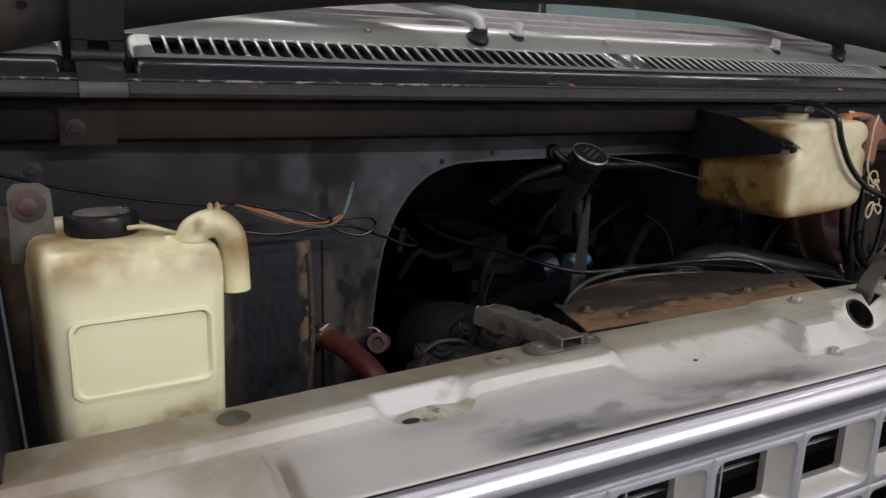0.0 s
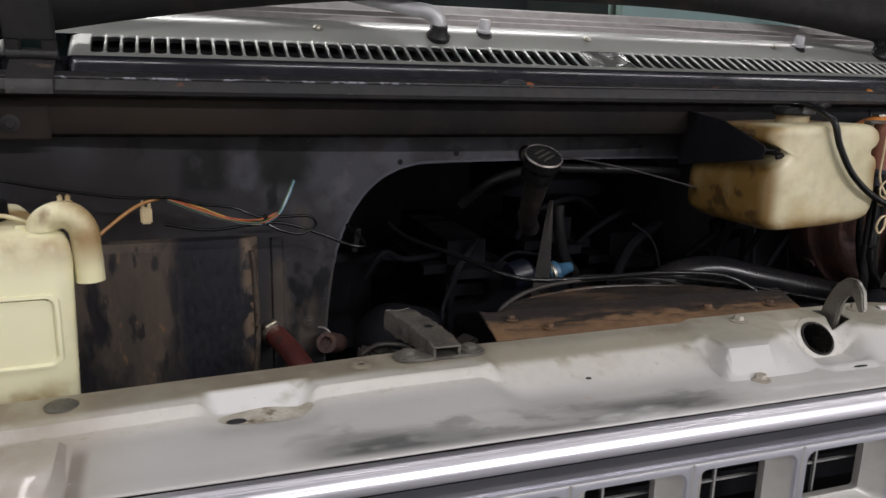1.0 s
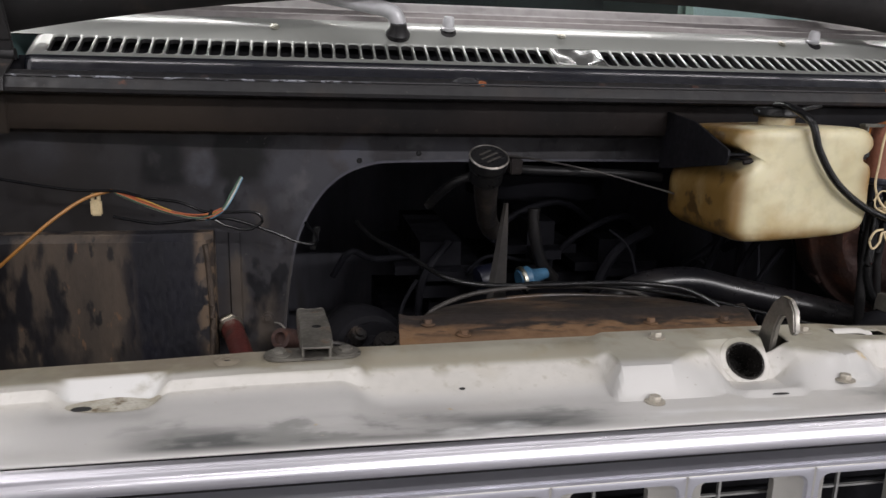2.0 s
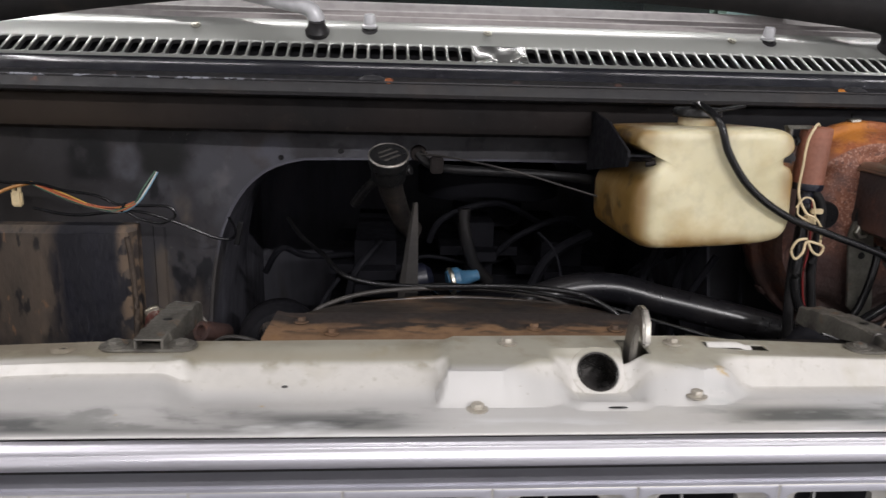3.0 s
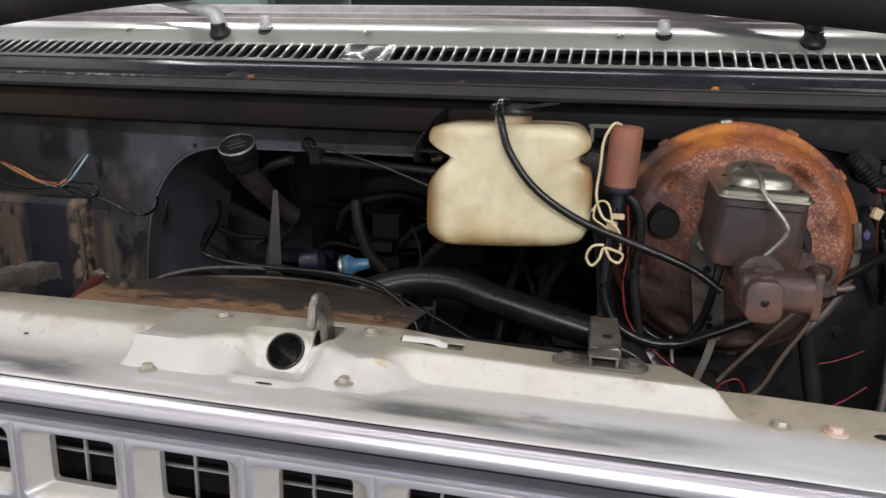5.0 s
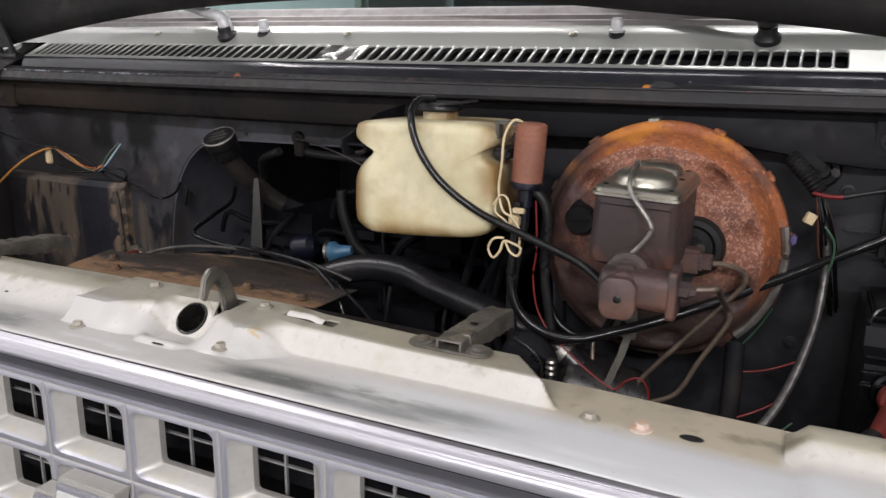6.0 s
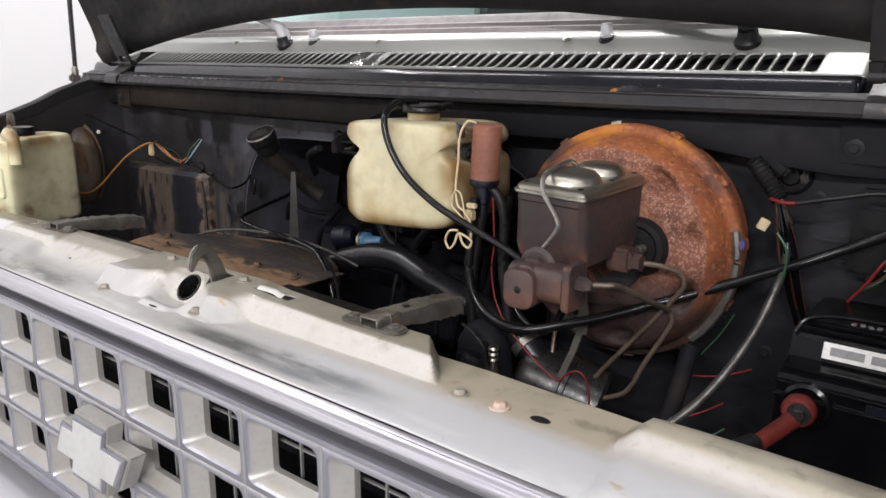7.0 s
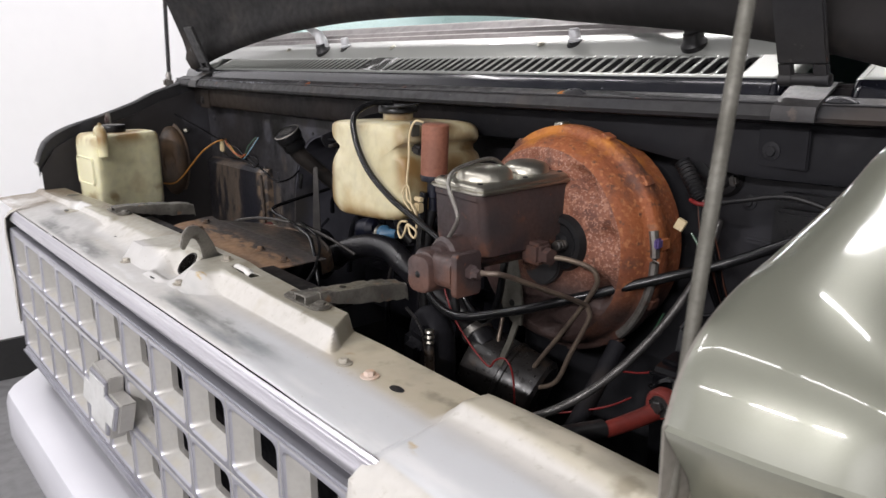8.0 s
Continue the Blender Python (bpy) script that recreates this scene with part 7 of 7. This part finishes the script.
part("wire", tube([(0.70, 0.318, 1.153), (0.712, 0.318, 1.135), (0.712, 0.32, 1.11), (0.705, 0.32, 1.085)], 0.0014, 6, 6), WIRE["green"], harness)
for ob in harness.children:
    ob.data.transform(Matrix.Translation((-0.022, 0, 0.018)))
for k, col in enumerate(("green", "brown", "black", "black", "brown")):
    part("wire", tube([(0.84, 0.36, 1.21 - 0.004 * k), (0.806, 0.345, 1.18), (0.795 - 0.003 * k, 0.338, 1.15), (0.782 + 0.004 * math.sin(3 * k), 0.336, 1.130 + 0.003 * k), (0.765, 0.342 + 0.004 * k, 1.116 + 0.002 * k)], 0.0013, 6, 6), WIRE[col], harness)
part("wire", tube([(0.82, 0.345, 1.185), (0.786, 0.33, 1.155), (0.772, 0.33, 1.129), (0.754, 0.335, 1.102)], 0.0016, 6, 5), WIRE["red"], harness, "red wire")
part("junction_box", merge(box((0.79, 0.385, 1.17), (0.10, 0.03, 0.10), 0.008, 2), box((0.79, 0.366, 1.19), (0.08, 0.012, 0.03), 0.004, 2)), PLASTIC, harness, "black junction box on the firewall")
for k, (pts, col) in enumerate((([(0.372, 0.206, 1.19), (0.376, 0.205, 1.135), (0.373, 0.205, 1.101), (0.378, 0.205, 1.066), (0.388, 0.204, 1.045), (0.400, 0.200, 1.034), (0.420, 0.196, 1.018), (0.447, 0.195, 0.998), (0.472, 0.195, 0.983), (0.483, 0.195, 0.981), (0.492, 0.195, 0.992), (0.506, 0.196, 0.999), (0.515, 0.198, 0.992), (0.519, 0.200, 0.978), (0.520, 0.202, 0.955), (0.519, 0.204, 0.92)], "red"), ([(0.60, 0.30, 0.985), (0.635, 0.305, 0.992), (0.67, 0.31, 1.008)], "red"), ([(0.58, 0.22, 0.945), (0.63, 0.24, 0.965), (0.66, 0.25, 0.985)], "red"), ([(0.60, 0.22, 0.94), (0.64, 0.21, 0.945), (0.67, 0.23, 0.965)], "green"), ([(0.60, 0.34, 1.0), (0.62, 0.34, 1.03), (0.635, 0.34, 1.06)], "green"))):
    pipe("loose_wire", "thin loose " + col + " wire low in the bay", pts, 0.0012, WIRE[col], "wire", 6)
